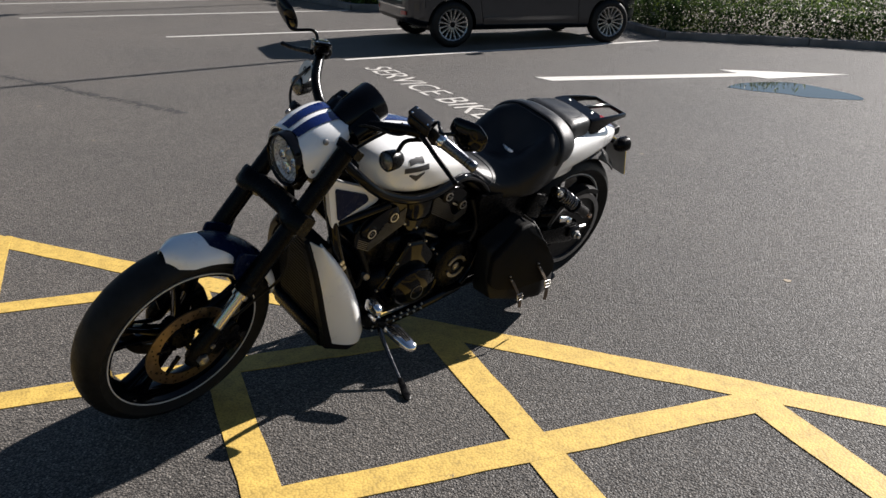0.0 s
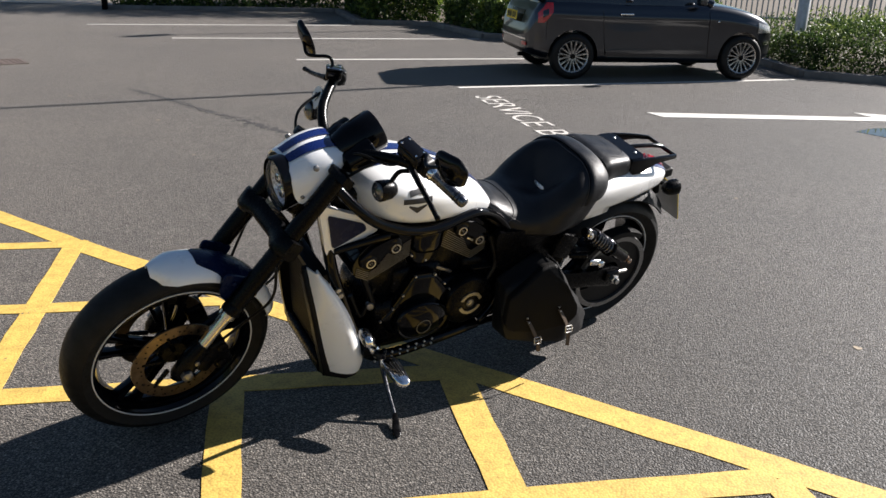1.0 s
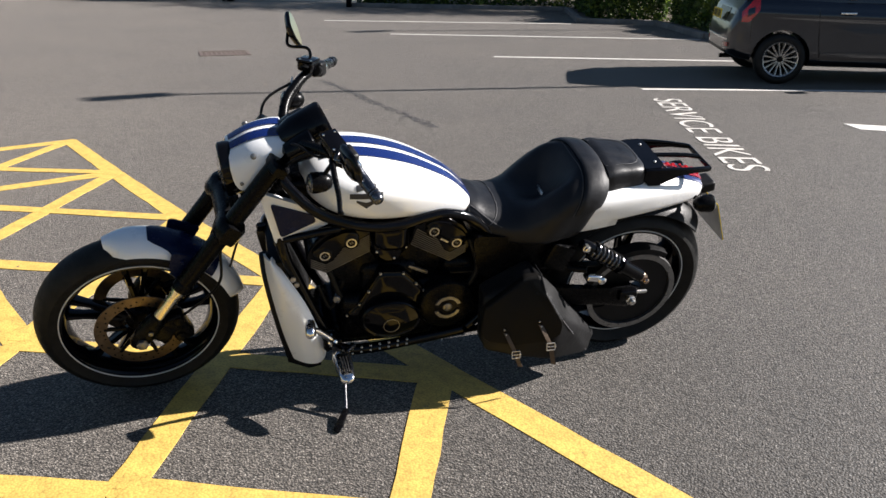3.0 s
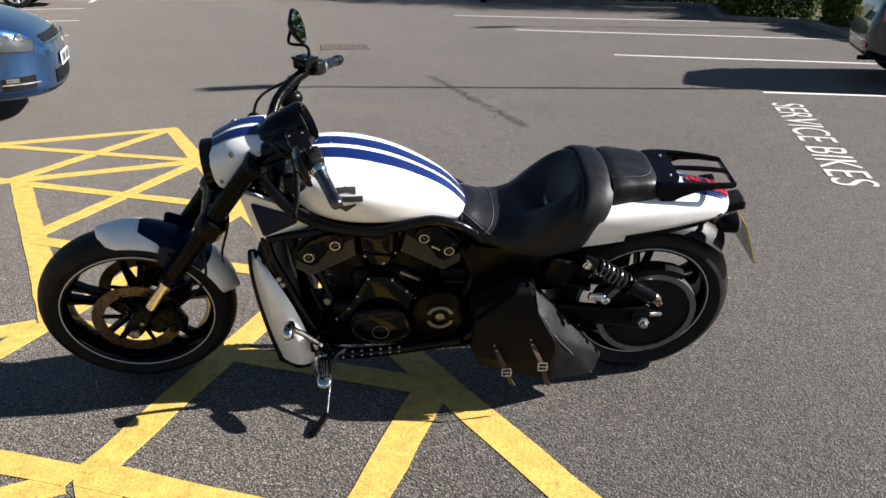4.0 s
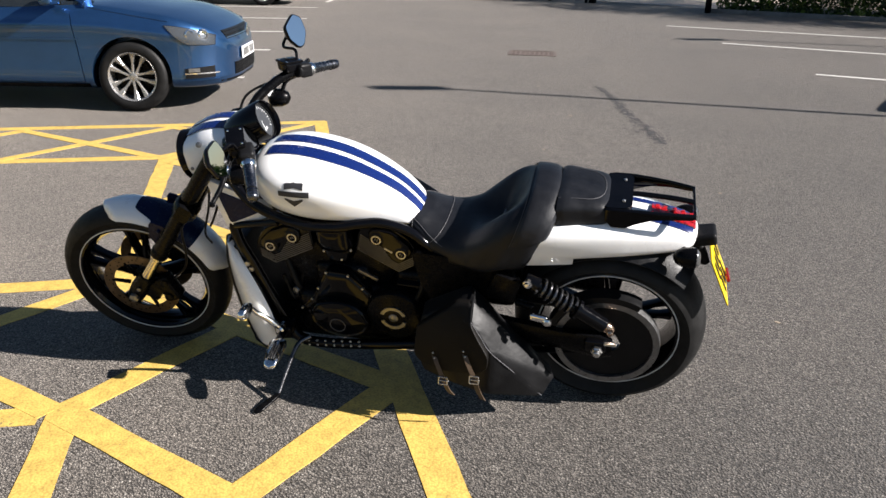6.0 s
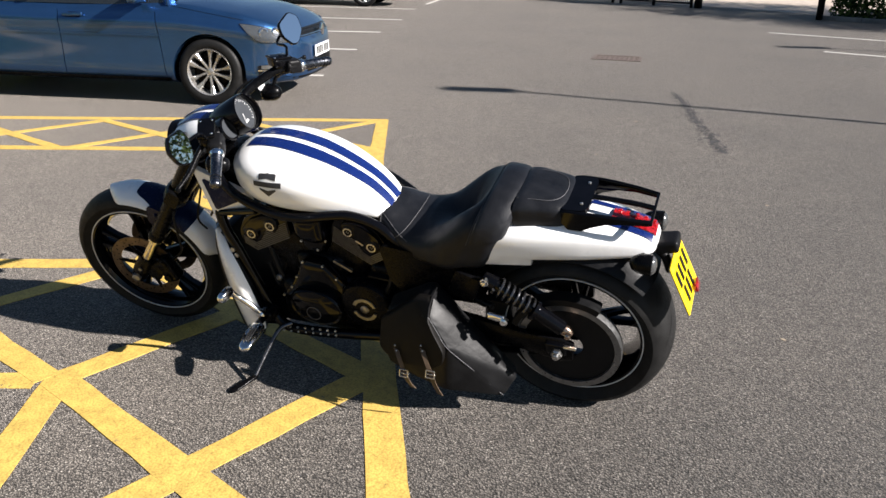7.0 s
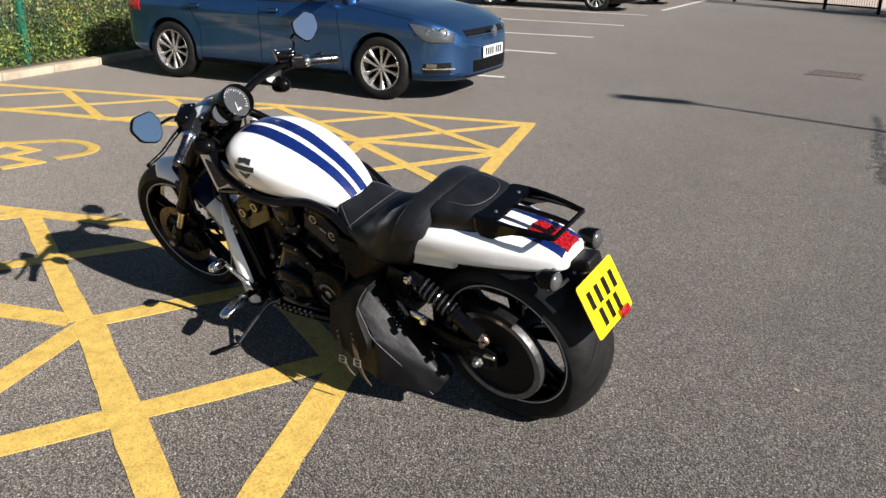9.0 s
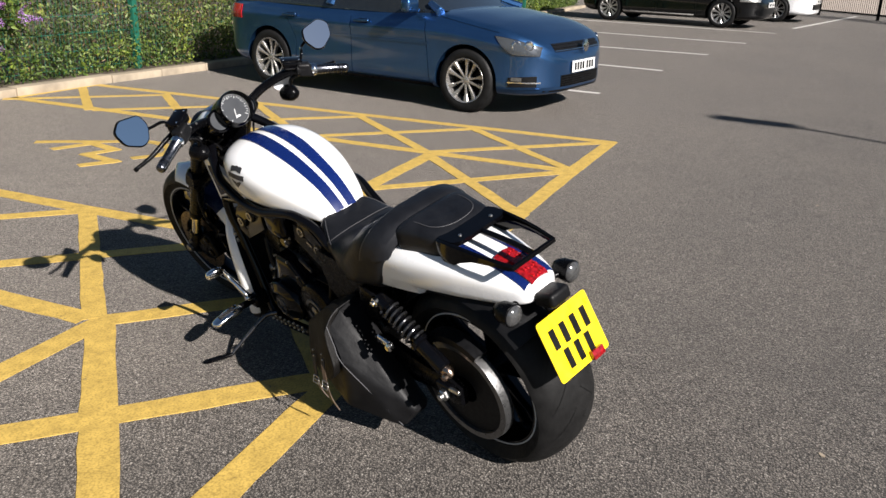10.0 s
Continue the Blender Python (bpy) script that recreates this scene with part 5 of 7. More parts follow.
# front discs and calipers
for s in (1, -1):
    bm = fresh()
    disc_ring(bm, FRONT + Vector((0, s * 0.072, 0)), (0, 1, 0), 0.103, 0.141, 0.005, 64)
    ring = part("brake_disc", bm, DISC, front_wheel, "drilled brake disc tanned by heat", xf=STEER)
    bm = fresh()
    for k in range(40):
        a = 2 * math.pi * k / 40
        r = 0.112 + 0.0095 * (k % 3)
        turned(bm, FRONT + Vector((math.cos(a) * r, s * 0.0752, math.sin(a) * r)) - Vector((0, 0.0011 if s > 0 else -0.0011, 0)), (0, s, 0), [(0, 0.0034), (0.0012, 0.0034)], 6)
    part("disc_holes", bm, INK, front_wheel, xf=STEER)
    for k in range(6):
        bm = fresh()
        a = 2 * math.pi * k / 6 + 0.2
        rod(bm, FRONT + Vector((math.cos(a) * 0.045, s * 0.066, math.sin(a) * 0.045)), FRONT + Vector((math.cos(a) * 0.112, s * 0.072, math.sin(a) * 0.112)), 0.008, 0.006, 8)
        part("disc_arm", bm, SATIN, front_wheel, xf=STEER)
    bm = fresh()
    rot = Matrix.Rotation(radians(20), 3, "Y")
    box(bm, FRONT + Vector((-0.115, s * 0.085, 0.015)), (0.06, 0.055, 0.11), rot, 0.014, 3)
    box(bm, FRONT + Vector((-0.09, s * 0.105, 0.03)), (0.07, 0.02, 0.05), rot, 0.008)
    for h in (-0.03, 0.035):
        turned(bm, FRONT + Vector((-0.118, s * 0.112, 0.015 + h)), (0, s, 0), [(0, 0.016), (0.006, 0.016), (0.008, 0.011)], 14)
    part("brake_caliper", bm, SATIN, bike, "black brake caliper", xf=STEER)

# fork
for s in (1, -1):
    y = s * 0.1095
    bm = fresh()
    rod(bm, on_fork(0.235, y), on_fork(0.755, y), 0.0275, 0.0275, 24)
    turned(bm, on_fork(0.225, y), STEER_UP, [(0, 0.024), (0.004, 0.03), (0.03, 0.03), (0.034, 0.0275)], 24)
    part("fork_tube", bm, SATIN, bike, "thick black upper fork tube", xf=STEER)
    bm = fresh()
    rod(bm, on_fork(0.075, y), on_fork(0.23, y), 0.019, 0.019, 20)
    turned(bm, on_fork(0.208, y), STEER_UP, [(0, 0.019), (0.003, 0.025), (0.018, 0.025), (0.02, 0.02)], 20)
    part("fork_slider", bm, SLIDER, bike, "polished slider with a warm sheen", xf=STEER)
    bm = fresh()
    rings = []
    for t, w, d in ((-0.04, 0.012, 0.018), (-0.02, 0.026, 0.03), (0.03, 0.03, 0.034), (0.085, 0.026, 0.03), (0.10, 0.024, 0.026)):
        c = on_fork(t, y)
        rings.append([c + Vector((math.cos(RAKE), 0, math.sin(RAKE))) * d * math.cos(a) + Vector((0, w * math.sin(a), 0)) for a in (2 * math.pi * k / 16 for k in range(16))])
    loft(bm, rings)
    box(bm, on_fork(0.045, s * 0.103, -0.045), (0.07, 0.03, 0.07), Matrix.Rotation(-RAKE, 3, "Y"), 0.012)
    part("axle_clamp", bm, SATIN, bike, xf=STEER)
    bm = fresh()
    for t in (0.012, 0.05):
        turned(bm, on_fork(t, y + s * 0.028), (0, s, 0), [(0, 0.008), (0.006, 0.008), (0.007, 0.005)], 8)
    turned(bm, FRONT + Vector((0, y + s * 0.02, 0)), (0, s, 0), [(0, 0.018), (0.018, 0.018), (0.022, 0.012)], 6)
    part("axle_bolts", bm, DARK_ALLOY, bike, xf=STEER)

for name, s, high, size in (("lower_clamp", 0.49, 0.066, 0.043), ("upper_clamp", 0.745, 0.03, 0.034)):
    bm = fresh()
    rings = []
    for y in spread(-0.152, 0.152, 15):
        k = 1 - min(1, abs(abs(y) - 0.1095) / 0.05) if abs(y) > 0.055 else 0.0
        deep = size * (0.78 + 0.2 * max(0, k)) if abs(y) < 0.148 else size * 0.55
        h = high * (0.9 + 0.16 * max(0, k))
        c = on_fork(s + (0.012 if name == "lower_clamp" and abs(y) < 0.08 else 0), y, -0.005)
        ax = Vector((math.cos(RAKE), 0, math.sin(RAKE)))
        rings.append([c + ax * deep * a + STEER_UP * h / 2 * b for a, b in ((1, 0.7), (0.8, 1), (-0.8, 1), (-1, 0.7), (-1, -0.7), (-0.8, -1), (0.8, -1), (1, -0.7))])
    loft(bm, rings)
    part(name, bm, SATIN, bike, "black cast fork clamp", xf=STEER)

# front mudguard
def guard_grid(a0, a1, r, half, n=26, m=15, grow=0.0, y0=-1, y1=1):
    grid = []
    for a in spread(a0, a1, n):
        end = min(1.0, (abs(a - 78) / 12 + 0.1) ** 0.5, (abs(a - 170) / 10 + 0.12) ** 0.5)
        row = []
        for k in spread(y0, y1, m):
            t = radians(78) * k * (1.0)
            wide = half * end
            row.append(FRONT + Vector((math.cos(radians(a)), 0, math.sin(radians(a)))) * (r + grow - 0.052 * (1 - math.cos(t))) + Vector((0, (wide + grow) * math.sin(t) / math.sin(radians(78)), 0)))
        grid.append(row)
    return grid


bm = fresh()
sheet(bm, guard_grid(78, 170, 0.334, 0.07), 0.004)
mudguard = part("front_mudguard", bm, WHITE, bike, "white front mudguard with a blue middle band", xf=STEER)
bm = fresh()
band = []
for t in spread(0, 1, 14):
    row = []
    for k in spread(-1, 1, 19):
        lead = 100 + 13 * max(0.0, min(1.0, (abs(k) - 0.3) / 0.5)) ** 2 * (3 - 2 * max(0.0, min(1.0, (abs(k) - 0.3) / 0.5)))
        row.append(guard_grid(lead + (141 - lead) * t, 150, 0.334, 0.07, 2, 2, 0.0025, k, k)[0][0])
    band.append(row)
sheet(bm, band, 0.003)
part("blue_band", bm, NAVY, mudguard, xf=STEER)
for s in (1, -1):
    bm = fresh()
    outline = rounded([(-0.05, 0.03), (0.055, 0.05), (0.055, -0.02), (0.02, -0.055), (-0.02, -0.055)], 0.02)
    plate(bm, outline, FRONT + Vector((-0.165, s * 0.081, 0.25)), (1, 0, 0.25), (-0.25, 0, 1), 0.008 if s < 0 else -0.008, 0.0)
    turned(bm, FRONT + Vector((-0.15, s * 0.087, 0.272)), (0, s, 0), [(0, 0.007), (0.008, 0.007), (0.011, 0.003)], 10)
    part("mudguard_bracket", tidy(bm), NAVY, mudguard, xf=STEER)

# headlamp and cowl
LAMP = Vector((1.362, 0.03, 0.861))
FACE = Vector((0.985, 0.07, -0.13)).normalized()


def lamp_ring(s, wy, wz, n=36):
    v = FACE.cross(Vector((0, 1, 0))).normalized()
    c = LAMP + FACE * s
    wy, wz = wy * 1.1, wz * 1.1
    return [c + Vector((0, wy * math.cos(t), 0)) + v * wz * math.sin(t) for t in (2 * math.pi * k / n for k in range(n))]


bm = fresh()
loft(bm, [lamp_ring(s, wy, wz) for s, wy, wz in ((-0.15, 0.03, 0.035), (-0.12, 0.048, 0.055), (-0.06, 0.062, 0.07), (-0.015, 0.067, 0.077), (0.004, 0.067, 0.077), (0.008, 0.063, 0.073), (0.002, 0.059, 0.069), (-0.012, 0.057, 0.067))], cap1=False)
lamp = part("headlamp", tidy(bm), GLOSS, bike, "egg-shaped headlamp with a gloss black bowl", xf=STEER)
bm = fresh()
loft(bm, [lamp_ring(s, wy, wz) for s, wy, wz in ((-0.0118, 0.056, 0.066), (-0.035, 0.047, 0.056), (-0.055, 0.03, 0.036), (-0.06, 0.012, 0.014))], cap0=False)
part("reflector", bm, SILVERED, lamp, "faceted bright reflector", smooth=False, xf=STEER)
for dy, dz, r in ((0.0, 0.03, 0.018), (-0.028, -0.006, 0.016), (0.028, -0.006, 0.016), (0.0, -0.036, 0.02)):
    bm = fresh()
    turned(bm, LAMP - FACE * 0.03 + Vector((0, dy, dz)), FACE, [(0, r), (0.012, r), (0.014, r * 0.8), (0.004, r * 0.7)], 18)
    part("reflector_cup", bm, CHROME, lamp, xf=STEER)
bm = fresh()
turned(bm, LAMP - FACE * 0.05, FACE, [(0, 0.022), (0.025, 0.022), (0.032, 0.014), (0.034, 0.004)], 20)
part("bulb_cap", bm, DARK_ALLOY, lamp, xf=STEER)
bm = fresh()
loft(bm, [lamp_ring(s, wy, wz) for s, wy, wz in ((-0.008, 0.059, 0.069), (0.004, 0.056, 0.066), (0.012, 0.043, 0.05), (0.017, 0.024, 0.028), (0.019, 0.005, 0.006))], cap0=False)
part("lens", bm, LENS, lamp, "clear headlamp lens", xf=STEER)

COWL = [  # x, top, half width, low edge
    (1.185, 0.974, 0.088, 0.948), (1.211, 0.978, 0.098, 0.928), (1.25, 0.976, 0.104, 0.892), (1.29, 0.966, 0.104, 0.855), (1.322, 0.95, 0.1, 0.832), (1.34, 0.94, 0.092, 0.85), (1.35, 0.933, 0.08, 0.88)]


COWL_Y = 0.016


def cowl_point(x, k, grow=0.0):
    top, w, low = table(COWL, x)
    a = radians(90 - 90 * k) if k >= 0 else radians(90 - 90 * k)
    c, s = math.cos(a), math.sin(a)
    e = 2.6
    y = (w + grow) * math.copysign(abs(c) ** (2 / e), c)
    return Vector((x, COWL_Y + y, low + 0.006 + (top + grow - low) * abs(s) ** (2 / e)))


bm = fresh()
sheet(bm, [[cowl_point(x, k) for k in spread(-1, 1, 33)] for x in spread(1.185, 1.35, 18)], 0.005)
cowl = part("headlamp_cowl", bm, WHITE, bike, "white headlamp cowl with two blue stripes", xf=STEER)
for s in (1, -1):
    bm = fresh()
    grid = []
    for x in spread(1.19, 1.342, 16):
        taper = 1.0 - 0.25 * max(0.0, (x - 1.2) / 0.14)
        top, w, low = table(COWL, x)
        row = []
        for y in spread(0.011 * taper, 0.05 * taper, 7):
            sn = (1 - min(1.0, y / w) ** 2.6) ** (1 / 2.6)
            row.append(Vector((x, COWL_Y + s * y, low + 0.006 + (top - low) * sn + 0.0022)))
        grid.append(row)
    sheet(bm, grid, 0.002, s > 0)
    part("blue_stripe", bm, BLUE, cowl, xf=STEER)
    for spot, way_, r in (((1.284, COWL_Y + s * 0.088, 0.945), (0, s, 0.5), 0.009), ((1.322, COWL_Y + s * 0.097, 0.862), (0, s, 0.1), 0.006)):
        bm = fresh()
        turned(bm, spot, way_, [(0, r), (0.005, r), (0.007, r * 0.5)], 14)
        part("cowl_screw", bm, DARK_ALLOY, cowl, xf=STEER)

# instruments
GAUGE = Vector((1.09, 0.046, 0.996))
DIALWAY = Vector((-0.9, 0, 0.44)).normalized()
bm = fresh()
turned(bm, GAUGE - DIALWAY * 0.115, DIALWAY, [(0, 0.03), (0.008, 0.047), (0.05, 0.06), (0.138, 0.0635), (0.147, 0.06), (0.142, 0.056), (0.116, 0.054)], 36)
for s in (1, -1):
    turned(bm, GAUGE - DIALWAY * 0.105 + Vector((0.01, s * 0.058, -0.012)), DIALWAY, [(0, 0.02), (0.01, 0.032), (0.06, 0.042), (0.094, 0.043), (0.098, 0.039), (0.094, 0.034)], 28)
box(bm, (1.17, 0.03, 0.945), (0.12, 0.12, 0.09), Matrix.Rotation(radians(38), 3, "Y"), 0.026, 3)
clock = part("instrument_pod", tidy(bm), GLOSS, bike, "gloss black pod with a round speedometer", xf=STEER)
bm = fresh()
turned(bm, GAUGE + DIALWAY * 0.002, DIALWAY, [(0, 0.0535), (0.001, 0.0535)], 32)
dial = part("dial", bm, DIAL, clock, "grey dial with pale marks", xf=STEER)
bm = fresh()
across, upright = Vector((0, -1, 0)), Vector((0, -1, 0)).cross(DIALWAY) * -1
for k in range(25):
    a = radians(225 - 270 * k / 24)
    d = across * math.cos(a) + upright * math.sin(a)
    r0 = 0.041 if k % 3 == 0 else 0.045
    box(bm, GAUGE + DIALWAY * 0.0036 + d * (r0 + 0.05) / 2, (0.05 - r0, 0.0016, 0.0008), Matrix((d, DIALWAY.cross(d), DIALWAY)).transposed())
d = across * math.cos(radians(250)) + upright * math.sin(radians(250))
box(bm, GAUGE + DIALWAY * 0.0046 + d * 0.016, (0.034, 0.002, 0.001), Matrix((d, DIALWAY.cross(d), DIALWAY)).transposed())
box(bm, GAUGE + DIALWAY * 0.0036 - upright * 0.026, (0.016, 0.007, 0.0008), Matrix((across, upright, DIALWAY)).transposed())
part("dial_marks", bm, PALE, clock, smooth=False, xf=STEER)
bm = fresh()
disc_ring(bm, GAUGE + DIALWAY * 0.004, DIALWAY, 0.0535, 0.0565, 0.006, 32)
part("bezel", bm, DARK_ALLOY, clock, "thin grey bezel", xf=STEER)
for s in (1, -1):
    bm = fresh()
    turned(bm, GAUGE + Vector((0.01, s * 0.058, -0.012)) - DIALWAY * 0.011, DIALWAY, [(0, 0.034), (0.001, 0.034)], 20)
    part("small_dial", bm, DIAL, clock, xf=STEER)

# handlebar, grips, levers, mirrors, indicators
bm = fresh()
tube(bm, [(1.014, -0.272, 1.012), (1.075, -0.21, 1.022), (1.145, -0.13, 0.992), (1.172, -0.06, 0.958), (1.175, 0, 0.95), (1.172, 0.06, 0.958), (1.145, 0.13, 0.985), (1.09, 0.225, 1.012), (1.043, 0.306, 1.018)], 0.0155, 14)
part("handlebar", bm, SATIN, bike, "wide black handlebar", xf=STEER)
bm = fresh()
for s in (1, -1):
    rod(bm, on_fork(0.75, s * 0.05, -0.02), (1.172, s * 0.055, 0.955), 0.024, 0.022, 16)
part("bar_risers", bm, SATIN, bike, xf=STEER)
for s in (1, -1):
    a, b = (Vector((1.043, 0.306, 1.018)), Vector((1.0, 0.422, 0.981))) if s > 0 else (Vector((1.014, -0.272, 1.012)), Vector((0.95, -0.376, 0.979)))
    d = (b - a).normalized()
    bm = fresh()
    turned(bm, a, d, [(0, 0.018), (0.003, 0.0205), (0.014, 0.0205), (0.018, 0.018), (0.1, 0.0155), (0.112, 0.0165), (0.126, 0.0165), (0.132, 0.0145), (0.135, 0.01)], 24)
    grip = part("grip", bm, GRIP_STEEL, bike, "smooth dark grey polished grip", xf=STEER)
    bm = fresh()
    turned(bm, a - d * 0.004, d, [(0, 0.0195), (0.004, 0.022), (0.016, 0.022), (0.021, 0.019)], 24)
    part("grip_collar", bm, CHROME, grip, "bright collar", xf=STEER)
    for k in range(2):
        bm = fresh()
        turned(bm, a + d * (0.098 + 0.012 * k), d, [(0, 0.0152), (0.001, 0.0172), (0.003, 0.0172), (0.004, 0.0152)], 24)
        part("grip_ring", bm, PLASTIC, grip, xf=STEER)
    # switch housing, reservoir, lever
    c = a + (a - b) * 0.2 + Vector((0, 0, 0.004))
    turnm = Matrix((d, Vector((0, 0, 1)).cross(d).normalized(), Vector((0, 0, 1)))).transposed()
    bm = fresh()
    box(bm, c, (0.052, 0.046, 0.05), turnm, 0.011, 3)
    turned(bm, c - d * 0.032, d, [(0, 0.02), (0.004, 0.024), (0.03, 0.024)], 16)
    box(bm, c + turnm @ Vector((0.0, s * -0.026, -0.004)), (0.028, 0.012, 0.02), turnm, 0.004)
    part("switch_housing", bm, PLASTIC, bike, xf=STEER)
    bm = fresh()
    box(bm, c + Vector((0.034, -s * 0.022, 0.024)), (0.075, 0.05, 0.034), turnm, 0.01, 3)
    box(bm, c + Vector((0.034, -s * 0.022, 0.043)), (0.078, 0.053, 0.008), turnm, 0.003)
    reservoir = part("fluid_reservoir", bm, GLOSS, bike, "black fluid reservoir with a flat lid", xf=STEER)
    for q in ((0.028, 0.018), (0.028, -0.018), (-0.028, 0.018), (-0.028, -0.018)):
        bm = fresh()
        turned(bm, c + Vector((0.034, -s * 0.022, 0.0465)) + turnm @ Vector((*q, 0)), (0, 0, 1), [(0, 0.004), (0.002, 0.003)], 8)
        part("lid_screw", bm, CHROME, reservoir, xf=STEER)
    bm = fresh()
    ends = [c + Vector((0.045, 0, 0.0)), c + d * 0.04 + Vector((0.062, s * 0.01, -0.004)), c + d * 0.09 + Vector((0.08, s * 0.026, -0.012)), c + d * 0.14 + Vector((0.105, s * 0.042, -0.012))]
    tube(bm, ends, lambda t: 0.0095 - 0.003 * t, 10)
    turned(bm, ends[-1], d, [(-0.006, 0.005), (0.0, 0.0085), (0.006, 0.008), (0.01, 0.003)], 10)
    part("clutch_lever" if s > 0 else "brake_lever", bm, SATIN, bike, "black hand lever", xf=STEER)
    # mirror
    mc = Vector((1.074, 0.42, 1.104)) if s > 0 else Vector((1.076, -0.386, 1.096))
    bm = fresh()
    tube(bm, [c + Vector((0.02, s * 0.004, 0.02)), c + Vector((0.026, s * 0.03, 0.055)), mc + Vector((0.03, -s * 0.065, -0.025)), mc + Vector((0.025, -s * 0.02, -0.003))], 0.0052, 10)
    part("mirror_stem", bm, GLOSS, bike, xf=STEER)
    back_way = Vector((-0.95, -s * 0.16, 0.265 if s > 0 else 0.42)).normalized()
    e1 = Vector((0, 0, 1)).cross(back_way).normalized() * -s
    e2 = back_way.cross(e1).normalized()
    e2 = e2 if e2.z > 0 else -e2
    shape = rounded([(-0.056, -0.004), (-0.045, 0.03), (0.03, 0.042), (0.062, 0.02), (0.05, -0.02), (0.0, -0.045), (-0.03, -0.04)], 0.013, 5)
    shape = [(x * 1.04, y * 1.25) for x, y in shape]
    bm = fresh()
    loft(bm, [[mc + e1 * x * k + e2 * y * k - back_way * h for x, y in shape] for h, k in ((-0.003, 0.99), (0.002, 1.03), (0.008, 1.0), (0.016, 0.82), (0.022, 0.5), (0.024, 0.2))])
    mirror = part("mirror", tidy(bm), GLOSS, bike, "teardrop mirror in a gloss black shell", xf=STEER)
    bm = fresh()
    face = [bm.verts.new(mc + e1 * x * 0.94 + e2 * y * 0.94 + back_way * 0.0036) for x, y in shape]
    bm.faces.new(face)
    part("mirror_glass", bm, MIRROR, mirror, "clear mirror glass", smooth=False, xf=STEER)
    # indicator
    ic = Vector((1.112, s * 0.216, 0.912 if s > 0 else 0.934))
    bm = fresh()
    turned(bm, ic + Vector((-0.035, 0, 0)), (1, 0, 0), [(0, 0.006), (0.008, 0.02), (0.025, 0.029), (0.05, 0.0315), (0.062, 0.0315), (0.064, 0.029)], 24)
    tube(bm, [ic + Vector((-0.01, 0, 0.025)), ic + Vector((-0.03, s * 0.006, 0.06)), c + Vector((0.02, 0, -0.02))], 0.007, 8)
    winker = part("indicator", bm, SATIN, bike, "bullet indicator with a smoked lens", xf=STEER)
    bm = fresh()
    turned(bm, ic + Vector((0.028, 0, 0)), (1, 0, 0), [(0, 0.0285), (0.005, 0.027), (0.011, 0.018), (0.014, 0.005)], 24)
    part("lens", bm, SMOKE, winker, xf=STEER)

# cables
for pts, r in (([(1.09, 0.2, 1.02), (1.19, 0.16, 0.95), (1.2, 0.1, 0.86), (1.2, 0.06, 0.75)], 0.0045), ([(1.09, -0.2, 1.02), (1.21, -0.16, 0.97), (1.23, -0.1, 0.88), (1.22, -0.05, 0.76)], 0.0045),
               ([(1.36, 0.05, 0.73), (1.40, 0.15, 0.66), (1.41, 0.165, 0.55), (1.46, 0.12, 0.44), (1.53, 0.105, 0.37)], 0.0045), ([(1.36, -0.05, 0.73), (1.37, -0.1, 0.66), (1.39, -0.12, 0.56), (1.45, -0.1, 0.44), (1.53, -0.1, 0.37)], 0.0045),
               ([(1.34, 0.0, 0.74), (1.33, 0.07, 0.68), (1.36, 0.09, 0.58), (1.37, 0.05, 0.5)], 0.004),
               ([(1.06, 0.24, 1.03), (1.12, 0.22, 1.0), (1.17, 0.13, 0.99), (1.2, 0.05, 0.93)], 0.004)):
    bm = fresh()
    tube(bm, pts, r, 8)
    part("cable", bm, PLASTIC, bike, xf=STEER)
# inspection sticker on the far fork
bm = fresh()
turned(bm, (1.125, -0.203, 0.985), (0.8, -0.2, 0.25), [(0, 0.036), (0.003, 0.036)], 28)
sticker = part("disc_badge", bm, PALE, bike, "small white round badge with the figures 97", xf=STEER)
num = bpy.data.curves.new("figures", "FONT")
num.body, num.size, num.align_x, num.align_y = "97", 0.034, "CENTER", "CENTER"
num.extrude = 0.0005
num.materials.append(INK)
fig = new("figures", num)
fig.parent = sticker
n_ = Vector((0.8, -0.2, 0.25)).normalized()
x_ = Vector((0, 0, 1)).cross(n_).normalized()
fig.matrix_local = STEER @ Matrix.Translation(Vector((1.125, -0.203, 0.985)) + n_ * 0.0042) @ Matrix((x_, n_.cross(x_), n_)).transposed().to_4x4()

# tank
TANK = [  # x, top, widest, low, half width
    (0.585, 0.705, 0.69, 0.672, 0.06), (0.61, 0.738, 0.708, 0.68, 0.088), (0.66, 0.785, 0.735, 0.69, 0.113), (0.74, 0.832, 0.765, 0.702, 0.143), (0.82, 0.867, 0.783, 0.708, 0.165),
    (0.9, 0.889, 0.797, 0.712, 0.177), (0.98, 0.9, 0.81, 0.722, 0.177), (1.05, 0.898, 0.82, 0.742, 0.163), (1.1, 0.886, 0.826, 0.77, 0.132), (1.13, 0.868, 0.83, 0.797, 0.088), (1.14, 0.852, 0.832, 0.818, 0.045)]
TE = 2.25


def tank_top(x, y, grow=0.0):
    top, mid, low, w = table(TANK, x)
    c = min(0.995, abs(y) / w)
    return Vector((x, y, mid + (top - mid) * (1 - c ** TE) ** (1 / TE) + grow))


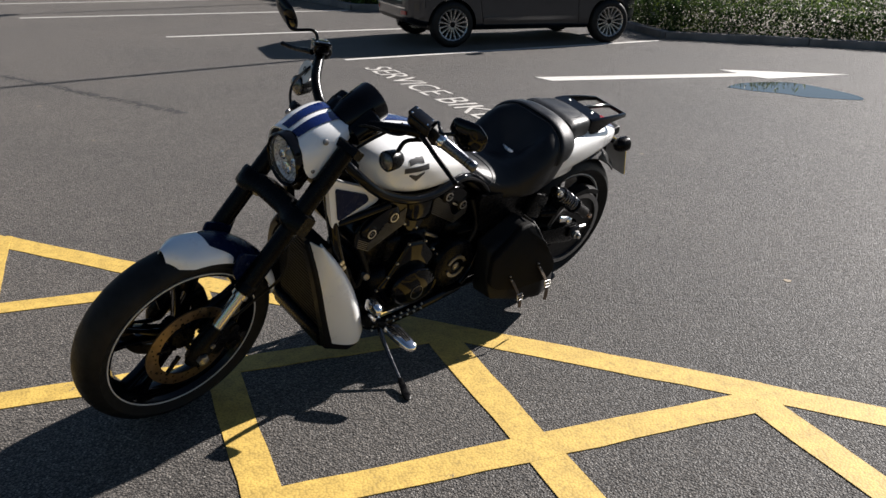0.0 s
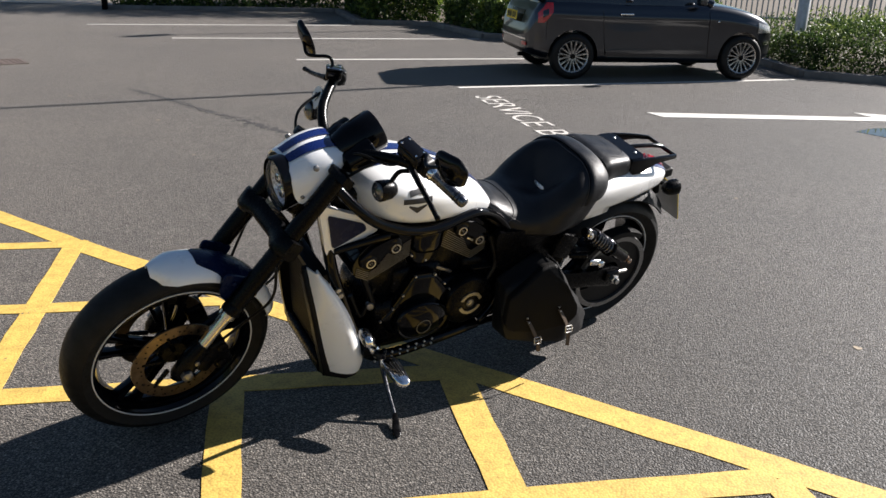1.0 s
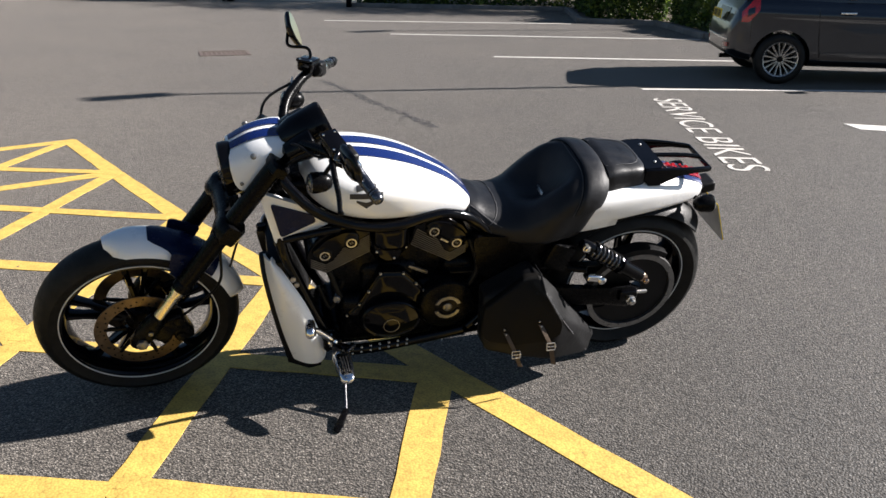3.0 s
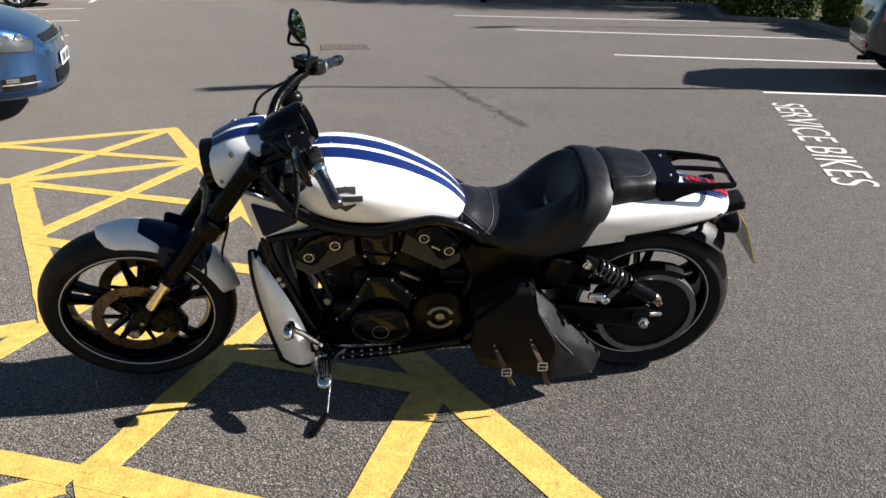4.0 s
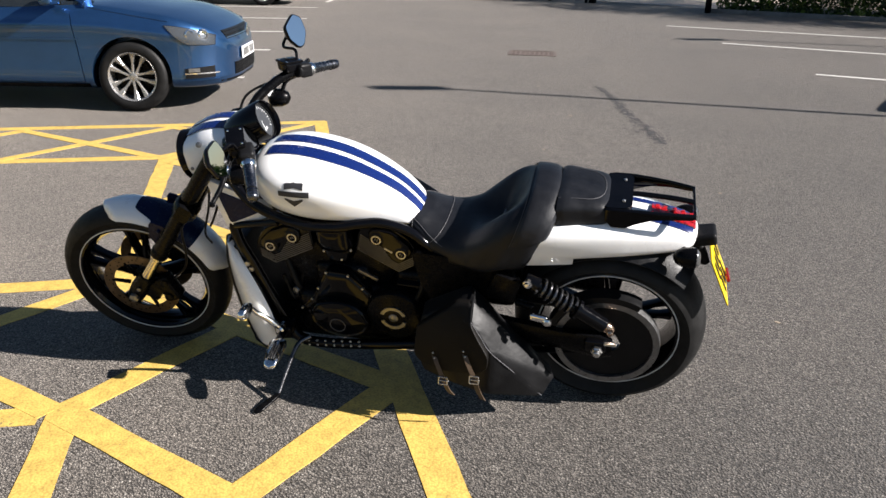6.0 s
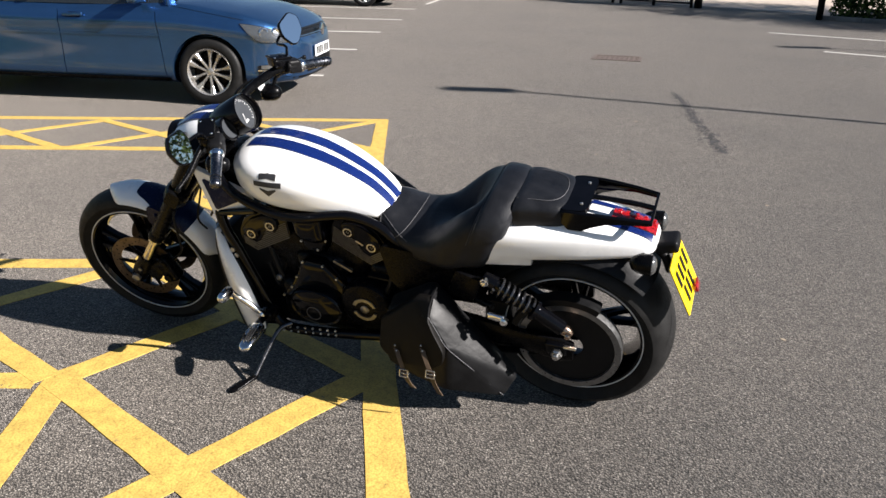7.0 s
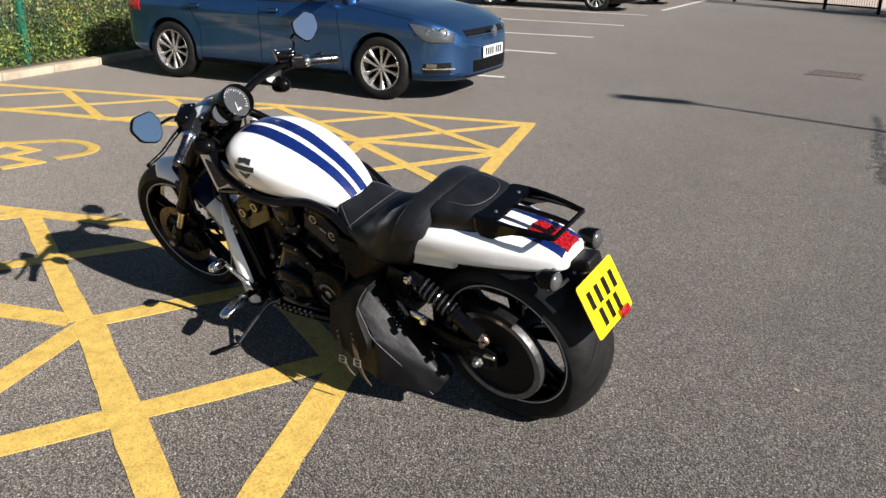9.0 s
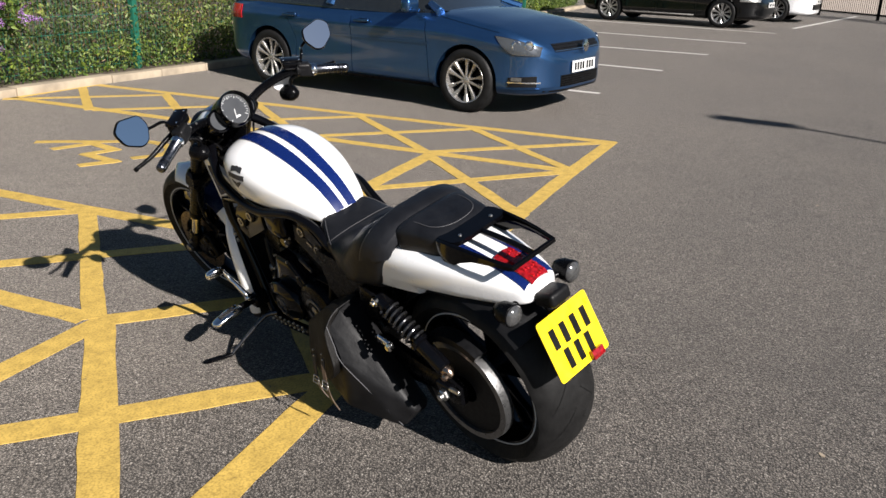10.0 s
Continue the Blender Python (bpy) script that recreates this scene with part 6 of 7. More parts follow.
bm = fresh()
xs = [0.585 + (1.14 - 0.585) * (0.5 - 0.5 * math.cos(math.pi * k / 35)) for k in range(36)]
loft(bm, [oval(x, w, top, mid, low, 48, TE, 5.0) for x in xs for top, mid, low, w in [table(TANK, x)]])
tank = part("fuel_tank", tidy(bm), WHITE, bike, "rounded white fuel tank with two blue stripes")
for s in (1, -1):
    for name, y0, y1, x1, mat in (("blue_stripe", 0.0125, 0.062, 1.075, BLUE),):
        bm = fresh()
        grid = []
        for x in spread(0.589, x1, 36):
            k = min(1.0, (x - 0.55) / 0.3)
            grid.append([tank_top(x, s * y, 0.0016) for y in spread(y0 * (0.6 + 0.4 * k), y1 * (0.62 + 0.38 * k), 9)])
        sheet(bm, grid, 0.0012, s > 0)
        part(name, bm, mat, tank)
# maker's badge as a plain shield and bar
for s in (1, -1):
    def on_side(x, z, grow):
        top, mid, low, w = table(TANK, x)
        up_ = (z - mid) / ((top - mid) if z > mid else (mid - low))
        e = TE if z > mid else 5.0
        return Vector((x, s * (w * (1 - min(0.98, abs(up_)) ** e) ** (1 / e) + grow), z))
    bm = fresh()
    for x0, x1, low_, high_ in ((-0.03, 0.03, lambda t: 0.0135 + 0.006 * (1 - abs(2 * t - 1)), lambda t: 0.026 + 0.012 * (1 - abs(2 * t - 1)) + 0.004 * math.cos(6.28 * t)),
                                (-0.05, 0.05, lambda t: -0.0085, lambda t: 0.0085),
                                (-0.03, 0.03, lambda t: -0.02 - 0.022 * (1 - abs(2 * t - 1)), lambda t: -0.0135 - 0.008 * (1 - abs(2 * t - 1)))):
        patch_ = []
        for t in spread(0, 1, 13):
            x = 0.955 + x0 + (x1 - x0) * t
            patch_.append([on_side(x, 0.822 + z, 0.0012) for z in spread(low_(t), high_(t), 4)])
        sheet(bm, patch_, 0.001, s > 0)
    part("badge", bm, BADGE, tank, "dark shield and bar badge", smooth=False)

# frame
for s in (1, -1):
    bm = fresh()
    tube(bm, [(1.235, s * 0.075, 0.9), (1.19, s * 0.125, 0.85), (1.12, s * 0.165, 0.785), (1.05, s * 0.172, 0.742), (0.95, s * 0.174, 0.71), (0.85, s * 0.168, 0.704), (0.76, s * 0.152, 0.716), (0.69, s * 0.14, 0.718), (0.61, s * 0.125, 0.685), (0.55, s * 0.125, 0.635), (0.5, s * 0.125, 0.56), (0.5, s * 0.13, 0.45), (0.52, s * 0.13, 0.3), (0.58, s * 0.14, 0.235)], 0.0165, 14)
    part("frame_rail", bm, GLOSS, bike, "gloss black frame tube below the tank")
    bm = fresh()
    tube(bm, [(1.235, s * 0.09, 0.8), (1.205, s * 0.13, 0.62), (1.165, s * 0.135, 0.5), (1.085, s * 0.15, 0.3), (1.03, s * 0.165, 0.215), (0.93, s * 0.17, 0.205), (0.75, s * 0.165, 0.222), (0.6, s * 0.155, 0.238)], 0.0185, 14)
    down_tube = part("down_tube", bm, GLOSS, bike)
    bm = fresh()
    rod(bm, (1.2, s * 0.135, 0.655), (1.03, s * 0.165, 0.705), 0.013, 0.013)
    part("frame_brace", bm, GLOSS, bike)
    for k in range(8):
        for h in (0.02, 0.0):
            bm = fresh()
            turned(bm, (1.02 - k * 0.031, s * 0.183, 0.2 + 0.0033 * k + h), (0, s, 0), [(0, 0.005), (0.006, 0.0042), (0.008, 0.002)], 8)
            part("stud", bm, ALLOY, down_tube, "small bright stud")
    for q in ((1.176, 0.514), (1.166, 0.492)):
        bm = fresh()
        turned(bm, (q[0], s * 0.15, q[1]), (0, s, 0), [(0, 0.009), (0.007, 0.009), (0.009, 0.005)], 10)
        disc_ring(bm, (q[0], s * 0.1575, q[1]), (0, 1, 0), 0.004, 0.0085, 0.003, 16)
        part("frame_bolt", bm, ALLOY, down_tube, "bright hollow bolt")

# steering head and airbox side panels
bm = fresh()
rod(bm, (1.3, 0, 0.74), (1.17, 0, 0.93), 0.036, 0.036, 20)
box(bm, (1.13, 0, 0.78), (0.2, 0.2, 0.12), None, 0.03, 3)
part("steering_head", bm, SATIN, bike)
for s in (1, -1):
    tri3 = [(1.268, 0.83), (1.224, 0.64), (1.056, 0.71), (1.07, 0.748)]
    c = Vector((1.14, s * 0.12, 0.74))
    outline = rounded([(a - 1.14, b - 0.74) for a, b in tri3], 0.018)
    bm = fresh()
    plate(bm, outline if s < 0 else outline[::-1], c, (1, 0, 0), (0, 0, 1), 0.02 if s < 0 else -0.02)
    bmesh.ops.recalc_face_normals(bm, faces=bm.faces[:])
    panel = part("intake_panel", bm, WHITE, bike, "white triangular intake panel with a navy inlay", smooth=False)
    inner = rounded([(1.236, 0.792), (1.208, 0.668), (1.1, 0.72), (1.11, 0.744)], 0.014)
    bm = fresh()
    plate(bm, [(a - 1.14, b - 0.74) for a, b in inner], c + Vector((0, s * 0.02, 0)), (1, 0, 0), (0, 0, 1), 0.004 if s < 0 else -0.004)
    bmesh.ops.recalc_face_normals(bm, faces=bm.faces[:])
    part("inlay", bm, NAVY, panel, smooth=False)

# radiator and its white shrouds
rad = Matrix.Rotation(radians(10), 3, "Y")
bm = fresh()
box(bm, (1.195, 0, 0.39), (0.05, 0.27, 0.36), rad, 0.012)
part("radiator", bm, PLASTIC, bike, "black radiator core")
for k in range(22):
    bm = fresh()
    z = 0.24 + k * 0.0145
    box(bm, Vector((1.195, 0, 0.39)) + rad @ Vector((0.0265, 0, z - 0.39)), (0.004, 0.25, 0.004), rad)
    part("radiator_fin", bm, PLASTIC, bike, smooth=False)
SHROUD = [(0.575, 1.262, 1.236, 0.135), (0.52, 1.258, 1.195, 0.17), (0.44, 1.244, 1.147, 0.196), (0.36, 1.228, 1.113, 0.21), (0.29, 1.212, 1.092, 0.219), (0.235, 1.198, 1.079, 0.223), (0.205, 1.19, 1.084, 0.223)]
for s in (1, -1):
    rows = sorted([(z, f, b, y) for z, f, b, y in SHROUD])
    grid = []
    for z in spread(rows[0][0], rows[-1][0], 24):
        f, b, y = table(rows, z)
        row = []
        for t in spread(0, 1, 13):
            bulge = math.sin(math.pi * min(1, t * 1.0)) ** 0.6
            row.append(Vector((f + (b - f) * t, s * (y - 0.045 * (1 - t) ** 2.2 - 0.02 * t ** 6 + 0.006 * bulge), z + 0.004 * t)))
        grid.append(row)
    bm = fresh()
    sheet(bm, grid, 0.006, s > 0)
    shroud = part("radiator_shroud", bm, WHITE, bike, "white curved radiator shroud")
    bm = fresh()
    rings = []
    for z in spread(0.19, 0.56, 14):
        f, b, y = table(rows, z)
        rings.append([Vector((f + 0.012, s * (y - 0.05), z - 0.01)), Vector((f + 0.014, s * (y - 0.075), z - 0.01)), Vector((b + 0.03, s * (y - 0.075), z - 0.01)), Vector((b + 0.012, s * (y - 0.02), z - 0.01)), Vector(((f + b) / 2, s * (y - 0.012), z - 0.01))])
    loft(bm, rings)
    part("shroud_backing", tidy(bm), PLASTIC, bike, "black plastic duct behind the shroud")
    bm = fresh()
    rings = []
    for z in spread(0.19, 0.57, 16):
        f, b, y = table(rows, z)
        rings.append([Vector((f + 0.016 * math.cos(a) - 0.002, s * (y - 0.056) + 0.014 * math.sin(a), z)) for a in spread(0, 5.4, 8)])
    loft(bm, rings)
    part("shroud_lip", tidy(bm), PLASTIC, bike)
bm = fresh()
box(bm, (1.13, 0, 0.2), (0.16, 0.3, 0.06), Matrix.Rotation(radians(8), 3, "Y"), 0.02, 3)
part("belly_pan", bm, SATIN, bike)

# engine
CRANK = Vector((0.86, 0, 0.33))
engine = new("engine")
engine.parent = bike
bm = fresh()
for c, s, b in (((0.86, 0, 0.31), (0.34, 0.3, 0.2), 0.05), ((0.70, 0, 0.35), (0.26, 0.28, 0.2), 0.05), ((0.85, 0, 0.235), (0.42, 0.26, 0.09), 0.03), ((0.86, 0, 0.44), (0.2, 0.24, 0.16), 0.04), ((0.6, 0, 0.4), (0.16, 0.22, 0.22), 0.04)):
    box(bm, c, s, None, b, 3)
part("crankcase", bm, SATIN, engine, "black crankcase")
# Dark block added to close the see-through gap behind the crankcase.
bm = fresh()
box(bm, (0.53, 0, 0.35), (0.16, 0.24, 0.28), None, 0.03, 3)
part("inner_fill_block", bm, SATIN, engine)
def domed(bm, outline, levels):
    """A cast cover seen from the left: the outline (x, z) shrinks towards its middle, rows (y, scale)."""
    cx, cz = (sum(p[k] for p in outline) / len(outline) for k in (0, 1))
    loft(bm, [[Vector((cx + (x - cx) * k, y, cz + (z - cz) * k)) for x, z in outline] for y, k in levels])
    return tidy(bm)


# each head: the way along its row of plugs, half width, body outline, fin run, plug places
HEADS = (
    (33.0, 0.15, [(0.93, 0.6), (1.073, 0.522), (1.128, 0.55), (1.135, 0.592), (1.105, 0.65), (1.02, 0.705), (0.955, 0.7), (0.932, 0.668)], ((0.935, 0.6), (1.073, 0.527), (1.119, 0.552)), ((1.077, 0.6), (0.995, 0.643))),
    (-30.5, 0.113, [(0.797, 0.587), (0.659, 0.505), (0.6, 0.541), (0.588, 0.59), (0.62, 0.645), (0.7, 0.695), (0.765, 0.685), (0.79, 0.645)], ((0.793, 0.587), (0.659, 0.51), (0.607, 0.542)), ((0.722, 0.638), (0.643, 0.588))))
for lean, wide, body, run, plugs in HEADS:
    a = radians(lean)
    ax = Vector((math.sin(a), 0, math.cos(a)))
    tx = Vector((math.cos(a), 0, -math.sin(a)))
    rot = Matrix((tx, Vector((0, 1, 0)), ax)).transposed()
    bm = fresh()
    box(bm, CRANK + ax * 0.2, (0.15, 0.2, 0.2), rot, 0.02, 2)
    part("cylinder", bm, SATIN, engine, "black cylinder")
    bm = fresh()
    domed(bm, rounded(body, 0.018), [(-wide, 0.86), (-wide + 0.012, 0.97), (-wide + 0.03, 1.0), (wide - 0.014, 1.0), (wide - 0.006, 0.99), (wide - 0.004, 0.97), (wide - 0.004, 0.5)])
    head = part("cylinder_head", bm, GLOSS, engine, "gloss black cylinder head with bright fin edges")
    for k in range(9):
        rise = Vector((0, 0, 0.0072 * k))
        pts = [Vector((x, wide - 0.0035, z)) + rise for x, z in run]
        pts[0].x += (plugs[1][0] > 0.9) * 0.0005 * k - (plugs[1][0] < 0.9) * 0.002 * k
        if k > 4:
            pts = [pts[0], pts[0].lerp(pts[1], 0.8 - 0.06 * (k - 5))]
        bm = fresh()
        for p, q in zip(pts, pts[1:]):
            d = (q - p).normalized()
            turn = Matrix((d, Vector((0, 1, 0)), d.cross(Vector((0, 1, 0))))).transposed()
            box(bm, (p + q) / 2, ((q - p).length + 0.0008, 0.007, 0.0015), turn)
        part("fin", bm, DARK_ALLOY, head, "bright machined fin edge", smooth=False)
    # rocker cover over the row of plugs
    (x0, z0), (x1, z1) = plugs
    along_row = Vector((x1 - x0, 0, z1 - z0)).normalized()
    over = Vector((-along_row.z, 0, along_row.x))
    over = over if over.z > 0 else -over
    p, q = Vector((x0, 0, z0)), Vector((x1, 0, z1))
    cover = [p - along_row * 0.036 - over * 0.004, p - along_row * 0.03 + over * 0.03, p.lerp(q, 0.3) + over * 0.05, q + over * 0.046, q + along_row * 0.028 + over * 0.03, q + along_row * 0.032 - over * 0.004]
    bm = fresh()
    domed(bm, rounded([(v.x, v.z) for v in cover], 0.012), [(wide - 0.03, 1.0), (wide - 0.001, 1.0), (wide + 0.004, 0.97), (wide + 0.007, 0.9), (wide + 0.0075, 0.4)])
    part("rocker_cover", bm, GLOSS, head)
    for x, z in plugs:
        bm = fresh()
        c = Vector((x, wide - 0.01, z))
        turned(bm, c, (0, 1, 0), [(0, 0.0265), (0.014, 0.0265), (0.018, 0.0235), (0.02, 0.018)], 28)
        cap = part("plug_cap", bm, GLOSS, head)
        bm = fresh()
        disc_ring(bm, c + Vector((0, 0.0205, 0)), (0, 1, 0), 0.0125, 0.0165, 0.003, 28)
        part("cap_ring", bm, ALLOY, head, "bright ring")
        bm = fresh()
        for k in (-0.0035, 0.0035):
            box(bm, c + Vector((0, 0.0203, 0)) + along_row * k, (0.003, 0.0015, 0.008), rot, 0.0005, 1)
        part("cap_mark", bm, DARK_ALLOY, head)
bm = fresh()
box(bm, (0.685, 0.122, 0.6), (0.03, 0.003, 0.006), Matrix.Rotation(radians(-30.5), 3, "Y"), 0.001)
part("maker_plate", bm, ALLOY, engine, "small bright plate")
# throttle body and covers between the cylinders
bm = fresh()
domed(bm, rounded([(0.93, 0.7), (0.928, 0.612), (0.9, 0.583), (0.822, 0.578), (0.8, 0.6), (0.802, 0.7)], 0.02), [(-0.12, 1.0), (0.09, 1.0), (0.118, 0.98), (0.135, 0.9), (0.145, 0.76), (0.15, 0.5), (0.151, 0.2)])
part("intake_cover", bm, GLOSS, engine, "gloss black intake cover")
bm = fresh()
domed(bm, rounded([(0.922, 0.6), (0.905, 0.548), (0.87, 0.525), (0.83, 0.535), (0.815, 0.575), (0.83, 0.6)], 0.014), [(0.0, 1.0), (0.1, 1.0), (0.116, 0.95), (0.122, 0.8), (0.123, 0.4)])
part("throttle_body", bm, GLOSS, engine)
for x, z in ((0.907, 0.574), (0.812, 0.586), (0.849, 0.545)):
    bm = fresh()
    turned(bm, (x, 0.12, z), (0, 1, 0), [(0, 0.0045), (0.005, 0.0042), (0.0065, 0.002)], 10)
    part("cover_bolt", bm, ALLOY, engine, "bright bolt")
bm = fresh()
box(bm, (0.765, 0.117, 0.488), (0.075, 0.012, 0.012), Matrix.Rotation(radians(-27), 3, "Y"), 0.004)
part("name_strip", bm, DARK_ALLOY, engine)
# left covers
lid = [(0.899, 0.514), (0.821, 0.508), (0.774, 0.459), (0.744, 0.427), (0.757, 0.376), (0.745, 0.32), (0.775, 0.262), (0.86, 0.243), (0.945, 0.265), (0.985, 0.305), (1.01, 0.344), (0.967, 0.389), (0.937, 0.441)]
bm = fresh()
domed(bm, rounded(lid, 0.012, 3), [(0.08, 1.0), (0.144, 1.0), (0.15, 0.985), (0.152, 0.94), (0.156, 0.92), (0.158, 0.88), (0.159, 0.4)])
alternator = part("alternator_cover", bm, GLOSS, engine, "gloss black engine side cover with bright bolts")
bm = fresh()
domed(bm, rounded([(0.968, 0.36), (0.94, 0.402), (0.872, 0.42), (0.806, 0.408), (0.765, 0.372), (0.752, 0.33), (0.775, 0.285), (0.85, 0.256), (0.925, 0.275), (0.962, 0.315)], 0.03, 5), [(0.15, 1.0), (0.182, 0.985), (0.19, 0.955), (0.193, 0.92), (0.19, 0.86), (0.193, 0.78), (0.2, 0.58), (0.204, 0.4), (0.205, 0.15)])
part("clutch_dome", bm, GLOSS, alternator)
bm = fresh()
disc_ring(bm, (0.863, 0.206, 0.328), (0, 1, 0), 0.0255, 0.0275, 0.003, 32)
part("clutch_badge", bm, DARK_ALLOY, alternator, "thin round badge outline")
for x, z in [lid[k] for k in (0, 1, 2, 3, 4, 10, 11, 12)]:
    bm = fresh()
    turned(bm, (0.866 + (x - 0.866) * 0.965, 0.15, 0.378 + (z - 0.378) * 0.965), (0, 1, 0), [(0, 0.0045), (0.009, 0.0042), (0.0105, 0.002)], 10)
    part("cover_bolt", bm, ALLOY, alternator, "bright bolt")
bm = fresh()
turned(bm, (0.67, 0.13, 0.368), (0, 1, 0), [(0, 0.1), (0.03, 0.1), (0.045, 0.092), (0.052, 0.075)], 40)
part("pulley_cover", bm, SATIN, engine, "round black belt pulley cover")
bm = fresh()
for a0 in (20, 200):
    band_round(bm, (0.67, 0.184, 0.368), (0, 1, 0), [(0.034, -0.003), (0.046, -0.003), (0.046, 0.003), (0.034, 0.003)], 20, (a0, a0 + 140))
turned(bm, (0.67, 0.18, 0.368), (0, 1, 0), [(0, 0.016), (0.006, 0.016), (0.009, 0.01)], 20)
part("pulley_ring", bm, DARK_ALLOY, engine, "grey ring on the pulley cover")
bm = fresh()
turned(bm, (1.03, 0.11, 0.39), (0.3, 1, 0.2), [(0, 0.014), (0.014, 0.014), (0.018, 0.011), (0.019, 0.004)], 18)
part("sensor_plug", bm, DARK_ALLOY, engine)
# Dark box added low behind the covers, only to fill an open gap.
bm = fresh()
box(bm, (0.62, 0, 0.2), (0.12, 0.2, 0.1), None, 0.02, 2)
part("belly_fill_block", bm, SATIN, engine)
for pts, r in (([(1.06, 0.09, 0.5), (1.03, 0.11, 0.42), (1.0, 0.11, 0.34), (1.01, 0.11, 0.27)], 0.011), ([(1.09, 0.08, 0.42), (1.05, 0.1, 0.34), (1.01, 0.09, 0.44), (0.97, 0.09, 0.5)], 0.009), ([(0.6, 0.12, 0.6), (0.57, 0.145, 0.5), (0.6, 0.15, 0.42)], 0.009)):
    bm = fresh()
    tube(bm, pts, r, 10)
    part("hose", bm, PLASTIC, engine)

# foot controls and side stand
def capsule(bm, a, b, flat, rows, n=28, e=3.0):
    """A rounded bar from a to b, broad across flat: rows (share of the way, half breadth, half thickness)."""
    a, b, flat = Vector(a), Vector(b), Vector(flat)
    d = (b - a).normalized()
    u = (flat - d * flat.dot(d)).normalized()
    v = d.cross(u)
    rings = []
    for t, w, h in rows:
        ring = []
        for k in range(n):
            c, q = math.cos(2 * math.pi * k / n), math.sin(2 * math.pi * k / n)
            ring.append(a.lerp(b, t) + u * w * math.copysign(abs(c) ** (2 / e), c) + v * h * math.copysign(abs(q) ** (2 / e), q))
        rings.append(ring)
    loft(bm, rings)
    return tidy(bm)


bm = fresh()
box(bm, (1.06, 0.2, 0.285), (0.06, 0.06, 0.045), None, 0.012, 3)
rod(bm, (1.06, 0.19, 0.29), (1.05, 0.29, 0.3), 0.013, 0.013)
part("peg_mount", bm, SATIN, bike, "black foot control mount")
bm = fresh()
tube(bm, [(1.062, 0.225, 0.305), (1.068, 0.24, 0.325), (1.1, 0.25, 0.365), (1.125, 0.258, 0.392), (1.138, 0.268, 0.425)], lambda t: 0.0125 - 0.005 * t, 12)
turned(bm, (1.062, 0.21, 0.305), (0, 1, 0.1), [(0, 0.015), (0.02, 0.017), (0.034, 0.016), (0.04, 0.01)], 18)
shift_lever = part("shift_lever", bm, CHROME, bike, "chrome shift lever")
bm = fresh()
capsule(bm, (1.136, 0.268, 0.431), (1.142, 0.334, 0.428), (0, 0, 1), [(0, 0.006, 0.006), (0.03, 0.013, 0.012), (0.15, 0.018, 0.0155), (0.5, 0.0185, 0.016), (0.82, 0.0165, 0.0145), (0.95, 0.012, 0.011), (1, 0.006, 0.005)])
toe_peg = part("toe_peg", bm, CHROME, shift_lever, "chrome toe peg with rubber strips")
for k in (-0.0085, 0.0, 0.0085):
    bm = fresh()
    box(bm, (1.1245, 0.305, 0.43 + k), (0.004, 0.046, 0.0035), None, 0.0012, 1)
    part("toe_rubber", bm, PLASTIC, toe_peg)
bm = fresh()
capsule(bm, (1.044, 0.288, 0.306), (1.034, 0.412, 0.296), (1, 0, 0), [(0, 0.018, 0.008), (0.04, 0.026, 0.012), (0.15, 0.03, 0.0145), (0.5, 0.0285, 0.0145), (0.8, 0.0245, 0.013), (0.93, 0.02, 0.011), (0.97, 0.015, 0.009), (1, 0.008, 0.005)])
foot_peg = part("foot_peg", bm, CHROME, bike, "tapered chrome foot peg with rubber strips")
for k in (-0.009, 0.0, 0.009):
    bm = fresh()
    capsule(bm, (1.04 + k, 0.318, 0.319 - 0.0005 * abs(k) / 0.009), (1.036 + k * 0.8, 0.382, 0.3135), (1, 0, 0), [(0, 0.001, 0.001), (0.05, 0.0022, 0.0022), (0.95, 0.0022, 0.0022), (1, 0.001, 0.001)], 10, 2.0)
    part("peg_rubber", bm, PLASTIC, foot_peg)
bm = fresh()
tube(bm, [(0.985, 0.18, 0.235), (1.016, 0.22, 0.23), (1.03, 0.3, 0.19), (1.038, 0.39, 0.144)], lambda t: 0.0105 - 0.0045 * t, 12)
stand = part("side_stand", bm, STAND_STEEL, bike, "dark steel side stand resting on the asphalt")
bm = fresh()
capsule(bm, (1.035, 0.38, 0.147), (1.08, 0.482, 0.1535), (1, -0.5, 0), [(0, 0.006, 0.005), (0.1, 0.01, 0.007), (0.35, 0.011, 0.006), (0.75, 0.015, 0.0045), (0.93, 0.013, 0.004), (1, 0.006, 0.002)], 20)
part("stand_foot", bm, SATIN, stand, "black stand foot")

# seat
SEAT = [  # x, top, widest, low, half width
    (0.15, 0.795, 0.73, 0.60, 0.15), (0.158, 0.812, 0.728, 0.594, 0.166), (0.18, 0.826, 0.722, 0.588, 0.178), (0.23, 0.832, 0.712, 0.585, 0.186), (0.27, 0.826, 0.7, 0.584, 0.192), (0.3, 0.806, 0.685, 0.582, 0.193), (0.343, 0.762, 0.665, 0.581, 0.19), (0.396, 0.716, 0.64, 0.582, 0.179),
    (0.44, 0.695, 0.622, 0.585, 0.166), (0.49, 0.689, 0.618, 0.592, 0.152), (0.54, 0.7, 0.63, 0.606, 0.136), (0.585, 0.719, 0.655, 0.628, 0.115), (0.615, 0.722, 0.672, 0.645, 0.095), (0.632, 0.712, 0.68, 0.655, 0.07)]


def seat_lean(p):
    """The back edge of the seat slants down and forwards."""
    k = max(0.0, min(1.0, (0.42 - p.x) / 0.2))
    return Vector((p.x + (0.79 - p.z) * 0.43 * k, p.y, p.z))


SEAT_E = 2.5


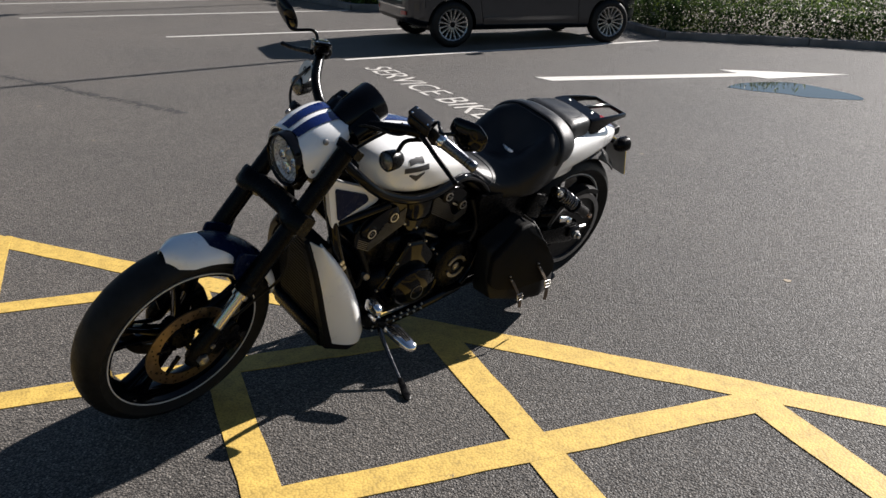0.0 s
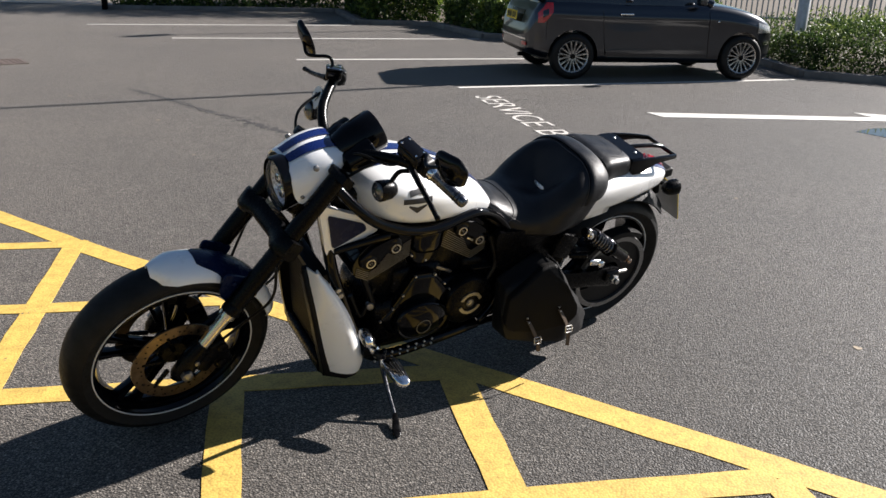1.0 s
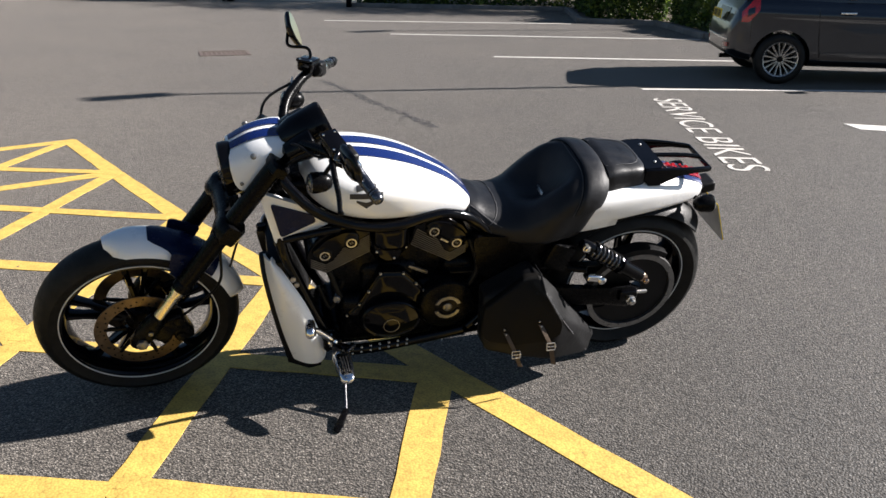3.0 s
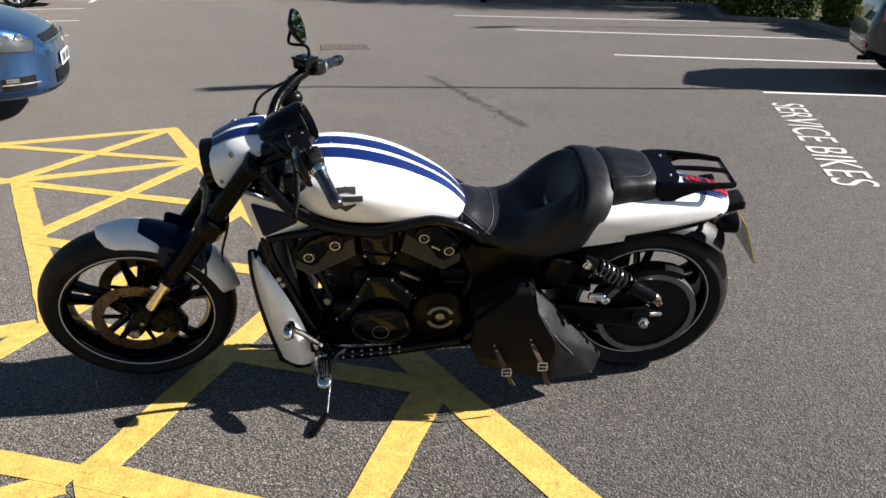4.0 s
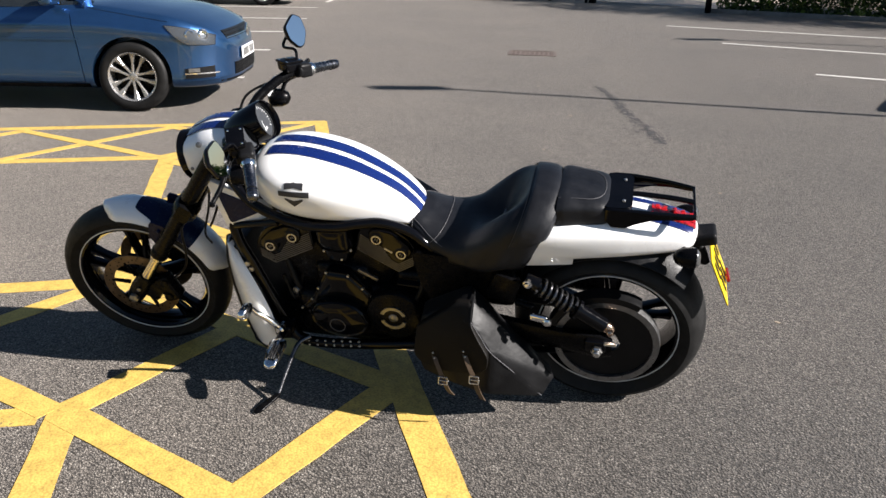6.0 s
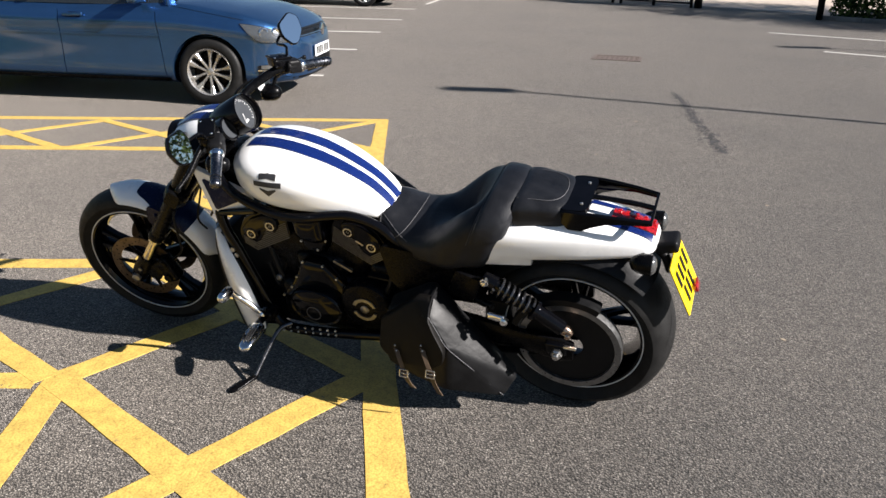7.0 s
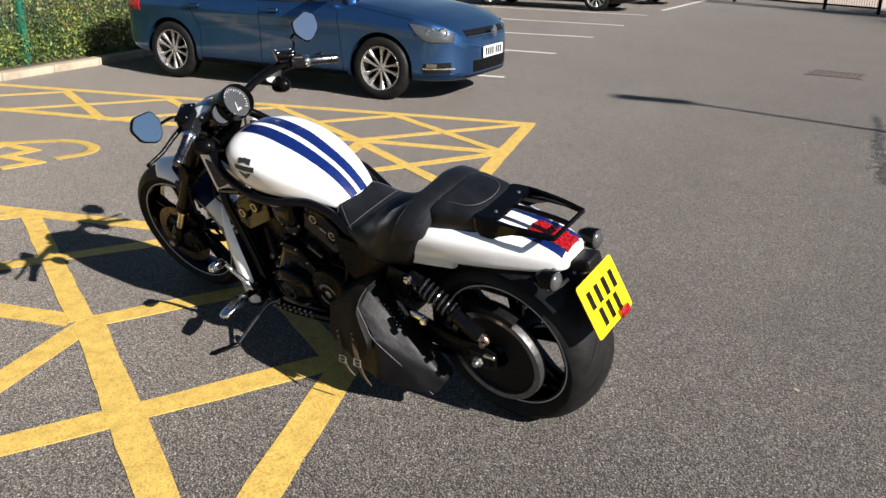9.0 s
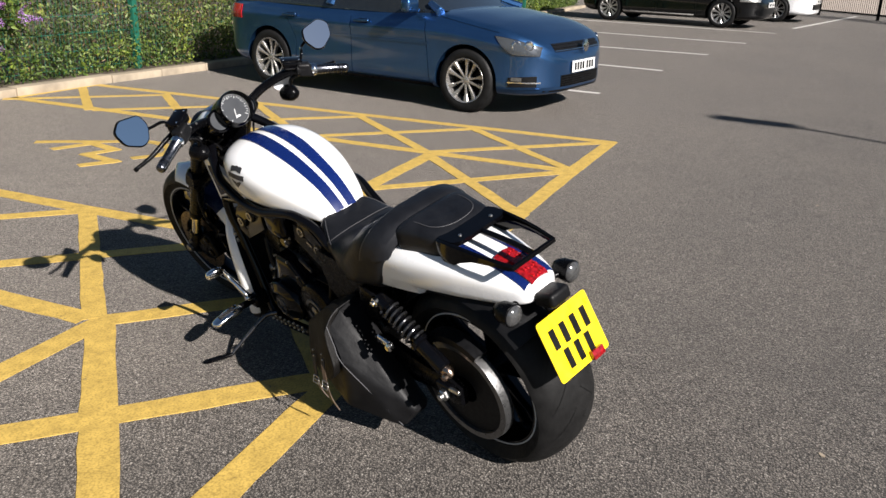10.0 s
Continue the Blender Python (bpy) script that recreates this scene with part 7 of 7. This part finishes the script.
def seat_dish(p):
    """The middle of the seat is hollowed, with a steep front to the step."""
    k = max(0.0, 1 - (p.y / 0.13) ** 2) ** 1.5
    a = max(0.0, min(1.0, (p.x - 0.245) / 0.06))
    floor = 0.83 - 0.15 * a * a * (3 - 2 * a) + 0.13 * max(0.0, p.x - 0.36)
    return Vector((p.x, p.y, p.z - k * max(0.0, p.z - floor)))


bm = fresh()
loft(bm, [[seat_lean(seat_dish(q)) for q in oval(x, w, top, mid, low, 48, SEAT_E, 6.0)] for x in spread(0.15, 0.632, 72) for top, mid, low, w in [table(SEAT, x)]])
seat = part("rider_seat", tidy(bm), VINYL, bike, "black stitched vinyl rider seat with a high back step")


def seat_pt(x, k, grow=0.0012):
    top, mid, low, w = table(SEAT, x)
    a = radians(90 - 90 * k)
    c, s = math.cos(a), math.sin(a)
    return seat_lean(seat_dish(Vector((x, (w + grow) * math.copysign(abs(c) ** (2 / SEAT_E), c), mid + (top - mid) * abs(s) ** (2 / SEAT_E)))) + Vector((0, 0, grow)))


for x0, lean_in in ((0.252, 0.0), (0.5, 0.06), (0.605, 0.0)):
    bm = fresh()
    tube(bm, [seat_pt(x0 + lean_in * abs(k) ** 2, k) for k in spread(-1, 1, 17)], 0.0011, 5, 3)
    part("seam", bm, STITCH, seat)
for s in (1, -1):
    bm = fresh()
    tube(bm, [seat_pt(x, s * k) for x, k in zip(spread(0.5, 0.63, 8), spread(0.78, 0.45, 8))], 0.001, 5, 3)
    part("seam", bm, STITCH, seat)
bm = fresh()
sheet(bm, [[seat_pt(x, k, 0.0045 * min(1, (x - 0.15) / 0.012, (0.243 - x) / 0.005 + 0.2)) for k in spread(-1, 1, 41)] for x in [0.151, 0.156, 0.163] + spread(0.18, 0.236, 6) + [0.24, 0.243]], 0.006, True)
part("back_band", tidy(bm), VINYL, seat, "raised stitched band over the seat step")
bm = fresh()
box(bm, (0.327, -0.004, 0.69), (0.006, 0.058, 0.014), Matrix.Rotation(radians(-20), 3, "Y"), 0.002)
part("seat_badge", bm, ALLOY, seat, "small bright seat badge")
PILLION = [(-0.014, 0.80, 0.775, 0.742, 0.06), (-0.006, 0.812, 0.777, 0.736, 0.09), (0.02, 0.826, 0.782, 0.73, 0.108), (0.08, 0.833, 0.784, 0.727, 0.12), (0.13, 0.836, 0.782, 0.72, 0.13), (0.152, 0.83, 0.779, 0.718, 0.131)]
bm = fresh()
loft(bm, [oval(x, w, top, mid, low, 40, 4.2, 3.2) for x in spread(-0.012, 0.152, 22) for top, mid, low, w in [table(PILLION, x)]])
pad = part("pillion_pad", tidy(bm), VINYL, bike, "black vinyl pillion pad with a stitched oval")
bm = fresh()
loop = [(0.15, 0.085), (0.1, 0.087), (0.05, 0.078), (0.022, 0.05), (0.014, 0.0), (0.022, -0.05), (0.05, -0.078), (0.1, -0.087), (0.15, -0.085)]
pts = []
for x, y in loop:
    top, mid, low, w = table(PILLION, x)
    pts.append((x, y, mid + (top - mid) * (1 - min(0.98, abs(y) / w) ** 4.2) ** (1 / 4.2) + 0.001))
tube(bm, pts, 0.001, 5, 4)
part("seam", bm, STITCH, pad)

for s in (1, -1):
    bm = fresh()
    plate(bm, rounded([(0.6, 0.63), (0.27, 0.6), (0.3, 0.5), (0.47, 0.42), (0.57, 0.48)], 0.03), (0, s * 0.125, 0), (1, 0, 0), (0, 0, 1), -s * 0.03, 0.0)
    bmesh.ops.recalc_face_normals(bm, faces=bm.faces[:])
    part("side_cover", bm, SATIN, bike, "black side cover below the seat", smooth=False)
bm = fresh()
box(bm, (0.42, 0, 0.5), (0.3, 0.22, 0.2), None, 0.03)
part("battery_box", bm, SATIN, bike)

# tail
TAIL = [  # x, top, widest, low, half width
    (-0.265, 0.712, 0.692, 0.676, 0.03), (-0.255, 0.722, 0.694, 0.668, 0.055), (-0.22, 0.735, 0.696, 0.657, 0.076), (-0.15, 0.75, 0.7, 0.65, 0.1), (-0.06, 0.764, 0.705, 0.643, 0.124), (0.03, 0.772, 0.705, 0.636, 0.146), (0.12, 0.774, 0.7, 0.628, 0.163), (0.2, 0.77, 0.69, 0.62, 0.172)]


def tail_shear(p):
    k = max(0.0, min(1.0, (p.x + 0.05) / 0.22))
    return Vector((p.x + (0.79 - p.z) * 0.38 * k, p.y, p.z - (0.02 if p.x > 0.066 and p.z < 0.65 else 0)))


bm = fresh()
loft(bm, [[tail_shear(q) for q in oval(x, w, top, mid, low, 48, 2.8, 4.5)] for x in spread(-0.265, 0.0641, 34) + [0.0661] + spread(0.08, 0.178, 12) for top, mid, low, w in [table(TAIL, x)]])
tail = part("tail_cowl", tidy(bm), WHITE, bike, "white tapering tail cowl with blue stripes")


def tail_top(x, y, grow):
    top, mid, low, w = table(TAIL, x)
    c = min(0.99, abs(y) / w)
    return Vector((x, y, mid + (top - mid) * (1 - c ** 2.8) ** (1 / 2.8) + grow))


for s in (1, -1):
    bm = fresh()
    sheet(bm, [[tail_top(x, s * y, 0.0016) for y in spread(0.034, 0.056, 5)] for x in spread(-0.25, -0.0, 20)], 0.0012, s > 0)
    part("blue_stripe", bm, BLUE, tail)
bm = fresh()
sheet(bm, [[tail_top(x, y, 0.006 + 0.004 * (1 - (y / 0.032) ** 2)) for y in spread(-0.033, 0.033, 9)] for x in spread(-0.258, -0.125, 16)], 0.008)
part("tail_lamp", bm, RED, tail, "red tail lamp lens", smooth=True)
# Lens facets in a brighter red, to put the lens's sparkle into the colour.
for k in range(22):
    bm = fresh()
    x, y = -0.245 + 0.026 * (k % 5) + random.uniform(-0.004, 0.004), -0.025 + 0.01 * (k // 5)
    q = tail_top(x, y, 0.01)
    box(bm, q, (0.012, 0.0075, 0.004), Matrix.Rotation(random.uniform(-0.6, 0.6), 3, "X"), 0.001, 1)
    part("facet_glint", bm, RED_BRIGHT, tail, smooth=False)

# inner rear mudguard, swing arm, shocks, pulley
bm = fresh()
grid = []
for a in spread(40, 134, 22):
    grid.append([REAR + Vector((math.cos(radians(a)), 0, math.sin(radians(a)))) * (0.352 - 0.045 * abs(k) ** 3) + Vector((0, 0.112 * k, 0)) for k in spread(-1, 1, 9)])
sheet(bm, grid, 0.006)
part("inner_mudguard", bm, PLASTIC, bike, "black plastic inner mudguard")
for s in (1, -1):
    bm = fresh()
    rings = []
    for t, h, w in ((0, 0.05, 0.022), (0.3, 0.045, 0.02), (0.7, 0.035, 0.019), (0.93, 0.045, 0.02), (1.0, 0.03, 0.016)):
        c = Vector((0.52, s * 0.145, 0.37)).lerp(REAR + Vector((-0.02, s * 0.165, 0.0)), t)
        rings.append([c + Vector((0, w * a, h * b)) for a, b in ((1, 0.6), (0.6, 1), (-0.6, 1), (-1, 0.6), (-1, -0.6), (-0.6, -1), (0.6, -1), (1, -0.6))])
    loft(bm, rings)
    part("swing_arm", bm, SATIN, bike, "black swing arm")
    top, low = Vector((0.222, s * 0.19, 0.592)), Vector((-0.035, s * 0.19, 0.428))
    d = (low - top).normalized()
    length = (low - top).length
    bm = fresh()
    rod(bm, top + d * 0.02, top + d * (length * 0.6), 0.017, 0.017, 16)
    rod(bm, top + d * (length * 0.55), low - d * 0.02, 0.025, 0.025, 20)
    turned(bm, top + d * (length * 0.56), d, [(0, 0.025), (0.003, 0.0335), (0.014, 0.0335), (0.018, 0.026)], 20)
    shock = part("shock_absorber", bm, GLOSS, bike, "black coil-over shock absorber")
    bm = fresh()
    a_, b_ = frame_along(d)
    coil = [top + d * (0.035 + (length * 0.56 - 0.04) * k / 96) + (a_ * math.cos(2 * math.pi * k / 14) + b_ * math.sin(2 * math.pi * k / 14)) * 0.0275 for k in range(97)]
    tube(bm, coil, 0.0044, 8, 2)
    part("coil_spring", bm, STAND_STEEL, shock, "dark steel coil spring")
    bm = fresh()
    turned(bm, top - d * 0.012, d, [(0, 0.014), (0.008, 0.019), (0.035, 0.024), (0.044, 0.026), (0.047, 0.02)], 20)
    part("upper_mount", bm, GLOSS, shock)
    bm = fresh()
    turned(bm, top + Vector((0, s * 0.014, 0)), (0, s, 0), [(0, 0.014), (0.012, 0.014), (0.014, 0.01), (0.02, 0.009), (0.022, 0.005)], 12)
    part("mount_bolt", bm, CHROME, shock, "bright upper mount bolt")
    bm = fresh()
    turned(bm, low - d * 0.022, d, [(0, 0.017), (0.008, 0.019), (0.024, 0.016), (0.034, 0.009)], 16)
    turned(bm, low + Vector((0, s * 0.012, 0)), (0, s, 0), [(0, 0.011), (0.012, 0.011), (0.016, 0.007)], 8)
    part("lower_mount", bm, BRONZED, shock, "bright lower shock mount")
    bm = fresh()
    box(bm, (0.006, s * 0.185, 0.35), (0.07, 0.022, 0.045), None, 0.01, 3)
    part("axle_block", bm, GLOSS, bike)
    bm = fresh()
    rod(bm, (0.0, s * 0.17, 0.34), (0.0, s * 0.21, 0.34), 0.019, 0.019, 6)
    rod(bm, (0.0, s * 0.2, 0.34), (0.0, s * 0.222, 0.34), 0.012, 0.011, 12)
    rod(bm, (-0.02, s * 0.19, 0.365), (-0.06, s * 0.19, 0.365), 0.007, 0.007, 8)
    part("rear_axle_nut", bm, ALLOY, bike, "bright rear axle nut")
    bm = fresh()
    box(bm, (0.3, s * 0.175, 0.54), (0.09, 0.03, 0.1), Matrix.Rotation(radians(-20), 3, "Y"), 0.012)
    rod(bm, (0.26, s * 0.18, 0.49), (0.2, s * 0.21, 0.5), 0.012, 0.012)
    part("peg_bracket", bm, SATIN, bike)
    bm = fresh()
    box(bm, (0.183, s * 0.238, 0.484), (0.056, 0.018, 0.024), Matrix.Rotation(radians(-10), 3, "Y"), 0.008, 3)
    turned(bm, (0.156, s * 0.236, 0.476), (0, s, 0), [(0, 0.014), (0.014, 0.014), (0.018, 0.009)], 14)
    part("folded_peg", bm, CHROME, bike, "folded pillion peg with a warm shine")
bm = fresh()
band_round(bm, REAR + Vector((0, 0.132, 0)), (0, 1, 0), [(0.148, -0.018), (0.168, -0.018), (0.17, 0), (0.168, 0.018), (0.148, 0.018)], 72)
part("belt_pulley", bm, DARK_ALLOY, rear_wheel, "grey toothed belt pulley")
bm = fresh()
disc_ring(bm, REAR + Vector((0, 0.136, 0)), (0, 1, 0), 0.045, 0.147, 0.008, 56)
part("pulley_web", bm, PLASTIC, rear_wheel)
bm = fresh()
band_round(bm, REAR + Vector((0, 0.135, 0)), (0, 1, 0), [(0.176, -0.026), (0.196, -0.024), (0.198, 0), (0.196, 0.024), (0.176, 0.026), (0.18, 0)], 24, (-120, -20))
part("belt_guard", bm, PLASTIC, bike, "dull black belt guard")
bm = fresh()
box(bm, (0.36, 0.132, 0.47), (0.6, 0.026, 0.006), Matrix.Rotation(radians(-2.5), 3, "Y"))
box(bm, (0.36, 0.132, 0.235), (0.6, 0.026, 0.006), Matrix.Rotation(radians(6.5), 3, "Y"))
part("drive_belt", bm, PLASTIC, bike, "black drive belt")

# luggage rack
bm = fresh()
plate(bm, rounded([(0.012, -0.1), (0.012, 0.1), (-0.05, 0.1), (-0.066, 0.08), (-0.066, -0.08), (-0.05, -0.1)], 0.012), (0, 0, 0.806), (1, 0, -0.03), (0, 1, 0), 0.012)
rack = part("luggage_rack", tidy(bm), GLOSS, bike, "gloss black luggage rack with three rails", smooth=False)
for s in (1, -1):
    bm = fresh()
    rings = []
    for x, y, top, low in ((0.01, 0.101, 0.815, 0.772), (-0.01, 0.104, 0.817, 0.752), (-0.05, 0.104, 0.817, 0.752), (-0.075, 0.103, 0.816, 0.766), (-0.12, 0.1, 0.813, 0.782), (-0.18, 0.093, 0.808, 0.786), (-0.235, 0.083, 0.802, 0.783), (-0.247, 0.08, 0.8, 0.785)):
        rings.append([Vector((x, s * (y + a), z)) for a, z in ((0.005, low + 0.003), (0.005, top - 0.004), (0.001, top), (-0.005, top), (-0.008, top - 0.004), (-0.008, low + 0.003), (-0.002, low))])
    loft(bm, rings)
    part("side_rail", tidy(bm), GLOSS, rack, smooth=True)
bm = fresh()
tube(bm, [(-0.055, 0.0, 0.81), (-0.12, 0, 0.808), (-0.19, 0.0, 0.803), (-0.243, 0, 0.795)], 0.0085, 10)
part("middle_rail", bm, GLOSS, rack)
bm = fresh()
box(bm, (-0.245, 0, 0.793), (0.008, 0.168, 0.014), None, 0.002)
part("cross_bar", bm, GLOSS, rack)
for s in (1, -1):
    bm = fresh()
    turned(bm, (-0.04, s * 0.06, 0.818), (0, 0, 1), [(0, 0.006), (0.004, 0.005), (0.006, 0.002)], 10)
    part("rack_bolt", bm, ALLOY, rack)

# rear lights and number plate
bm = fresh()
box(bm, (-0.29, 0, 0.682), (0.07, 0.075, 0.04), Matrix.Rotation(radians(12), 3, "Y"), 0.012, 3)
tube(bm, [(-0.25, 0, 0.66), (-0.285, 0, 0.63), (-0.305, 0, 0.58)], 0.014, 10)
part("plate_lamp", bm, PLASTIC, bike, "black plate lamp housing")
PT = Vector((-0.312, 0, 0.652))
PB = Vector((-0.382, 0, 0.491))
down = (PB - PT).normalized()
out_ = Vector((0, 1, 0)).cross(down).normalized()
out_ = out_ if out_.x < 0 else -out_
bm = fresh()
plate(bm, rounded([(-0.0975, 0), (0.0975, 0), (0.0975, (PB - PT).length), (-0.0975, (PB - PT).length)], 0.01), PT, (0, -1, 0), down, 0.003)
bmesh.ops.recalc_face_normals(bm, faces=bm.faces[:])
number = part("number_plate", bm, PLATE_YELLOW, bike, "yellow number plate with two rows of dark bars", smooth=False)
bm = fresh()
plate(bm, rounded([(-0.096, 0.002), (0.096, 0.002), (0.096, (PB - PT).length - 0.002), (-0.096, (PB - PT).length - 0.002)], 0.01), PT - out_ * 0.003, (0, -1, 0), down, 0.002)
bmesh.ops.recalc_face_normals(bm, faces=bm.faces[:])
part("plate_backing", bm, GALV, number, "grey backing of the plate", smooth=False)
face0 = PT + out_ * (0.0045 if (Vector((0, -1, 0)).cross(down)).dot(out_) > 0 else 0.002)
rotp = Matrix((Vector((0, -1, 0)), down, Vector((0, -1, 0)).cross(down))).transposed()
for row, count in ((0.062, 4), (0.128, 3)):
    for k in range(count):
        bm = fresh()
        box(bm, face0 + Vector((0, -1, 0)) * (k - (count - 1) / 2) * 0.041 + down * row, (0.019, 0.056, 0.0012), rotp, 0.0)
        part("bar", bm, INK, number, smooth=False)
bm = fresh()
box(bm, PB - down * 0.012 + Vector((0, -0.045, 0)) + out_ * 0.008, (0.045, 0.026, 0.012), rotp, 0.003)
part("reflector", bm, RED, number, "red reflector at the plate's edge")
for s in (1, -1):
    ic = Vector((-0.235, s * 0.118, 0.676))
    bm = fresh()
    turned(bm, ic + Vector((0.038, 0, 0)), (-1, 0, 0), [(0, 0.006), (0.008, 0.02), (0.026, 0.029), (0.052, 0.032), (0.064, 0.032), (0.066, 0.029)], 24)
    rod(bm, ic + Vector((0, -s * 0.02, 0)), (-0.22, s * 0.05, 0.672), 0.009, 0.009)
    winker = part("indicator", bm, SATIN, bike, "bullet indicator with a smoked lens")
    bm = fresh()
    turned(bm, ic + Vector((-0.028, 0, 0)), (-1, 0, 0), [(0, 0.029), (0.004, 0.027), (0.01, 0.018), (0.013, 0.005)], 24)
    part("lens", bm, SMOKE, winker)

# saddlebag
def bag_out(x, z):
    """Outer face of the bag: it leans out towards the ground and in towards the front."""
    return 0.308 + 0.24 * (0.496 - z) - 0.36 * (x - 0.38) - 1.1 * max(0.0, z - 0.487) - 0.25 * max(0.0, 0.36 - x)


bm = fresh()
for p in ((0.384, 0.245, 0.527), (0.381, 0.3, 0.494), (0.317, 0.322, 0.396), (0.16, 0.262, 0.174), (0.131, 0.225, 0.225), (0.41, 0.16, 0.527), (0.15, 0.165, 0.215), (0.56, 0.16, 0.44), (0.56, 0.225, 0.43), (0.572, 0.272, 0.3), (0.55, 0.28, 0.245), (0.33, 0.335, 0.225), (0.55, 0.19, 0.235), (0.33, 0.16, 0.205), (0.16, 0.165, 0.19)):
    bm.verts.new(p)
bmesh.ops.convex_hull(bm, input=bm.verts[:])
bmesh.ops.delete(bm, geom=[v for v in bm.verts if not v.link_faces], context="VERTS")
bmesh.ops.triangulate(bm, faces=bm.faces[:])
for _ in range(3):
    bmesh.ops.subdivide_edges(bm, edges=bm.edges[:], cuts=1, use_grid_fill=True)
for _ in range(1):
    bmesh.ops.smooth_vert(bm, verts=bm.verts[:], factor=0.5, use_axis_x=True, use_axis_y=True, use_axis_z=True)
bm.normal_update()
for v in bm.verts:                                        # soft sag and creases in the leather
    v.co += v.normal * (0.004 + 0.005 * noise.noise(v.co * 12.0) + 0.0012 * noise.noise(v.co * 30.0))
bag = part("saddlebag", tidy(bm), LEATHER, bike, "worn black leather saddlebag with buckled straps")
bm = fresh()
flap = rounded([(0.578, 0.32), (0.567, 0.42), (0.44, 0.522), (0.387, 0.53), (0.381, 0.496), (0.352, 0.448), (0.321, 0.398), (0.323, 0.36), (0.355, 0.335), (0.47, 0.3), (0.555, 0.3)], 0.012, 4)
rings = []
for k, g in ((0.99, -0.014), (1.0, 0.002), (1.0, 0.006), (0.985, 0.009), (0.93, 0.01)):
    row = []
    for a, b in flap:
        x, z = 0.46 + (a - 0.46) * k, 0.41 + (b - 0.41) * k
        row.append(Vector((x, bag_out(x, z) + g, z)))
    rings.append(row)
loft(bm, rings)
part("flap", tidy(bm), LEATHER_SHADED, bag, "dull leather flap with its shade put into the colour")
for x, z0, hang in ((0.362, 0.325, 0.088), (0.468, 0.278, 0.062)):
    bm = fresh()
    line = smooth_path([(x + 0.034, bag_out(x + 0.034, z0 + 0.066) + 0.014, z0 + 0.066), (x + 0.02, bag_out(x + 0.02, z0 + 0.04) + 0.018, z0 + 0.04), (x, bag_out(x, z0) + 0.018, z0), (x - 0.012, bag_out(x, z0) + 0.022, z0 - hang * 0.5), (x - 0.026, bag_out(x, z0) + 0.016, z0 - hang)], 4)
    sheet(bm, [[q + Vector((0.0085 * k, 0, 0.003 * k)) for k in (-1, -0.4, 0.4, 1)] for q in line], 0.003)
    part("strap", bm, STRAP, bag, "brown-edged leather strap")
    y0 = bag_out(x, z0) + 0.024
    bm = fresh()
    for a, b in (((-0.014, 0.011), (0.014, 0.011)), ((0.014, 0.011), (0.014, -0.011)), ((0.014, -0.011), (-0.014, -0.011)), ((-0.014, -0.011), (-0.014, 0.011)), ((-0.018, 0), (0.01, 0))):
        rod(bm, (x + a[0], y0 - a[1] * 0.4, z0 + a[1]), (x + b[0], y0 - b[1] * 0.4, z0 + b[1]), 0.002, 0.002, 8)
    part("buckle", bm, ALLOY, bag, "bright metal buckle")
    for q in ((0.038, 0.078), (0.032, 0.062)):
        bm = fresh()
        turned(bm, (x + q[0], bag_out(x + q[0], z0 + q[1]) + 0.014, z0 + q[1]), (0, 1, 0.3), [(0, 0.003), (0.005, 0.003), (0.007, 0.001)], 8)
        part("rivet", bm, ALLOY, bag)
for route, r, mat in (([(0.381, 0.306, 0.496), (0.35, 0.316, 0.447), (0.318, 0.324, 0.396), (0.24, 0.2945, 0.286), (0.163, 0.2645, 0.177)], 0.0017, STITCH), ([(0.384, 0.249, 0.531), (0.384, 0.28, 0.517), (0.381, 0.306, 0.496)], 0.0022, LEATHER), ([(0.388, 0.19, 0.53), (0.384, 0.249, 0.53)], 0.0022, LEATHER)):
    bm = fresh()
    tube(bm, route, r, 6)
    part("edge_piping", bm, mat, bag)
